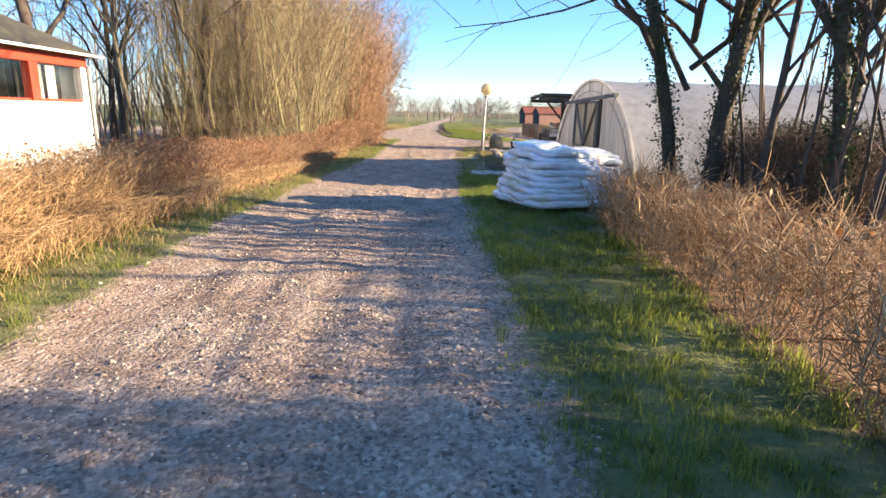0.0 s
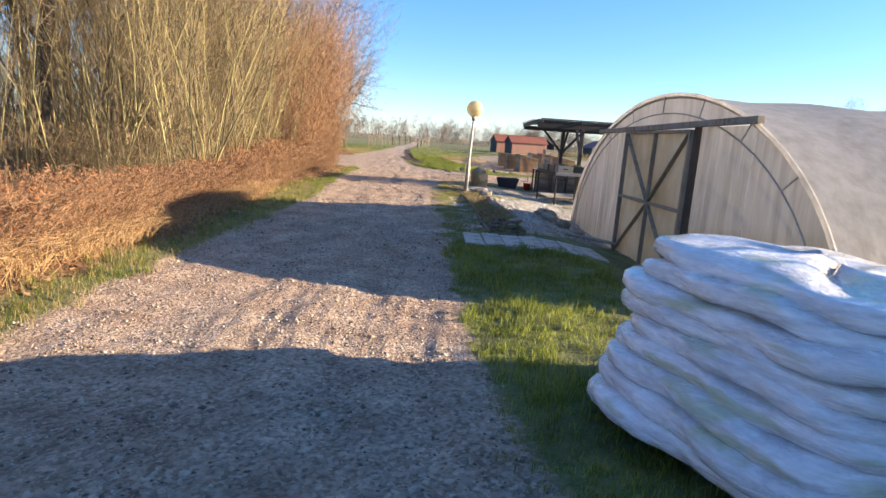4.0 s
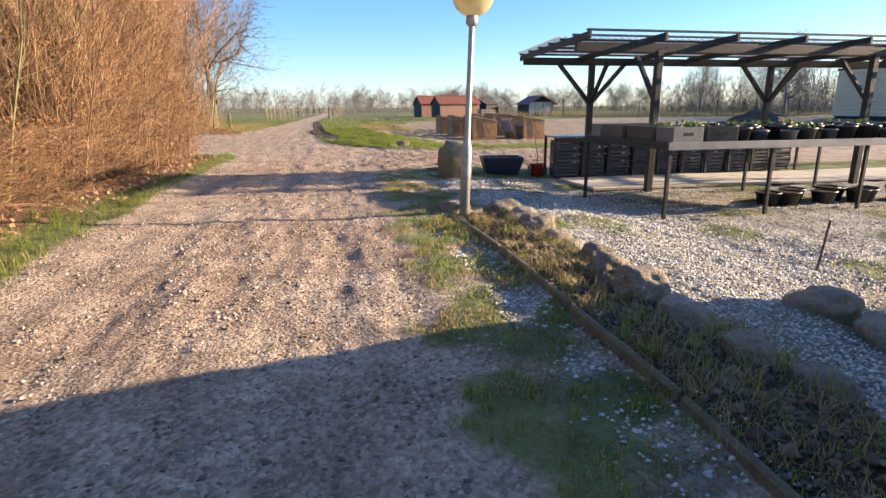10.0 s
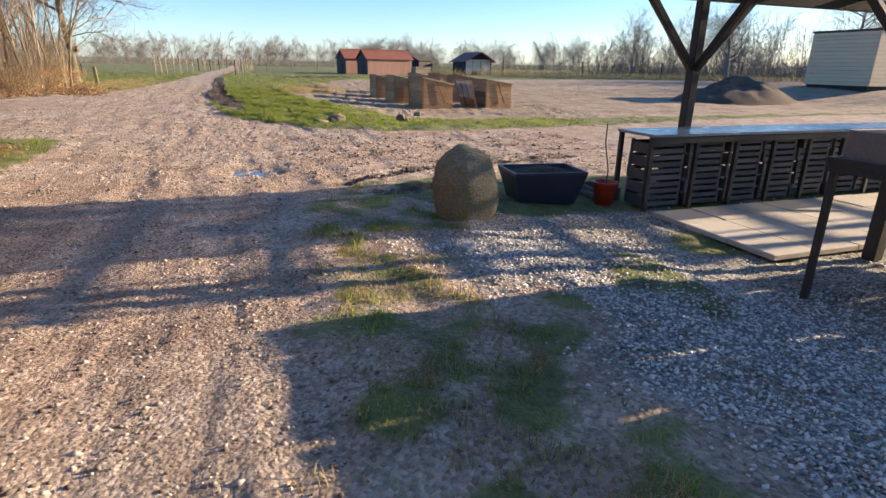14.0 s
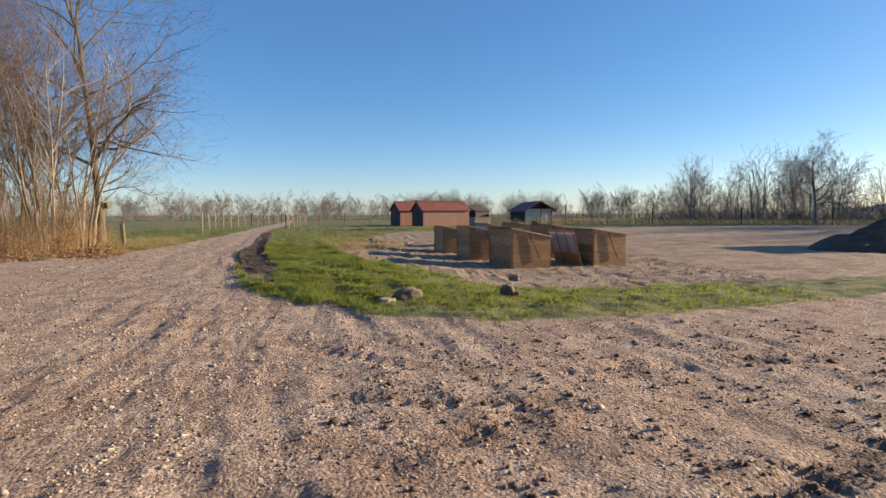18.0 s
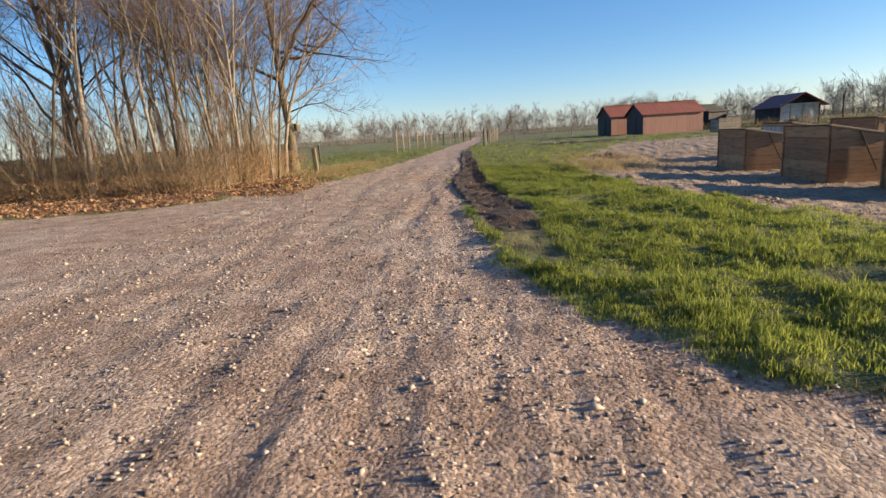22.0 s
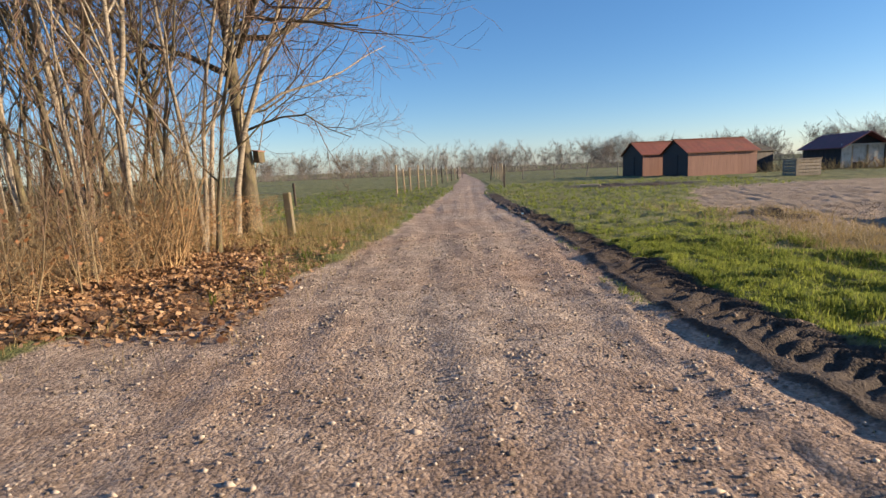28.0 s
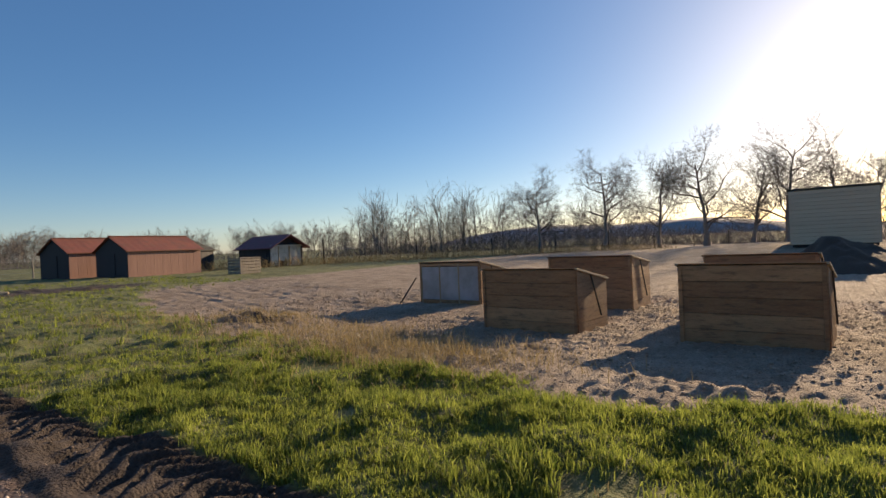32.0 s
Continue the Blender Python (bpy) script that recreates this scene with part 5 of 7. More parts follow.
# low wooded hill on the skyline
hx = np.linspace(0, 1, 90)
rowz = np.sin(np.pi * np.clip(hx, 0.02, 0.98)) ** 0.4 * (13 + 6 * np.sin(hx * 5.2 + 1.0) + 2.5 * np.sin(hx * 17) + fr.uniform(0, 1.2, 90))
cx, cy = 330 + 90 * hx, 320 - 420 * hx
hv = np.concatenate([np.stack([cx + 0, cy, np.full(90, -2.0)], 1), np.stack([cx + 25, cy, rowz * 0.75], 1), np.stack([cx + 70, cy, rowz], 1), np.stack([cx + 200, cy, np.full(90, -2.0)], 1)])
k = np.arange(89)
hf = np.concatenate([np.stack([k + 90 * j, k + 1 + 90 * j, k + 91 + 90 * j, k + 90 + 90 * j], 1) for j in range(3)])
# distance haze put into the pale grey-blue base colour
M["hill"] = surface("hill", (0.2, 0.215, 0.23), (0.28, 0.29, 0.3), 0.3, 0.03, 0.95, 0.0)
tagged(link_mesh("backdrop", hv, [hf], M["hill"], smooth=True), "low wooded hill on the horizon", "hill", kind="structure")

# ---- house behind the hedge ----
def house():
    h = thing("house", Matrix.Translation((-9.45, 14.9, 0.0)), "white rendered house with red window band and dark roof", "house")
    z0 = -0.3
    part("wall", block(9, 11.6, 2.0, 0.01, Matrix.Translation((-4.5, -5.8, z0))), M["white_wall"], h, "white rendered lower wall")
    up = bmesh.new()
    part("corner_pillar", block(0.22, 0.26, 0.86, 0.01, Matrix.Translation((-0.11, -0.13, 1.7))), M["white_wall"], h)
    for y0, y1 in ((-2.0, -1.75), (-4.05, -3.8), (-6.1, -5.85), (-11.6, -8.0)):
        block(0.22, y1 - y0, 0.86, 0.01, Matrix.Translation((-0.11, (y0 + y1) / 2, 1.7)), up)
    block(0.22, 11.6, 0.26, 0.01, Matrix.Translation((-0.11, -5.8, 2.56)), up)
    part("window_band", up, M["red_paint"], h, "red painted boards round the windows")
    part("rear_wall", block(0.2, 11.4, 1.1, 0.01, Matrix.Translation((-8.9, -5.7, 1.7))), M["white_wall"], h)
    part("gable_wall", block(8.7, 0.2, 1.1, 0.01, Matrix.Translation((-4.6, -11.5, 1.7))), M["white_wall"], h)
    part("gable_wall", block(8.7, 0.2, 1.12, 0.01, Matrix.Translation((-4.6, -0.1, 1.7))), M["white_wall"], h)
    for y0, y1 in ((-1.75, -0.26), (-3.8, -2.0), (-5.85, -4.05), (-8.0, -6.1)):
        w = y1 - y0
        win = part("window", beam((-0.1, y0, 1.73), (-0.1, y1, 1.73), 0.07, 0.07), M["red_paint"], h)
        part("pane", block(0.012, w - 0.1, 0.8, 0, Matrix.Translation((-0.1, (y0 + y1) / 2, 1.75))), M["glass"], win)
        for c, cw in ((0.06, 0.36), (0.4, 0.3)):
            cb = bmesh.new()
            top, foot = [], []
            for j in range(25):
                y, x = y0 + w * c + cw * j / 24, -0.28 + 0.022 * math.sin(j * 1.6)
                top.append(cb.verts.new((x, y, 2.54))), foot.append(cb.verts.new((x * 1.02, y, 1.74)))
            for j in range(24):
                cb.faces.new((foot[j], foot[j + 1], top[j + 1], top[j]))
            part("curtain", cb, M["curtain"], win, "pale curtain half drawn", True)
        # near-black sheet in place of the room's darkness
        part("room", block(0.04, w, 0.9, 0, Matrix.Translation((-0.6, (y0 + y1) / 2, 1.7))), M["inside_shade"], win)
    roof = bmesh.new()
    low = [roof.verts.new(q) for q in ((0.3, 0.2, 2.86), (0.3, -12.0, 2.86), (-9.3, -12.0, 2.86), (-9.3, 0.2, 2.86))]
    base_ = [roof.verts.new((v.co.x, v.co.y, 2.82)) for v in low]
    ridge = [roof.verts.new((-4.5, -4.6, 5.6)), roof.verts.new((-4.5, -7.2, 5.6))]
    roof.faces.new(base_)
    for k in range(4):
        roof.faces.new((low[k], low[(k + 1) % 4], base_[(k + 1) % 4], base_[k]))
    roof.faces.new((low[0], ridge[0], ridge[1], low[1])), roof.faces.new((low[1], ridge[1], low[2]))
    roof.faces.new((low[2], ridge[1], ridge[0], low[3])), roof.faces.new((low[3], ridge[0], low[0]))
    bmesh.ops.recalc_face_normals(roof, faces=roof.faces[:])
    rf = part("roof", roof, M["dark_felt"], h, "dark mossy hipped roof")
    part("fascia", block(0.04, 12.2, 0.06, 0.008, Matrix.Translation((0.322, -5.9, 2.815))), M["white_wall"], rf, "thin pale eaves board")
    part("downpipe", lathe([(0.04, 0), (0.04, 2.6)], 10, None, Matrix.Translation((0.06, -0.03, 0))), M["galvanised"], h, "grey downpipe")


house()


# ---- polytunnel ----
TX, TY, TW, TH, TZ, TL = 4.0, 16.75, 4.85, 3.12, -0.47, 24.0


def arch(y):
    return TH * math.sqrt(max(0.0, 1 - (y / TW) ** 2))


def arch_pts(n, w=TW, h=TH):
    return [(w * math.cos(math.pi * k / n), h * math.sin(math.pi * k / n)) for k in range(n + 1)]


def rod(points, r, n=6, bm=None):
    """A bent pipe through the points."""
    p = np.array(points, float)
    v, f = tubes(p[:-1], p[1:], np.full(len(p) - 1, r), np.full(len(p) - 1, r), n)
    bm = bm or bmesh.new()
    vs = [bm.verts.new(q) for q in v]
    for q in f:
        bm.faces.new([vs[i] for i in q])
    return bm


def tunnel():
    t = thing("polytunnel", Matrix.Translation((TX, TY, TZ)), "large milky plastic polytunnel with timber double doors", "greenhouse")
    r = np.random.default_rng(5)
    pts = arch_pts(40)
    bm = bmesh.new()
    rows = []
    xs = np.linspace(0.0, TL, 49)
    for x in xs:
        sag = 0.05 * (1 - math.cos(x / TL * 12 * 2 * math.pi)) / 2
        rows.append([bm.verts.new((x, y * (1 - sag * 0.14) + 0.012 * math.sin(9 * z + x * 3), z * (1 - sag * 0.35))) for y, z in pts])
    for a, b in zip(rows, rows[1:]):
        for i in range(len(pts) - 1):
            bm.faces.new((a[i], a[i + 1], b[i + 1], b[i]))
    part("cover", bm, M["tunnel_film"], t, "milky plastic cover over hoops", True)
    hoop = rod([(0, y, z) for y, z in arch_pts(32, TW - 0.03, TH - 0.03)], 0.025)
    hp = part("hoop", hoop, M["galvanised"], t, "grey steel hoop", True)
    for k in range(1, 13):
        c = hp.copy()
        scene.collection.objects.link(c)
        c.parent, c.location = t, (k * 2.0, 0, 0)
    edge_bm = rod([(-0.04, y, z) for y, z in arch_pts(32, TW + 0.01, TH + 0.01)], 0.03)
    part("edge_batten", edge_bm, M["tunnel_film"], t, "film-wrapped hoop round the gable", True)
    part("rim_hoop", rod([(-0.05, y, z) for y, z in arch_pts(32, TW - 0.34, TH - 0.3)], 0.012), M["galvanised"], t, "thin batten inside the gable edge", True)
    for k in range(4, 29, 3):
        a = math.pi * k / 32
        part("rib", beam((-0.05, (TW - 0.34) * math.cos(a), (TH - 0.3) * math.sin(a)), (-0.05, TW * math.cos(a), TH * math.sin(a)), 0.014, 0.02, 0.003), M["galvanised"], t)
    zb = 2.56                                      # height of the door rail
    # folded film left and right of the doors, and over them
    def film(y0, y1, z0, zf, name, mat, amp, n=60, label=""):
        bm = bmesh.new()
        lo, hi, mi = [], [], []
        for i in range(n + 1):
            y = y0 + (y1 - y0) * i / n
            x = amp * (math.sin(y * 23 + math.sin(y * 7) * 2) * 0.6 + math.sin(y * 51) * 0.3)
            zt = zf(y)
            lo.append(bm.verts.new((x * 1.3, y, z0)))
            mi.append(bm.verts.new((x + 0.02, y + 0.01 * math.sin(y * 30), z0 + (zt - z0) * 0.5)))
            hi.append(bm.verts.new((x * 0.25, y, max(zt, z0 + 0.01))))
        for a, b in ((lo, mi), (mi, hi)):
            for i in range(n):
                bm.faces.new((a[i], a[i + 1], b[i + 1], b[i]))
        part(name, bm, mat, t, label, True)
    film(1.46, TW - 0.01, 0.0, lambda y: min(arch(y) - 0.01, zb), "gable_film", M["gable_film"], 0.03, 70, "loose folded gable plastic")
    film(-2.75, -1.35, 0.02, lambda y: min(arch(y) - 0.01, zb), "gable_film", M["gable_film"], 0.035, 40, "loose folded gable plastic")
    film(-TW + 0.01, -2.75, 0.0, lambda y: min(arch(y) - 0.01, zb), "gable_film", M["gable_film"], 0.02, 40, "stained gable plastic")
    film(-2.8, 2.8, zb + 0.02, lambda y: arch(y) - 0.01, "top_film", M["tunnel_film"], 0.012, 50, "taut plastic above the door rail")
    part("door_rail", beam((-0.1, -2.95, zb + 0.06), (-0.1, 3.05, zb - 0.02), 0.1, 0.09), M["grey_wood"], t, "weathered timber rail over the doors")
    part("post", beam((-0.03, -1.33, 0), (-0.03, -1.3, zb), 0.1, 0.08), M["bark_dark"], t, "dark door post")
    part("post", beam((-0.03, 1.5, 0), (-0.03, 1.48, zb), 0.08, 0.08), M["grey_wood"], t)
    door = part("door", beam((-0.08, -1.22, 0.05), (-0.08, 1.42, 0.05), 0.05, 0.1), M["grey_wood"], t, "weathered timber door frame with crossed braces")
    w0, w1, zt, zm = -1.22, 1.42, zb - 0.06, 1.24
    for p, q in (((w0, zt), (w1, zt)), ((w0, 0.05), (w0, zt)), ((w1, 0.05), (w1, zt)), ((w0, zm), (w1, zm))):
        part("stile", beam((-0.08, *p), (-0.08, *q), 0.05, 0.1, up=(1, 0, 0)), M["grey_wood"], door)
    for p, q in (((w0, zt), (0.05, zm)), ((w1, zt), (0.05, zm)), ((w0, 0.08), (0.05, zm)), ((w1, 0.08), (0.05, zm)), ((0.05, 0.05), (0.05, zt))):
        part("brace", beam((-0.1, *p), (-0.1, *q), 0.03, 0.075, up=(1, 0, 0)), M["grey_wood"], door)
    part("door_sheet", block(0.012, w1 - w0, zt - 0.05, 0, Matrix.Translation((-0.05, (w0 + w1) / 2, 0.05))), M["door_film"], door, "translucent door plastic, sun-glow yellow in its colour")
    part("ground_board", beam((-0.12, -4.9, 0.06), (-0.12, -1.4, 0.06), 0.05, 0.16), M["grey_wood"], t)
    back = bmesh.new()
    va = [back.verts.new((TL, y, z)) for y, z in pts]
    back.faces.new(va)
    part("rear_film", back, M["tunnel_film"], t)
    for y in (-4.2, -2.6, 2.4, 4.1):
        part("planting_row", block(TL - 3, 0.8, 0.25, 0.05, Matrix.Translation((TL / 2 + 0.6, y, 0))), M["soil"], t, "dark planting bed inside")


tunnel()
# second tunnel further off, beyond the first
t2 = thing("polytunnel", Matrix.Translation((29.0, 4.0, -0.4)), "second milky polytunnel behind the bare trees", "greenhouse")
pts = arch_pts(32, 4.6, 3.3)
bm = bmesh.new()
rows = [[bm.verts.new((x, y, z * (1 - 0.03 * (k % 2)))) for y, z in pts] for k, x in enumerate(np.linspace(0, 22, 23))]
for a, b in zip(rows, rows[1:]):
    for i in range(len(pts) - 1):
        bm.faces.new((a[i], a[i + 1], b[i + 1], b[i]))
part("cover", bm, M["tunnel_film"], t2, "milky plastic cover", True)
bm = bmesh.new()
bm.faces.new([bm.verts.new((0, y, z)) for y, z in pts])
part("gable_film", bm, M["gable_film"], t2)


# ---- shrink-wrapped bags on a pallet ----
def pallet_stack():
    x, y, turn = 1.68, 9.72, math.atan2(10.4 - 8.9, 0.72 - 1.32) - math.pi / 2
    root = thing("pallet", Matrix.Translation((x, y, hz(1.5, 9.6))) @ Matrix.Rotation(turn, 4, "Z"), "wooden pallet under wrapped bags, on the grass", "pallet")
    L, W = 1.5, 1.15
    for k in range(3):
        part("runner", block(0.1, L, 0.1, 0.005, Matrix.Translation(((k - 1) * (W / 2 - 0.06), 0, 0))), M["grey_wood"], root)
    for k in range(7):
        part("deck_board", block(W, 0.12, 0.022, 0.003, Matrix.Translation((0, -L / 2 + 0.07 + k * (L - 0.14) / 6, 0.1))), M["grey_wood"], root)
    load = thing("bag_stack", Matrix.Translation((x + 0.18, y - 0.02, hz(1.5, 9.6) + 0.122)) @ Matrix.Rotation(turn, 4, "Z"), "stack of white bags wrapped in clear plastic on a pallet", "bags")
    r = np.random.default_rng(3)
    n, layers, hl = 96, 9, 0.096
    L, W = 1.66, 1.86
    for j in range(layers):
        bm = bmesh.new()
        rings = []
        grow_ = 1.02 + 0.02 * math.sin(j * 1.3) - 0.02 * j
        ph = r.uniform(0, 6.28, 4)
        shift = r.normal(0, 0.012, 2) + np.array([0.022, 0.012]) * j
        m = 9
        for i in range(m + 1):
            s = i / m
            bulge = 0.032 * (math.sin(math.pi * s) ** 0.6 - 1)
            ring = []
            for k in range(n):
                a = 2 * math.pi * k / n
                c, d = math.cos(a), math.sin(a)
                e = (abs(c) ** 5 + abs(d) ** 5) ** (-0.2)
                wob = 0.022 * math.sin(3 * a + ph[0] + j) + 0.016 * math.sin(5 * a + ph[0]) + 0.012 * math.sin(11 * a + ph[1] + 2 * s) + 0.006 * math.sin(29 * a + ph[2] + 5 * s)
                px, py = (W / 2 + bulge + wob) * e * c * grow_ + shift[0], (L / 2 + bulge + wob) * e * d * grow_ + shift[1]
                sagz = -0.085 * j / layers * c + 0.02 * math.sin(3 * a + ph[3]) + 0.05 * j / layers * math.sin(a + 0.6) + 0.012 * math.sin(7 * a + ph[2])
                ring.append(bm.verts.new((px, py, j * hl + s * (hl + 0.012) + sagz * min(1, j))))
            rings.append(ring)
        for a_, b_ in zip(rings, rings[1:]):
            for k in range(n):
                bm.faces.new((a_[k], a_[(k + 1) % n], b_[(k + 1) % n], b_[k]))
        last = rings[-1]
        for shrink, dz in ((0.85, 0.012), (0.6, 0.03), (0.3, 0.02), (0.08, 0.03)):
            ring = [bm.verts.new((v.co.x * shrink / (1 if last is rings[-1] else 1), v.co.y * shrink, v.co.z + dz + (0.03 * math.sin(v.co.x * 9 + v.co.y * 5) if j == layers - 1 else 0) - 0.0)) for v in rings[-1]]
            for k in range(n):
                bm.faces.new((last[k], last[(k + 1) % n], ring[(k + 1) % n], ring[k]))
            last = ring
        bm.faces.new(last)
        bm.faces.new(rings[0][::-1])
        part("bag_layer", bm, M["wrap"], load, "" if j else "bulging white bags under stretched film", True)


pallet_stack()


# ---- globe lamp ----
def lamp():
    gz = hz(1.36, 25.3)
    lean = Matrix.Rotation(radians(2.6), 4, "Y") @ Matrix.Rotation(radians(-1.6), 4, "X")
    root = thing("street_lamp", Matrix.Translation((1.36, 25.3, gz)) @ lean, "galvanised lamp post with a yellowed globe, leaning slightly", "lamp")
    part("pole", lathe([(0.068, -0.3), (0.068, 0.86), (0.06, 0.9), (0.044, 1.0), (0.04, 1.06), (0.036, 2.38), (0.03, 2.43)], 20), M["galvanised"], root, "", True)
    part("hatch", block(0.012, 0.075, 0.26, 0.004, Matrix.Translation((0.064, 0, 0.45))), M["galvanised"], root, "small service hatch")
    part("collar", lathe([(0.05, 2.39), (0.075, 2.43), (0.075, 2.51), (0.06, 2.53)], 20), M["galvanised"], root, "", True)
    g = lathe([(0.265 * math.sin(math.pi * (0.07 + 0.93 * k / 20)), 2.77 - 0.265 * math.cos(math.pi * (0.07 + 0.93 * k / 20))) for k in range(21)], 32)
    part("globe", g, M["globe"], root, "yellowed translucent globe", True)
    part("bulb", lathe([(0.02, 2.53), (0.03, 2.63), (0.045, 2.73), (0.03, 2.81), (0.005, 2.83)], 12), M["cream_wall"], root, "", True)


lamp()


# ---- boulders and stones ----
def boulder(name, x, y, sx, sy, sz, seed, label, sink=0.12, turn=0.0, mat="boulder", group="", lump=1.0):
    bm = bmesh.new()
    bmesh.ops.create_icosphere(bm, subdivisions=4, radius=0.5)
    for v in bm.verts:
        c = v.co.copy()
        k = 1 + 0.42 * lump * noise.noise(c * 1.7 + Vector((seed * 3.1, 0, 0))) + 0.2 * lump * noise.noise(c * 3.6 + Vector((0, seed, 0))) + 0.06 * noise.noise(c * 9 + Vector((0, 0, seed)))
        c = Vector([math.copysign(abs(q) ** (0.82 if lump == 1 else 0.84), q) for q in c]) * k
        v.co = Vector((c.x * sx * 0.92, c.y * sy * 0.92, (c.z * 0.95 + 0.42) * sz))
    ob = part(name, bm, M[mat], None, "", True)
    ob.matrix_world = Matrix.Translation((x, y, hz(x, y) - sink * sz)) @ Matrix.Rotation(turn, 4, "Z")
    return tagged(ob, label, "stone", group)


boulder("boulder", 2.4, 30.6, 0.66, 0.6, 0.9, 1, "large upright granite boulder with yellow lichen", 0.08, 0.3, "lichen_rock", lump=0.55)
ring = "stones edging the planting bed"
for k, (x, y, s, h_) in enumerate(((1.76, 25.02, 0.52, 0.3), (1.32, 25.6, 0.47, 0.26), (1.82, 24.35, 0.42, 0.24), (1.86, 23.95, 0.46, 0.28), (1.89, 23.42, 0.5, 0.2), (1.87, 22.98, 0.44, 0.18), (1.87, 22.55, 0.46, 0.24), (1.77, 22.08, 0.56, 0.28), (1.75, 21.58, 0.56, 0.3), (1.76, 21.1, 0.44, 0.25), (1.77, 20.55, 0.44, 0.23), (1.9, 20.2, 0.4, 0.24), (1.9, 19.4, 0.4, 0.13), (1.88, 18.7, 0.42, 0.13), (1.7, 18.1, 0.22, 0.1))):
    boulder("stone", x, y, s * (0.85 if k < 4 else 0.54), s * (0.8 if k < 4 else 0.68), h_ * (0.9 if k < 4 else 0.8), 10 + k, "rounded field stone at the bed edge", 0.28, 0.5 * math.sin(2.3 * k), group=ring)
for k, (x, y, s, h_) in enumerate(((3.15, 21.4, 0.62, 0.34), (3.2, 20.9, 0.56, 0.36), (3.35, 20.2, 0.4, 0.26), (3.6, 19.7, 0.36, 0.2))):
    boulder("stone", x, y, s * 0.8, s * 0.66, h_ * 0.85, 40 + k, "mossy stone at the tunnel corner", 0.2, k * 1.1, group="stones at the tunnel corner")
for k, (x, y, s, h_) in enumerate(((2.6, 41.25, 0.48, 0.3), (2.15, 41.05, 0.38, 0.16), (4.6, 41.3, 0.36, 0.26), (6.2, 45.0, 0.3, 0.2))):
    boulder("stone", x, y, s, s * 0.75, h_, 60 + k, "grey field stone on the grass bank", 0.2, k * 0.9, group="stones along the bank")


# ---- planting bed edge, slabs ----
r = np.random.default_rng(9)
edging = thing("bed_edging", Matrix.Translation((1.2, 21.0, 0)), "weathered timber edging boards of the planting bed", "edging")
ys = [17.45, 18.6, 20.3, 21.5, 23.1, 24.9]
for a, b in zip(ys, ys[1:]):
    xa, xb = 1.19 + r.normal(0, 0.02), 1.19 + r.normal(0, 0.02)
    part("board", beam((xa - 1.2, a - 21 + 0.02, hz(1.2, a) + 0.03), (xb - 1.2, b - 21 - 0.02, hz(1.2, b) + 0.03), 0.05, 0.085, 0.015), M["bark"], edging)
plank = part("plank", beam((0, 0, 0), (1.5, -1.9, 0), 0.14, 0.05, 0.008), M["grey_wood"])
plank.matrix_world = Matrix.Translation((2.75, 19.6, hz(3.2, 18.8) + 0.045))
tagged(plank, "dark weathered plank lying on the chippings", "plank")
stick = part("stake", beam((0, 0, 0), (0.12, 0.05, 0.55), 0.02, 0.02, 0.003), M["bark_dark"])
stick.matrix_world = Matrix.Translation((4.3, 22.6, hz(4.3, 22.6) - 0.05))
tagged(stick, "thin dark stake stuck in the ground", "stake")

slabs = thing("paving", Matrix(), "row of worn concrete slabs leading to the tunnel doors", "paving", kind="structure")
proto = {}
for i in range(7):
    for j in range(1):
        w, d = 0.35, 1.12
        bm = block(w - 0.014, d, 0.06, 0.008)
        o = part("slab", bm, M["paver"], slabs) if "s" not in proto else proto["s"].copy()
        if "s" in proto:
            scene.collection.objects.link(o)
        else:
            proto["s"] = o
        x = 0.80 + i * w
        y = 16.9 - 0.055 * i
        slope = (hz(x + 0.3, y) - hz(x - 0.3, y)) / 0.6
        o.matrix_local = Matrix.Translation((x, y, float(land(np.array(x), np.array(y))) - 0.008 + r.normal(0, 0.004))) @ Matrix.Rotation(-math.atan(slope) + r.normal(0, 0.01), 4, "Y") @ Matrix.Rotation(-0.03 + r.normal(0, 0.01), 4, "Z")
terrace = thing("terrace", Matrix(), "pale paving under the timber pergola", "paving", kind="structure")
o0 = part("slab", block(0.59, 0.59, 0.06, 0.008), M["pale_paver"], terrace)
o0.location = (5.2, 28.9, -0.33)
for i in range(16):
    for j in range(3):
        if i or j:
            o = o0.copy()
            scene.collection.objects.link(o)
            o.location = (5.2 + 0.6 * i, 28.9 + 0.6 * j, -0.33 + r.normal(0, 0.003))


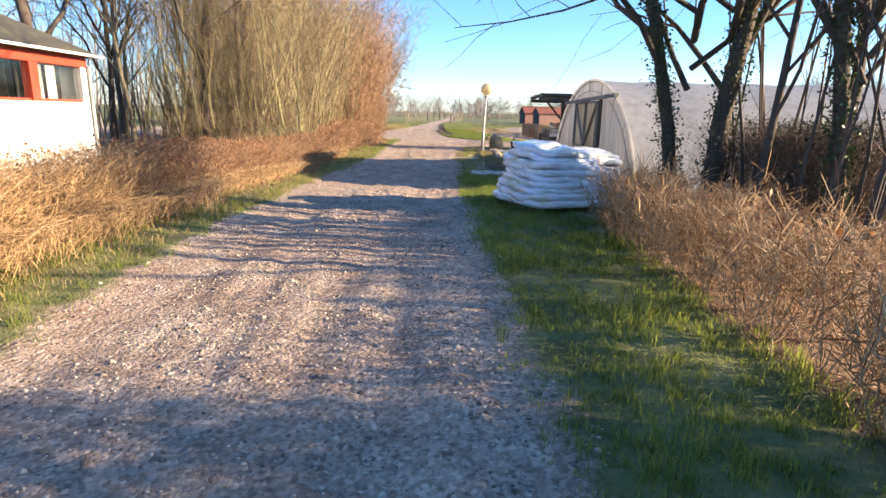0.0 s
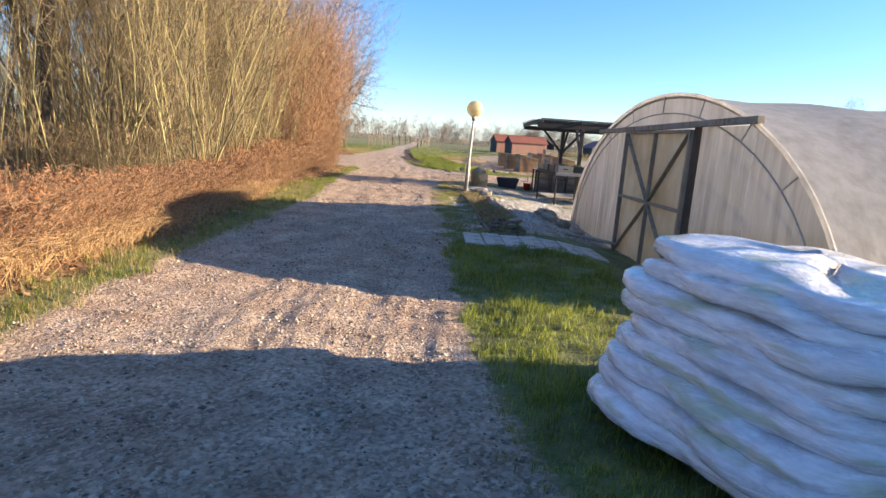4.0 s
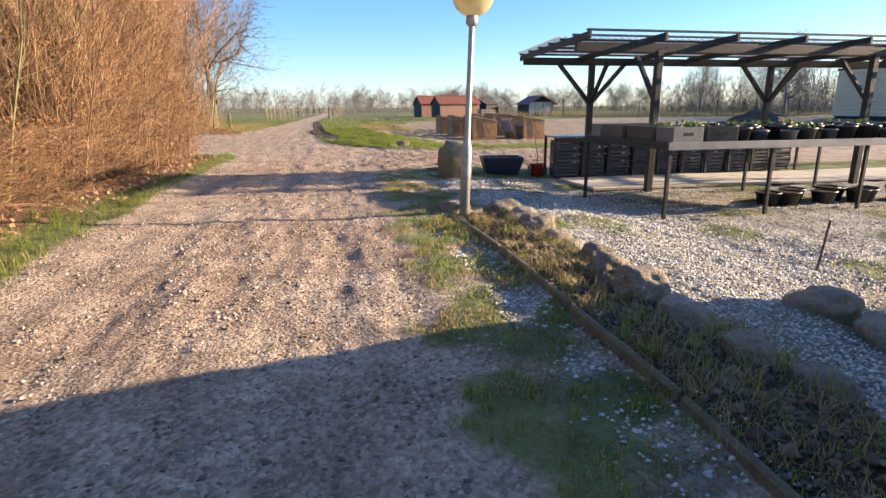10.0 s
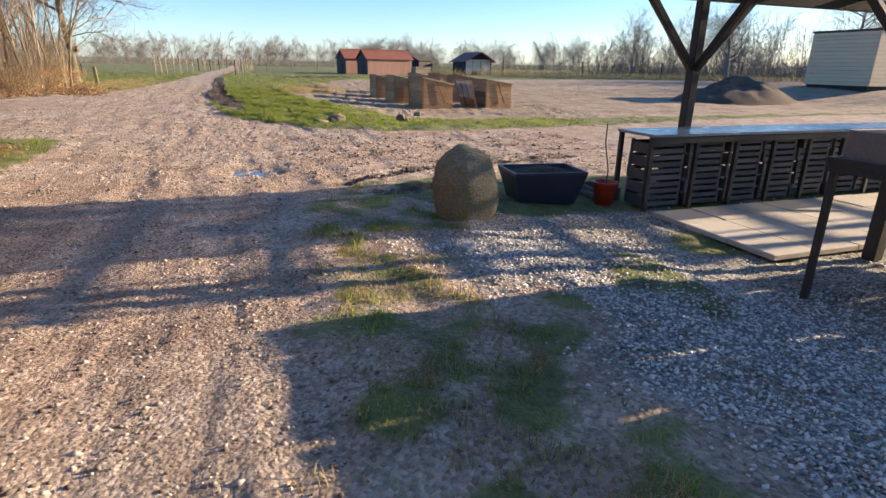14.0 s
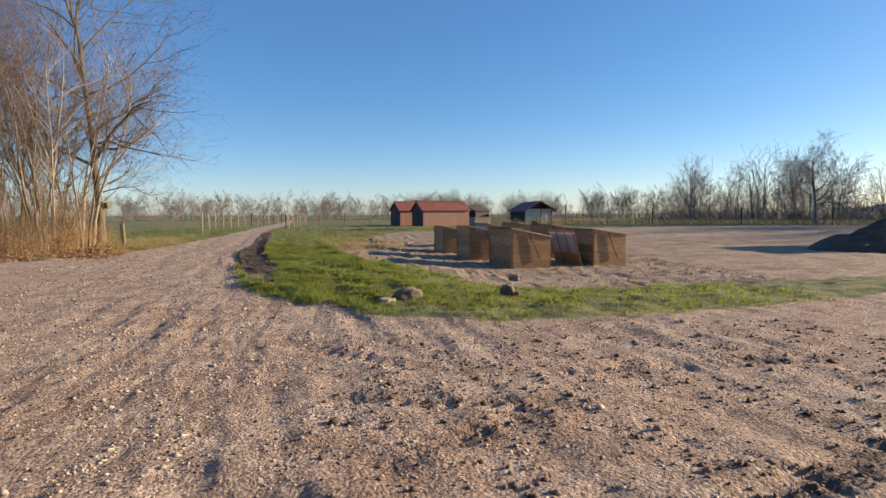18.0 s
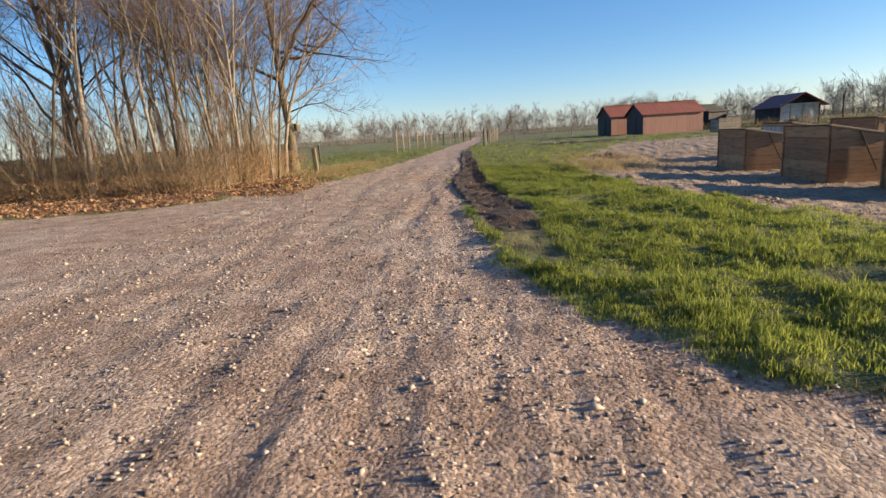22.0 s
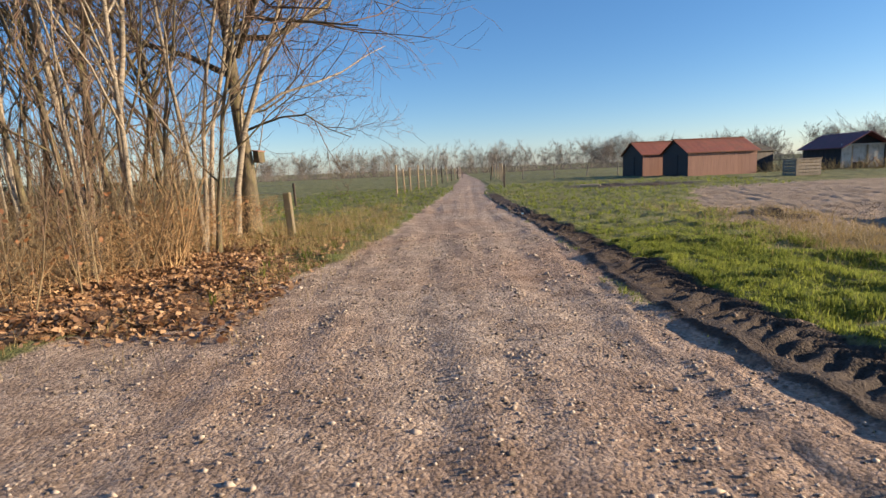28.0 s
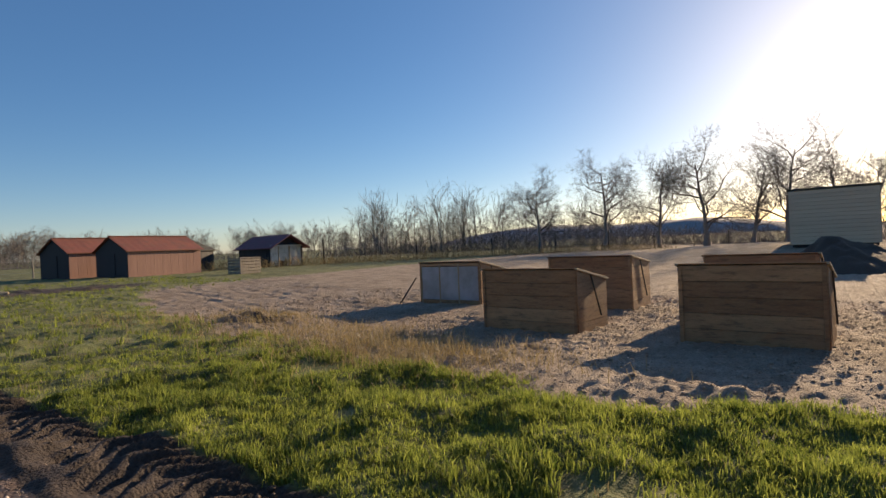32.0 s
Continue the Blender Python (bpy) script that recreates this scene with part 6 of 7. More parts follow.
# ---- pergola ----
def pergola():
    p = thing("pergola", Matrix.Translation((6.0, 28.4, -0.35)), "black stained timber pergola with clear corrugated roof", "pergola")
    zt, y0, y1 = 2.75, 0.0, 2.85                    # beam height, front and rear post rows
    xs = (0.0, 5.05, 10.1)
    for x in xs:
        for y in (y0, y1):
            part("post", block(0.13, 0.13, zt, 0.008, Matrix.Translation((x, y, 0))), M["black_wood"], p)
            for s in (-1, 1) if y == y1 else ():
                part("brace", beam((x + s * 0.03, y, zt - 0.95), (x + s * 0.85, y, zt - 0.05), 0.09, 0.09), M["black_wood"], p)
            q = 1 if y == y0 else -1
            part("brace", beam((x, y + q * 0.03, zt - 0.95), (x, y + q * 0.8, zt - 0.05), 0.08, 0.08), M["black_wood"], p)
    part("beam", beam((-1.75, y0, zt + 0.04), (12.0, y0, zt + 0.04), 0.11, 0.17), M["black_wood"], p)
    part("beam", beam((-1.75, y1, zt + 0.01), (12.0, y1, zt + 0.01), 0.11, 0.17), M["black_wood"], p)
    n = 10
    for k in range(n):
        x = -1.7 + 13.6 * k / (n - 1)
        part("rafter", beam((x, y0 - 0.5, zt + 0.2), (x, y1 + 0.35, zt + 0.1), 0.06, 0.12), M["black_wood"], p)
    for k in range(7):
        y = y0 - 0.45 + (y1 + 0.75) * k / 6
        z = zt + 0.285 - 0.095 * k / 6
        part("batten", beam((-1.75, y, z), (12.0, y, z), 0.05, 0.04), M["black_wood"], p)
    for k in range(13):
        bm = bmesh.new()
        m = 14
        a, b = [], []
        for i in range(m + 1):
            x = -1.8 + 1.07 * (k + i / m)
            z = 0.018 * math.cos(2 * math.pi * i / m * 7)
            a.append(bm.verts.new((x, y0 + 0.7, zt + 0.29 + z)))
            b.append(bm.verts.new((x, y1 + 0.4, zt + 0.222 + z)))
        for i in range(m):
            bm.faces.new((a[i], a[i + 1], b[i + 1], b[i]))
        part("roof_sheet", bm, M["roof_sheet"], p, "clear corrugated sheet" if not k else "", True)


pergola()


# ---- crate counter ----
def crate(label, m, group):
    c = thing("crate", m, label, "crate", group)
    w, d, h = 0.58, 0.38, 0.17
    for x in (-1, 1):
        for y in (-1, 1):
            part("corner_post", block(0.04, 0.04, h, 0.004, Matrix.Translation((x * (w / 2 - 0.02), y * (d / 2 - 0.02), 0))), M["crate_plastic"], c)
    for y in (-1, 1):
        for z in (0.012, 0.095):
            part("slat", block(w - 0.06, 0.015, 0.055, 0.003, Matrix.Translation((0, y * (d / 2 - 0.012), z))), M["crate_plastic"], c)
    for x in (-1, 1):
        part("end_panel", block(0.015, d - 0.06, 0.13, 0.003, Matrix.Translation((x * (w / 2 - 0.012), 0, 0.012))), M["crate_plastic"], c)
    part("floor_panel", block(w - 0.03, d - 0.03, 0.01, 0, Matrix.Translation((0, 0, 0.004))), M["crate_plastic"], c)
    return c


CZ = -0.27
first = crate("black slatted plastic crate stacked under the counter", Matrix.Translation((5.18, 30.78, CZ)), "crates under the counter")
for i in range(10):
    for j in range(5):
        if i or j:
            copy_thing(first, Matrix.Translation((5.18 + 0.66 * i, 30.78 + r.normal(0, 0.012), CZ + 0.172 * j)) @ Matrix.Rotation(r.normal(0, 0.015), 4, "Z"))
counter = thing("counter", Matrix.Translation((4.82, 30.75, CZ)), "long counter with a smooth pale top on black posts", "counter")
part("top", block(7.2, 0.72, 0.035, 0.006, Matrix.Translation((3.55, 0, 0.93))), M["bench_top"], counter, "grey weathered top")
for i in range(11):
    for y in (-0.3, 0.3):
        part("leg", block(0.055, 0.055, 0.93, 0.004, Matrix.Translation((0.03 + 0.66 * i + (0 if i else -0.05), y, 0))), M["black_wood"], counter)
part("front_rail", block(7.2, 0.04, 0.08, 0.004, Matrix.Translation((3.55, -0.33, 0.845))), M["black_wood"], counter)


# ---- plant tables with pots ----
def pot(m, rad, h, label, mat, group, plant=None):
    p = thing("plant_pot", m, label, "pot", group)
    body = lathe([(rad * 0.72, 0), (rad * 0.95, h * 0.86), (rad * 1.04, h * 0.87), (rad * 1.04, h), (rad * 0.97, h), (rad * 0.93, h * 0.88)], 18)
    part("body", body, mat, p, "", True)
    part("soil", lathe([(0.001, h * 0.86), (rad * 0.9, h * 0.88), (rad * 0.5, h * 0.92), (0.002, h * 0.93)], 14), M["soil"], p)
    if plant:
        s = np.random.default_rng(plant)
        at_ = s.normal(size=(26, 3)) * np.array([rad * 0.55, rad * 0.55, 0.03]) + np.array([0, 0, h + 0.04])
        v, f = leaf_quads(s, at_, 0.05)
        link_mesh("leaves", v, [f], M["green_leaf"], p, "small green leaves")
    return p


def plant_table(x0, y0, x1, y1, w, legs, seed, tag):
    """A long narrow bench with steel edge, on thin dark legs."""
    a, b = Vector((x0, y0, 0)), Vector((x1, y1, 0))
    L = (b - a).length
    root = thing("plant_table", Matrix.Translation((x0, y0, -0.33)) @ Matrix.Rotation(math.atan2(y1 - y0, x1 - x0), 4, "Z"), "long nursery bench with slatted top and steel rim", "table", "nursery benches")
    for k in range(12):
        part("slat", block(L, w / 12 - 0.03, 0.02, 0.003, Matrix.Translation((L / 2, w * (k + 0.5) / 12, 1.1))), M["black_wood"], root)
    for y in (0, w):
        part("rim", block(L, 0.03, 0.11, 0.004, Matrix.Translation((L / 2, y, 1.06))), M["steel"] if y == 0 else M["black_wood"], root, "pale steel rim" if y == 0 else "")
    for x in (0.015, L - 0.015):
        part("rim", block(0.03, w - 0.034, 0.11, 0.004, Matrix.Translation((x, w / 2, 1.06))), M["black_wood"], root)
    for i in range(legs):
        for y in (0.04, w - 0.04):
            part("leg", block(0.05, 0.05, 1.08, 0.004, Matrix.Translation((0.05 + (L - 0.1) * i / (legs - 1), y, 0))), M["black_wood"], root)
    s = np.random.default_rng(seed)
    protos = [pot(root.matrix_world @ Matrix.Translation((0.5 + 0.35 * k, w * 0.5, 1.12)), q[0], q[1], q[2], q[3], tag, q[4]) for k, q in enumerate(((0.15, 0.24, "black plastic plant pot with soil on the bench", M["pot_black"], None), (0.17, 0.22, "black plastic plant pot with a small green plant", M["pot_black"], seed), (0.12, 0.19, "dark grey plastic pot on the bench", M["grey_plastic"], None)))]
    x = 0.72
    while x < L - 0.2:
        for y in np.arange(0.22, w - 0.1, 0.36):
            if s.uniform() < 0.92 and (x > 1.35 or (x > 0.7 and 0.5 < y < w - 0.55)):
                copy_thing(protos[int(s.choice(3, p=(0.5, 0.1, 0.4)))], root.matrix_world @ Matrix.Translation((x + s.normal(0, 0.05), y + s.uniform(-0.14, 0.14), 1.12)) @ Matrix.Rotation(s.uniform(0, 6), 4, "Z"))
        x += 0.34
    return root


bench = plant_table(4.35, 25.32, 9.7, 25.45, 2.55, 4, 1, "pots on the nursery bench")
box_g = "plastic boxes on the bench"
for k, (x, y) in enumerate(((4.65, 27.64), (5.2, 27.6), (4.66, 25.55), (5.25, 25.58), (4.64, 25.97), (4.66, 26.4), (4.63, 26.82), (4.66, 27.23))):
    c = thing("plastic_box", Matrix.Translation((x, y, 0.795)) @ Matrix.Rotation(0.05 * (k % 3) - 0.05, 4, "Z"), "black plastic box with a hand slot on the bench" if k not in (0, 2) else "grey plastic box with a hand slot on the bench", "box", box_g)
    bm = bmesh.new()
    for a, bq, sx, sy in ((0, -0.19, 0.5, 0.02), (0, 0.19, 0.5, 0.02), (-0.25, 0, 0.02, 0.38), (0.25, 0, 0.02, 0.38)):
        block(sx, sy, 0.25, 0.005, Matrix.Translation((a, bq, 0)), bm)
    block(0.5, 0.38, 0.012, 0, None, bm)
    part("body", bm, M["pot_black"] if k not in (0, 2) else M["grey_plastic"], c)
    # thin near-black plate in place of the shade in the slot
    part("hand_slot", block(0.16, 0.006, 0.045, 0.002, Matrix.Translation((0, -0.2, 0.13))), M["inside_shade"], c, "hand slot set as a shade-dark plate")
pg = "black pots under the bench"
p0 = pot(Matrix.Translation((6.9, 26.2, hz(6.9, 26.2))), 0.2, 0.24, "large black plastic pot on the ground under the bench", M["pot_black"], pg)
for k in range(9):
    x, y = 7.25 + 0.36 * (k % 5) + (1.2 if k > 4 else 0), 26.15 + 0.3 * (k % 2)
    copy_thing(p0, Matrix.Translation((x, y, hz(x, y) - 0.01)))

# tub, bucket, small crate
tub = thing("tub", Matrix.Translation((3.72, 31.2, hz(3.7, 31.2))) @ Matrix.Rotation(-0.12, 4, "Z") @ Matrix.Scale(0.85, 4), "dark blue rectangular plastic tub filled with soil", "tub")
bm = bmesh.new()
lo = [bm.verts.new((x * 0.44, y * 0.3, 0)) for x, y in ((-1, -1), (1, -1), (1, 1), (-1, 1))]
hi = [bm.verts.new((x * 0.54, y * 0.38, 0.5)) for x, y in ((-1, -1), (1, -1), (1, 1), (-1, 1))]
rim = [bm.verts.new((x * 0.575, y * 0.41, 0.5)) for x, y in ((-1, -1), (1, -1), (1, 1), (-1, 1))]
rim2 = [bm.verts.new((x * 0.575, y * 0.41, 0.46)) for x, y in ((-1, -1), (1, -1), (1, 1), (-1, 1))]
inn = [bm.verts.new((x * 0.52, y * 0.36, 0.42)) for x, y in ((-1, -1), (1, -1), (1, 1), (-1, 1))]
bm.faces.new(lo[::-1])
for a, b in ((lo, rim2), (rim2, rim), (rim, hi), (hi, inn)):
    for k in range(4):
        bm.faces.new((a[k], a[(k + 1) % 4], b[(k + 1) % 4], b[k]))
part("shell", bm, M["blue_plastic"], tub)
g = bmesh.new()
bmesh.ops.create_grid(g, x_segments=24, y_segments=16, size=0.5)
for v_ in g.verts:
    v_.co = Vector((v_.co.x * 1.03, v_.co.y * 0.71, 0.42 + 0.1 * (1 - (2 * v_.co.x) ** 2) * (1 - (2 * v_.co.y) ** 2) + 0.03 * noise.noise(v_.co * 9)))
part("soil", g, M["soil"], tub, "heaped dark soil", True)
bk = thing("bucket", Matrix.Translation((4.55, 30.95, hz(4.55, 30.95))), "red plastic bucket with a bare stem in it", "bucket")
part("shell", lathe([(0.12, 0), (0.155, 0.26), (0.168, 0.27), (0.168, 0.3), (0.15, 0.3), (0.13, 0.22)], 22), M["red_plastic"], bk, "", True)
part("handle", rod([(0.16 * math.cos(a), 0.16 * math.sin(a) * 0.3, 0.28 - 0.1 * math.sin(a)) for a in np.linspace(0, math.pi, 10)], 0.005), M["steel"], bk)
part("stem", rod([(0, 0, 0.1), (0.02, 0, 0.45), (-0.05, 0.02, 0.8), (-0.03, 0.05, 1.05)], 0.008), M["twig"], bk, "bare brown stem")
copy_thing(first, Matrix.Translation((4.7, 31.3, CZ + 0.02)) @ Matrix.Rotation(1.4, 4, "Z"))


# ---- wooden pens ----
def pen(label, corner, along, w, d, h, low, boards=5, glazed=False):
    """A box of wide boards with a sloping lid: its corner, the tall side along y, the low side at x = w."""
    root = thing("pen_box", Matrix.Translation((corner[0], corner[1], hz(*corner) - 0.05)) @ Matrix.Rotation(along, 4, "Z"), label, "wooden box", "wooden pen boxes")
    bh = h / boards

    def slope(x):
        return h + (low - h) * x / w

    def end_board(y, k):
        bm = bmesh.new()
        vs = []
        for yy in (y - 0.014, y + 0.014):
            for x in (0.0, w):
                top = min((k + 1) * bh - 0.006, slope(x))
                vs.append([bm.verts.new((x, yy, min(k * bh, top - 0.004))), bm.verts.new((x, yy, top))])
        (a0, a1), (b0, b1), (c0, c1), (d0, d1) = vs
        for q in ((a0, b0, b1, a1), (d0, c0, c1, d1), (c0, a0, a1, c1), (b0, d0, d1, b1), (a1, b1, d1, c1), (c0, d0, b0, a0)):
            bm.faces.new(q)
        part("board", bm, M["box_wood"], root)

    for k in range(boards):
        for y in (0.0, d):
            end_board(y, k)
        if not glazed:
            part("board", block(0.03, d - 0.04, bh - 0.006, 0.004, Matrix.Translation((0.0, d / 2, k * bh))), M["box_wood"], root)
        if k * bh < low - 0.03:
            part("board", block(0.03, d - 0.04, min(bh - 0.006, low - k * bh), 0.004, Matrix.Translation((w, d / 2, k * bh))), M["box_wood"], root)
    for x in (0.05, w - 0.05):
        for y in (0.05, d - 0.05):
            part("corner_post", block(0.06, 0.06, slope(x) - 0.02, 0.004, Matrix.Translation((x, y, 0))), M["box_wood"], root)
    for y in (-0.02, d + 0.02):
        part("rim", beam((-0.05, y, h + 0.02), (w + 0.06, y, low + 0.005), 0.05, 0.04, 0.004), M["pale_wood"], root, "pale lid edge")
    tilt = math.atan2(h - low, w)
    part("lid", block(math.hypot(w, h - low) + 0.08, d + 0.02, 0.018, 0.003, Matrix.Translation((w / 2, d / 2, (h + low) / 2 + 0.01)) @ Matrix.Rotation(tilt, 4, "Y")), M["box_wood"], root, "sloping wooden lid")
    part("prop", beam((w * 0.42, -0.035, slope(w * 0.42) - 0.02), (w * 0.72, -0.05, 0.3), 0.028, 0.02, 0.003), M["bark_dark"], root, "dark lid prop")
    for x in (-0.03,):
        for y in (0.03, d - 0.03):
            part("batten", block(0.02, 0.06, h - 0.03, 0.003, Matrix.Translation((x, y, 0.01))), M["box_wood"], root)
    if glazed:
        n = 3
        for k in range(n):
            y0, y1 = 0.06 + (d - 0.12) * k / n, 0.06 + (d - 0.12) * (k + 1) / n
            part("pane", block(0.012, y1 - y0 - 0.04, h - 0.28, 0.002, Matrix.Translation((-0.012, (y0 + y1) / 2, 0.16))), M["panel_sheet"], root, "pale translucent sheet")
            part("bar", block(0.04, 0.045, h - 0.06, 0.003, Matrix.Translation((-0.014, y1, 0.02))), M["pale_wood"], root)
        for z, hh in ((0.0, 0.15), (h - 0.1, 0.08)):
            part("rail", block(0.035, d - 0.1, hh, 0.003, Matrix.Translation((-0.012, d / 2, z))), M["box_wood"], root)
    return root


pen("large wooden pen box of brown boards on the sand", (7.35, 47.95), 0.0, 1.32, 2.15, 1.32, 1.04)
pen("wooden pen box of brown boards with a lid prop", (6.97, 51.2), -0.04, 1.34, 2.05, 1.3, 1.02)
pen("wooden pen box of brown boards, end of the row", (6.95, 55.02), -0.05, 1.34, 2.1, 1.26, 1.0)
pen("wooden pen box of brown boards with an open front", (10.3, 48.0), 0.0, 1.2, 2.1, 1.28, 1.1)
pen("wooden pen box of brown boards in the back row", (10.45, 51.4), 0.0, 1.4, 2.1, 1.34, 1.14)
pen("wooden pen box of brown boards, sunlit end", (10.6, 55.14), 0.0, 1.45, 2.15, 1.34, 1.14)
pen("low pen box with a glazed front on the sand", (10.61, 59.45), 0.0, 1.3, 2.2, 1.27, 1.02, glazed=True)
fr_ = thing("glazed_frame", Matrix.Translation((9.9, 48.1, hz(9.9, 48.1) - 0.02)) @ Matrix.Rotation(radians(91), 4, "Z") @ Matrix.Rotation(radians(-16), 4, "X"), "wooden frame with pale panes leaning against a box", "window frame")
for x in (0, 0.6, 1.2, 1.8):
    part("bar", block(0.07, 0.05, 1.25, 0.004, Matrix.Translation((x, 0, 0))), M["box_wood"], fr_)
for z in (0, 0.42, 1.2):
    part("bar", block(1.86, 0.045, 0.06, 0.004, Matrix.Translation((0.9, 0, z))), M["box_wood"], fr_)
for x in (0.3, 0.9, 1.5):
    part("pane", block(0.52, 0.012, 0.76, 0, Matrix.Translation((x, 0, 0.45))), M["panel_sheet"], fr_)
    part("board", block(0.52, 0.016, 0.36, 0.002, Matrix.Translation((x, 0, 0.06))), M["box_wood"], fr_)


# ---- sheds ----
def shed(label, x, y, turn, length, width, wall, rise, roofm, side, gable, group="sheds beyond the field"):
    """A gabled shed: ridge along its local x, gable at x = 0."""
    s = thing("shed", Matrix.Translation((x, y, float(land(np.array(x), np.array(y))))) @ Matrix.Rotation(turn, 4, "Z"), label, "shed", group)
    for yy in (0, width):
        n = max(4, int(length / 0.28))
        for k in range(n):
            part("board", block(length / n - 0.002, 0.03, wall, 0.002, Matrix.Translation((length * (k + 0.5) / n, yy + (0.003 if k % 2 else 0), 0))), side, s)
    for xx in (0, length):
        bm = bmesh.new()
        pts = [(0, 0), (width, 0), (width, wall), (width / 2, wall + rise), (0, wall)]
        a = [bm.verts.new((xx - 0.02, p, q)) for p, q in pts]
        b = [bm.verts.new((xx + 0.02, p, q)) for p, q in pts]
        bm.faces.new(a), bm.faces.new(b[::-1])
        for k in range(5):
            bm.faces.new((a[k], b[k], b[(k + 1) % 5], a[(k + 1) % 5]))
        part("gable_wall", bm, gable, s)
    ov = 0.18
    for sgn in (0, 1):
        bm = bmesh.new()
        n = 24
        a, b, c, d = [], [], [], []
        y0, y1 = (-ov, width / 2) if not sgn else (width + ov, width / 2)
        z0, z1 = wall - ov * rise / (width / 2), wall + rise
        for k in range(n + 1):
            xx = -ov + (length + 2 * ov) * k / n
            w_ = 0.007 * (k % 2)
            a.append(bm.verts.new((xx, y0, z0 + 0.03 + w_))), b.append(bm.verts.new((xx, y1, z1 + 0.03 + w_)))
            c.append(bm.verts.new((xx, y0, z0 - 0.02))), d.append(bm.verts.new((xx, y1, z1 - 0.02)))
        for p, q in ((a, b), (d, c), (c, a)):
            for k in range(n):
                bm.faces.new((p[k], p[k + 1], q[k + 1], q[k]))
        part("roof", bm, roofm, s, "red sheet roof" if not sgn else "")
    part("ridge_cap", block(length + 2 * ov, 0.2, 0.05, 0.01, Matrix.Translation((length / 2, width / 2, wall + rise + 0.02))), roofm, s)
    part("door", block(0.03, 0.8, wall * 0.85, 0.005, Matrix.Translation((-0.04, width * 0.5, 0.05))), gable, s)
    return s


# red sheds' near-black gables: shade of the sunless end put into the colour
shed("dark gabled shed with red-brown side and red roof", 13.3, 87.3, 0.14, 5.3, 3.4, 1.75, 0.9, M["red_roof"], M["red_wood"], M["dark_wood"])
shed("dark gabled shed with a red roof, partly hidden", 11.75, 92.1, 0.14, 5.35, 3.5, 1.8, 0.95, M["red_roof"], M["red_wood"], M["dark_wood"])
shed("small dark shed with a grey felt roof behind", 20.7, 92.3, 0.45, 2.2, 3.0, 1.7, 0.6, M["dark_felt"], M["dark_wood"], M["dark_wood"])


def open_shed():
    """Ridge along local y: dark boarded long side, and an open pale gable front on posts."""
    s = thing("open_shed", Matrix.Translation((26.0, 90.2, 0.3)) @ Matrix.Rotation(0.0, 4, "Z"), "open-fronted shed with plum roof and pale walls", "shed", "sheds beyond the field")
    W, L, hw, rise = 3.4, 4.5, 1.75, 0.95
    n = 14
    for k in range(n):
        part("board", block(0.03, L / n - 0.006, hw, 0.003, Matrix.Translation((0.008 * (k % 2), L * (k + 0.5) / n, 0))), M["dark_wood"], s)
    part("rear_wall", block(W, 0.08, hw, 0.01, Matrix.Translation((W / 2, L, 0))), M["dark_wood"], s)
    part("side_wall", block(0.08, L - 0.1, hw, 0.01, Matrix.Translation((W, L / 2, 0))), M["cream_wall"], s)
    part("inner_wall", block(W - 0.1, 0.06, hw, 0.01, Matrix.Translation((W / 2, 0.12, 0))), M["cream_wall"], s, "pale recessed wall")
    part("front_wall", block(0.75, 0.06, hw, 0.01, Matrix.Translation((0.42, 0.0, 0))), M["cream_wall"], s)
    for x in (0.84, 2.0, 3.32):
        part("post", block(0.1, 0.1, hw, 0.006, Matrix.Translation((x, -0.02, 0))), M["pale_wood"] if x < 3 else M["dark_wood"], s)
    part("head_beam", block(W, 0.1, 0.12, 0.006, Matrix.Translation((W / 2, -0.02, hw))), M["cream_wall"], s)
    for side in (0, 1):
        bm = bmesh.new()
        x0, z0 = (-0.35, hw - 0.2) if not side else (W + 0.35, hw - 0.2)
        vs = [bm.verts.new(q) for q in ((x0, -0.7, z0), (x0, L + 0.3, z0), (W / 2, L + 0.3, hw + rise), (W / 2, -0.7, hw + rise))]
        ws = [bm.verts.new(v.co + Vector((0, 0, 0.07))) for v in vs]
        bm.faces.new(vs), bm.faces.new(ws[::-1])
        for k in range(4):
            bm.faces.new((vs[k], ws[k], ws[(k + 1) % 4], vs[(k + 1) % 4]))
        part("roof", bm, M["plum_roof"], s, "plum red roof")
    bm = bmesh.new()
    vs = [bm.verts.new(q) for q in ((0, 0.1, hw), (W, 0.1, hw), (W / 2, 0.1, hw + rise - 0.02))]
    ws = [bm.verts.new(v.co + Vector((0, 0.05, 0))) for v in vs]
    bm.faces.new(vs), bm.faces.new(ws[::-1])
    for k in range(3):
        bm.faces.new((vs[k], ws[k], ws[(k + 1) % 3], vs[(k + 1) % 3]))
    part("gable_board", bm, M["dark_wood"], s)
    part("trestle", beam((1.3, -0.7, 0.1), (2.1, -0.8, 0.85), 0.06, 0.06), M["red_wood"], s, "leaning red timber")
    part("trestle", beam((2.6, -0.7, 0.05), (1.9, -0.8, 0.8), 0.06, 0.06), M["red_wood"], s)
    part("dark_box", block(0.5, 0.4, 0.5, 0.02, Matrix.Translation((0.95, -0.5, 0))), M["dark_wood"], s, "dark box by the wall")


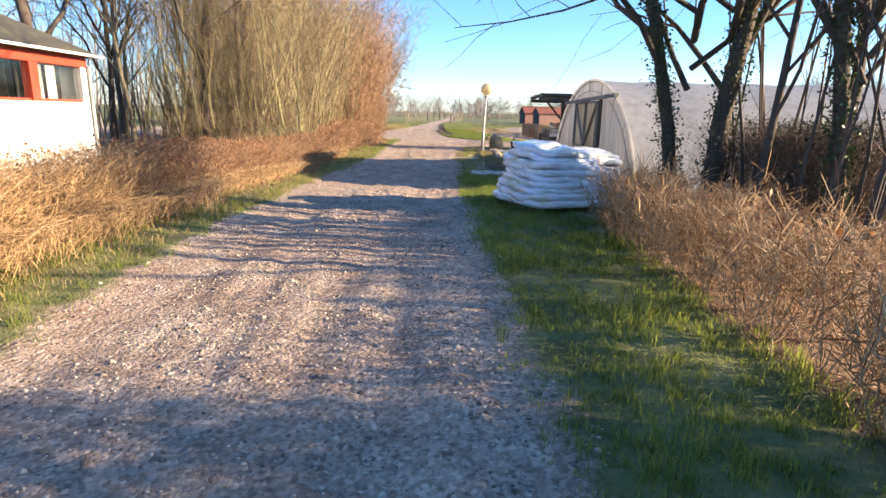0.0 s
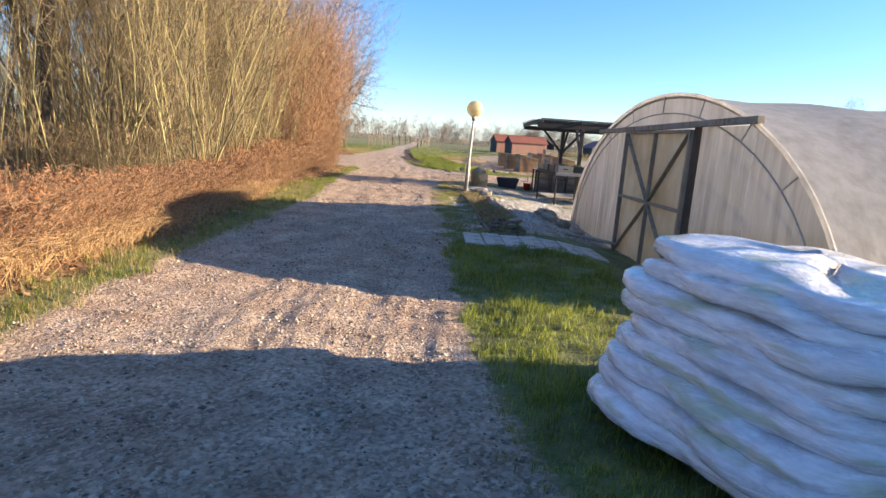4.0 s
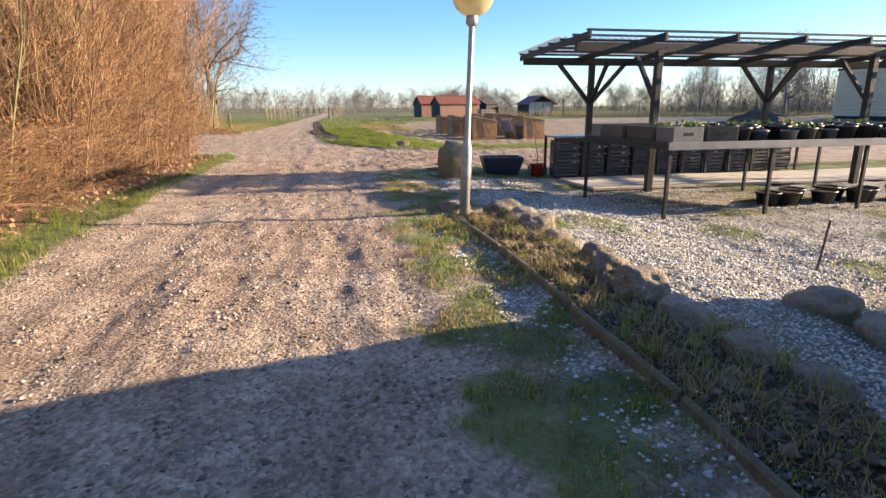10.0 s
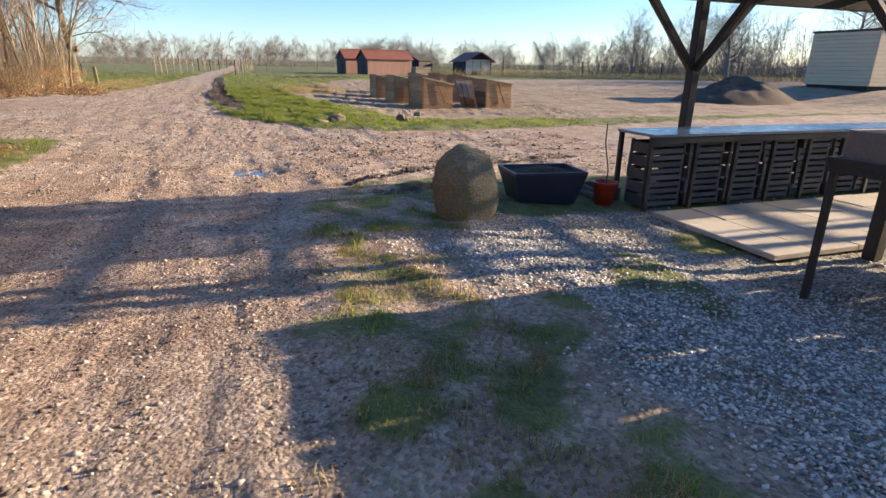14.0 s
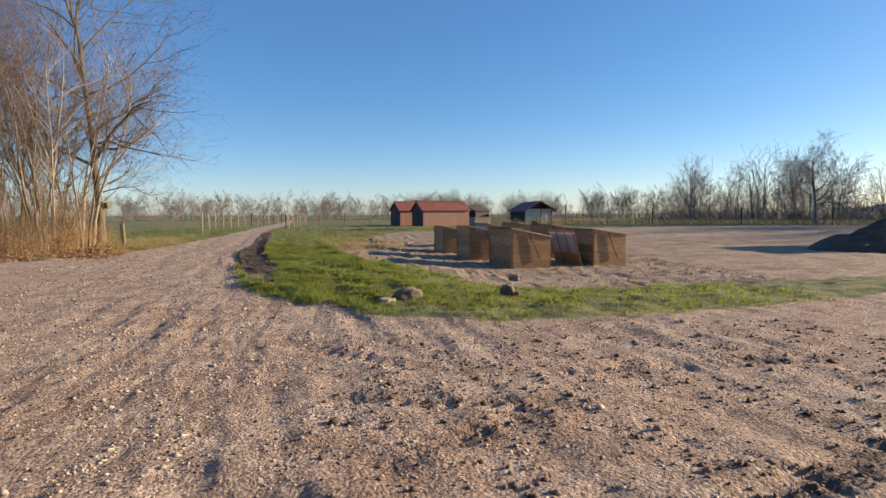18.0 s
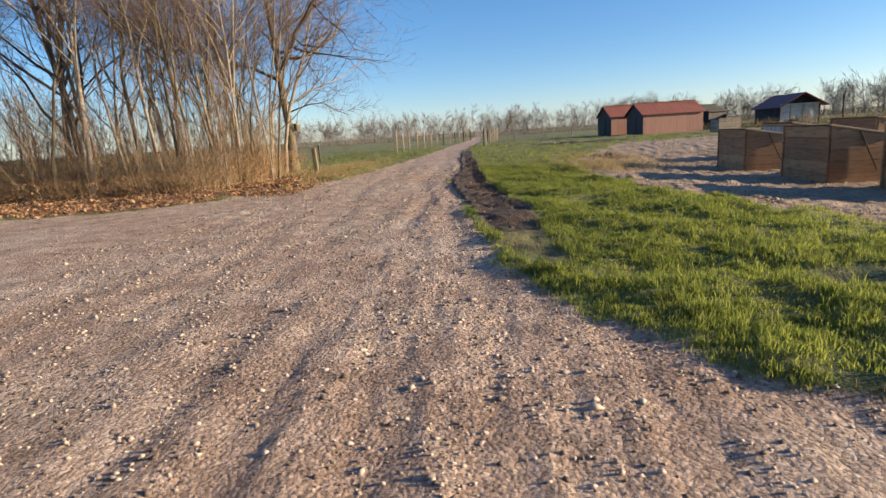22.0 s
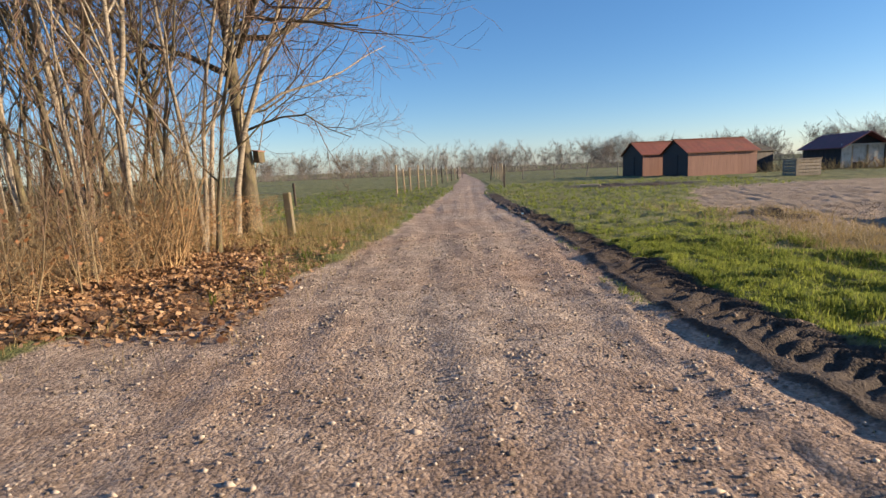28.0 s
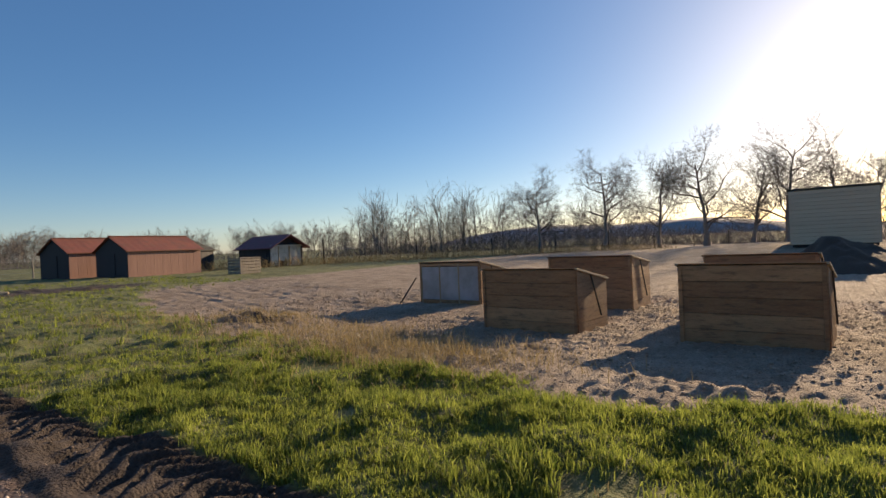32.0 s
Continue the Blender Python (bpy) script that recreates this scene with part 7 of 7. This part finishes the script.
open_shed()
cage = thing("pallet_crate", Matrix.Translation((16.8, 80.6, float(land(np.array(16.8), np.array(80.6))))) @ Matrix.Rotation(0.2, 4, "Z"), "grey weathered slatted crate standing in the field", "crate")
for k in range(5):
    for yy in (0, 1.0):
        part("slat", block(1.7, 0.03, 0.15, 0.004, Matrix.Translation((0.85, yy, 0.05 + 0.19 * k))), M["grey_wood"], cage)
    for xx in (0, 1.7):
        part("slat", block(0.03, 1.0, 0.15, 0.004, Matrix.Translation((xx, 0.5, 0.05 + 0.19 * k))), M["grey_wood"], cage)
for xx in (0.03, 1.67):
    for yy in (0.03, 0.97):
        part("post", block(0.08, 0.08, 1.0, 0.005, Matrix.Translation((xx, yy, 0))), M["grey_wood"], cage)
part("lid", block(1.8, 1.1, 0.05, 0.008, Matrix.Translation((0.85, 0.5, 1.0))), M["grey_wood"], cage)

# timber-clad cabin and heap of soil at the far side of the field
cab = thing("cabin", Matrix.Translation((36.4, 49.3, 0.55)), "flat-roofed cabin clad in pale horizontal boards", "cabin")
for k in range(14):
    for yy in (0, 4.3):
        part("board", block(9, 0.06, 0.222, 0.008, Matrix.Translation((4.5, yy, 0.1 + 0.23 * k))), M["pale_board"], cab)
    for xx in (0, 9):
        part("board", block(0.06, 4.24, 0.222, 0.008, Matrix.Translation((xx, 2.15, 0.1 + 0.23 * k))), M["pale_board"], cab)
part("roof", block(9.2, 4.5, 0.12, 0.02, Matrix.Translation((4.5, 2.15, 3.32))), M["dark_felt"], cab)
part("core", block(8.8, 4.1, 4.0, 0.02, Matrix.Translation((4.5, 2.15, -0.75))), M["inside_shade"], cab)
g = bmesh.new()
bmesh.ops.create_grid(g, x_segments=60, y_segments=44, size=1.0)
for v_ in g.verts:
    x, y = v_.co.x, v_.co.y
    q = math.hypot(x, y)
    lump = noise.noise(Vector((x * 2.2, y * 2.2, 3.0))) + 0.5 * noise.noise(Vector((x * 6, y * 6, 1.0)))
    v_.co = Vector((x * 4.2, y * 2.8, max(0.0, 1 - q) ** 0.8 * (1.5 + 0.7 * lump) - 0.12))
mound = part("soil_mound", g, M["soil"], None, "", True)
mound.matrix_world = Matrix.Translation((28.0, 51.2, float(land(np.array(28.0), np.array(51.2))) + 0.05))
tagged(mound, "dark heap of bare soil in the field", "soil heap")


# ---- fences ----
fence_r = np.random.default_rng(17)
posts = [(-6.5, 77.2), (-6.18, 78.7), (-6.0, 80.6), (-5.67, 82.9), (-5.37, 86.0), (-5.08, 89.2), (-4.73, 92.6), (-4.37, 96.5), (-3.91, 100.8), (-3.54, 105.1), (-3.17, 110.2), (-2.79, 115.4), (-2.41, 121.4), (-2.01, 128.3)]
other = [(-.35, 81), (-.1, 83.8), (0.3, 88), (0.6, 92.5), (0.9, 97), (1.2, 102), (1.5, 108), (1.8, 115), (2, 122)]
cross = [(0.2 + 3.1 * k, 100.5 + 0.25 * k) for k in range(7)]


def post_line(spots, label, hh, tint, seed):
    root = thing("fence", Matrix.Translation((spots[0][0], spots[0][1], 0)), label, "fence")
    s = np.random.default_rng(seed)
    o = Vector((spots[0][0], spots[0][1], 0))
    tops = []
    for x, y in spots:
        z = float(land(np.array(x), np.array(y)))
        q = Vector((x + s.normal(0, 0.06), y, z + hh * s.uniform(0.85, 1.1))) - o
        part("post", beam(Vector((x, y, z - 0.1)) - o, q, 0.1, 0.1, 0.02), tint if s.uniform() < 0.8 else M["bark_dark"], root)
        tops.append((Vector((x, y, z)) - o, q))
    for w in (0.3, 0.6, 0.9):
        part("wire", rod([tuple(a + (b - a) * w) for a, b in tops], 0.006, 4), M["mesh_wire"], root)
    return root


post_line(posts, "row of pale split fence posts with wire along the track", 1.55, M["pale_wood"], 1)
post_line(other, "weathered fence posts with wire beside the track", 1.5, M["pale_wood"], 2)
post_line(cross, "wire fence on thin posts across the field", 1.5, M["grey_wood"], 3)
post_line([(-10.5 - 3.3 * k, 72 + 1.6 * k) for k in range(9)], "thin wire fence at the edge of the meadow", 1.1, M["grey_wood"], 4)
for spots, seed in (([(30 + 9 * k, 88 - 3.2 * k) for k in range(9)], 5),):
    post_line(spots, "tall thin fence posts beyond the sandy field", 2.2, M["bark_dark"], seed)

gatepost = part("gate_post", block(0.16, 0.16, 1.12, 0.02), M["bark"])
gatepost.matrix_world = Matrix.Translation((-7.22, 60.15, hz(-7.22, 60.15) - 0.12)) @ Matrix.Rotation(radians(-3), 4, "Y")
tagged(gatepost, "single weathered square post at the track edge", "post")
bird = thing("bird_box", Matrix.Translation((-8.02, 60.66, 1.8)) @ Matrix.Rotation(1.1, 4, "Z"), "small brown nest box with a reddish lid fixed to the tree", "nest box")
part("body", block(0.2, 0.18, 0.27, 0.008), M["bark"], bird)
part("roof", block(0.23, 0.22, 0.025, 0.004, Matrix.Translation((0, 0, 0.26)) @ Matrix.Rotation(0.15, 4, "X")), M["red_wood"], bird)
# near-black disc in place of the hole's shade
part("hole", lathe([(0.025, 0), (0.025, 0.008)], 12, None, Matrix.Translation((0, -0.08, 0.17)) @ Matrix.Rotation(math.pi / 2, 4, "X")), M["inside_shade"], bird)


# ---- puddles ----
def puddle(x, y, rx, ry, z, seed, label):
    s = np.random.default_rng(seed)
    bm = bmesh.new()
    a = np.linspace(0, 2 * np.pi, 40, endpoint=False)
    rr = 1 + 0.2 * np.sin(2 * a + s.uniform(0, 6)) + 0.12 * np.sin(5 * a + s.uniform(0, 6))
    bm.faces.new([bm.verts.new((x + rx * q * math.cos(b), y + ry * q * math.sin(b), z)) for q, b in zip(rr, a)])
    tagged(part("puddle", bm, M["water"]), label, "puddle", kind="structure")


puddle(0.15, 34.25, 0.62, 0.66, hz(0.15, 34.25) + 0.028, 1, "shallow muddy puddle on the track")
puddle(-1.36, 65.4, 0.22, 1.6, hz(-1.36, 65.4) + 0.03, 2, "narrow puddle in the rut beside the grass")
log = part("log", beam((0, 0, 0.1), (1.1, -0.2, 0.1), 0.22, 0.2, 0.05), M["pale_wood"])
log.matrix_world = Matrix.Translation((3.5, 78.0, hz(3.5, 78.0)))
tagged(log, "short pale log lying on the mud", "log")


boulder("stone", 1.97, 29.43, 0.16, 0.11, 0.08, 95, "small white stone lying on the thin grass", 0.2, 0.5, "pale_paver")
prop = part("prop", beam((0, 0, 0), (0.5, -0.28, 0.78), 0.035, 0.035, 0.004), M["bark_dark"])
prop.matrix_world = Matrix.Translation((9.85, 61.9, hz(9.85, 61.9) - 0.02))
tagged(prop, "thin dark prop leaning against the glazed box", "stick")
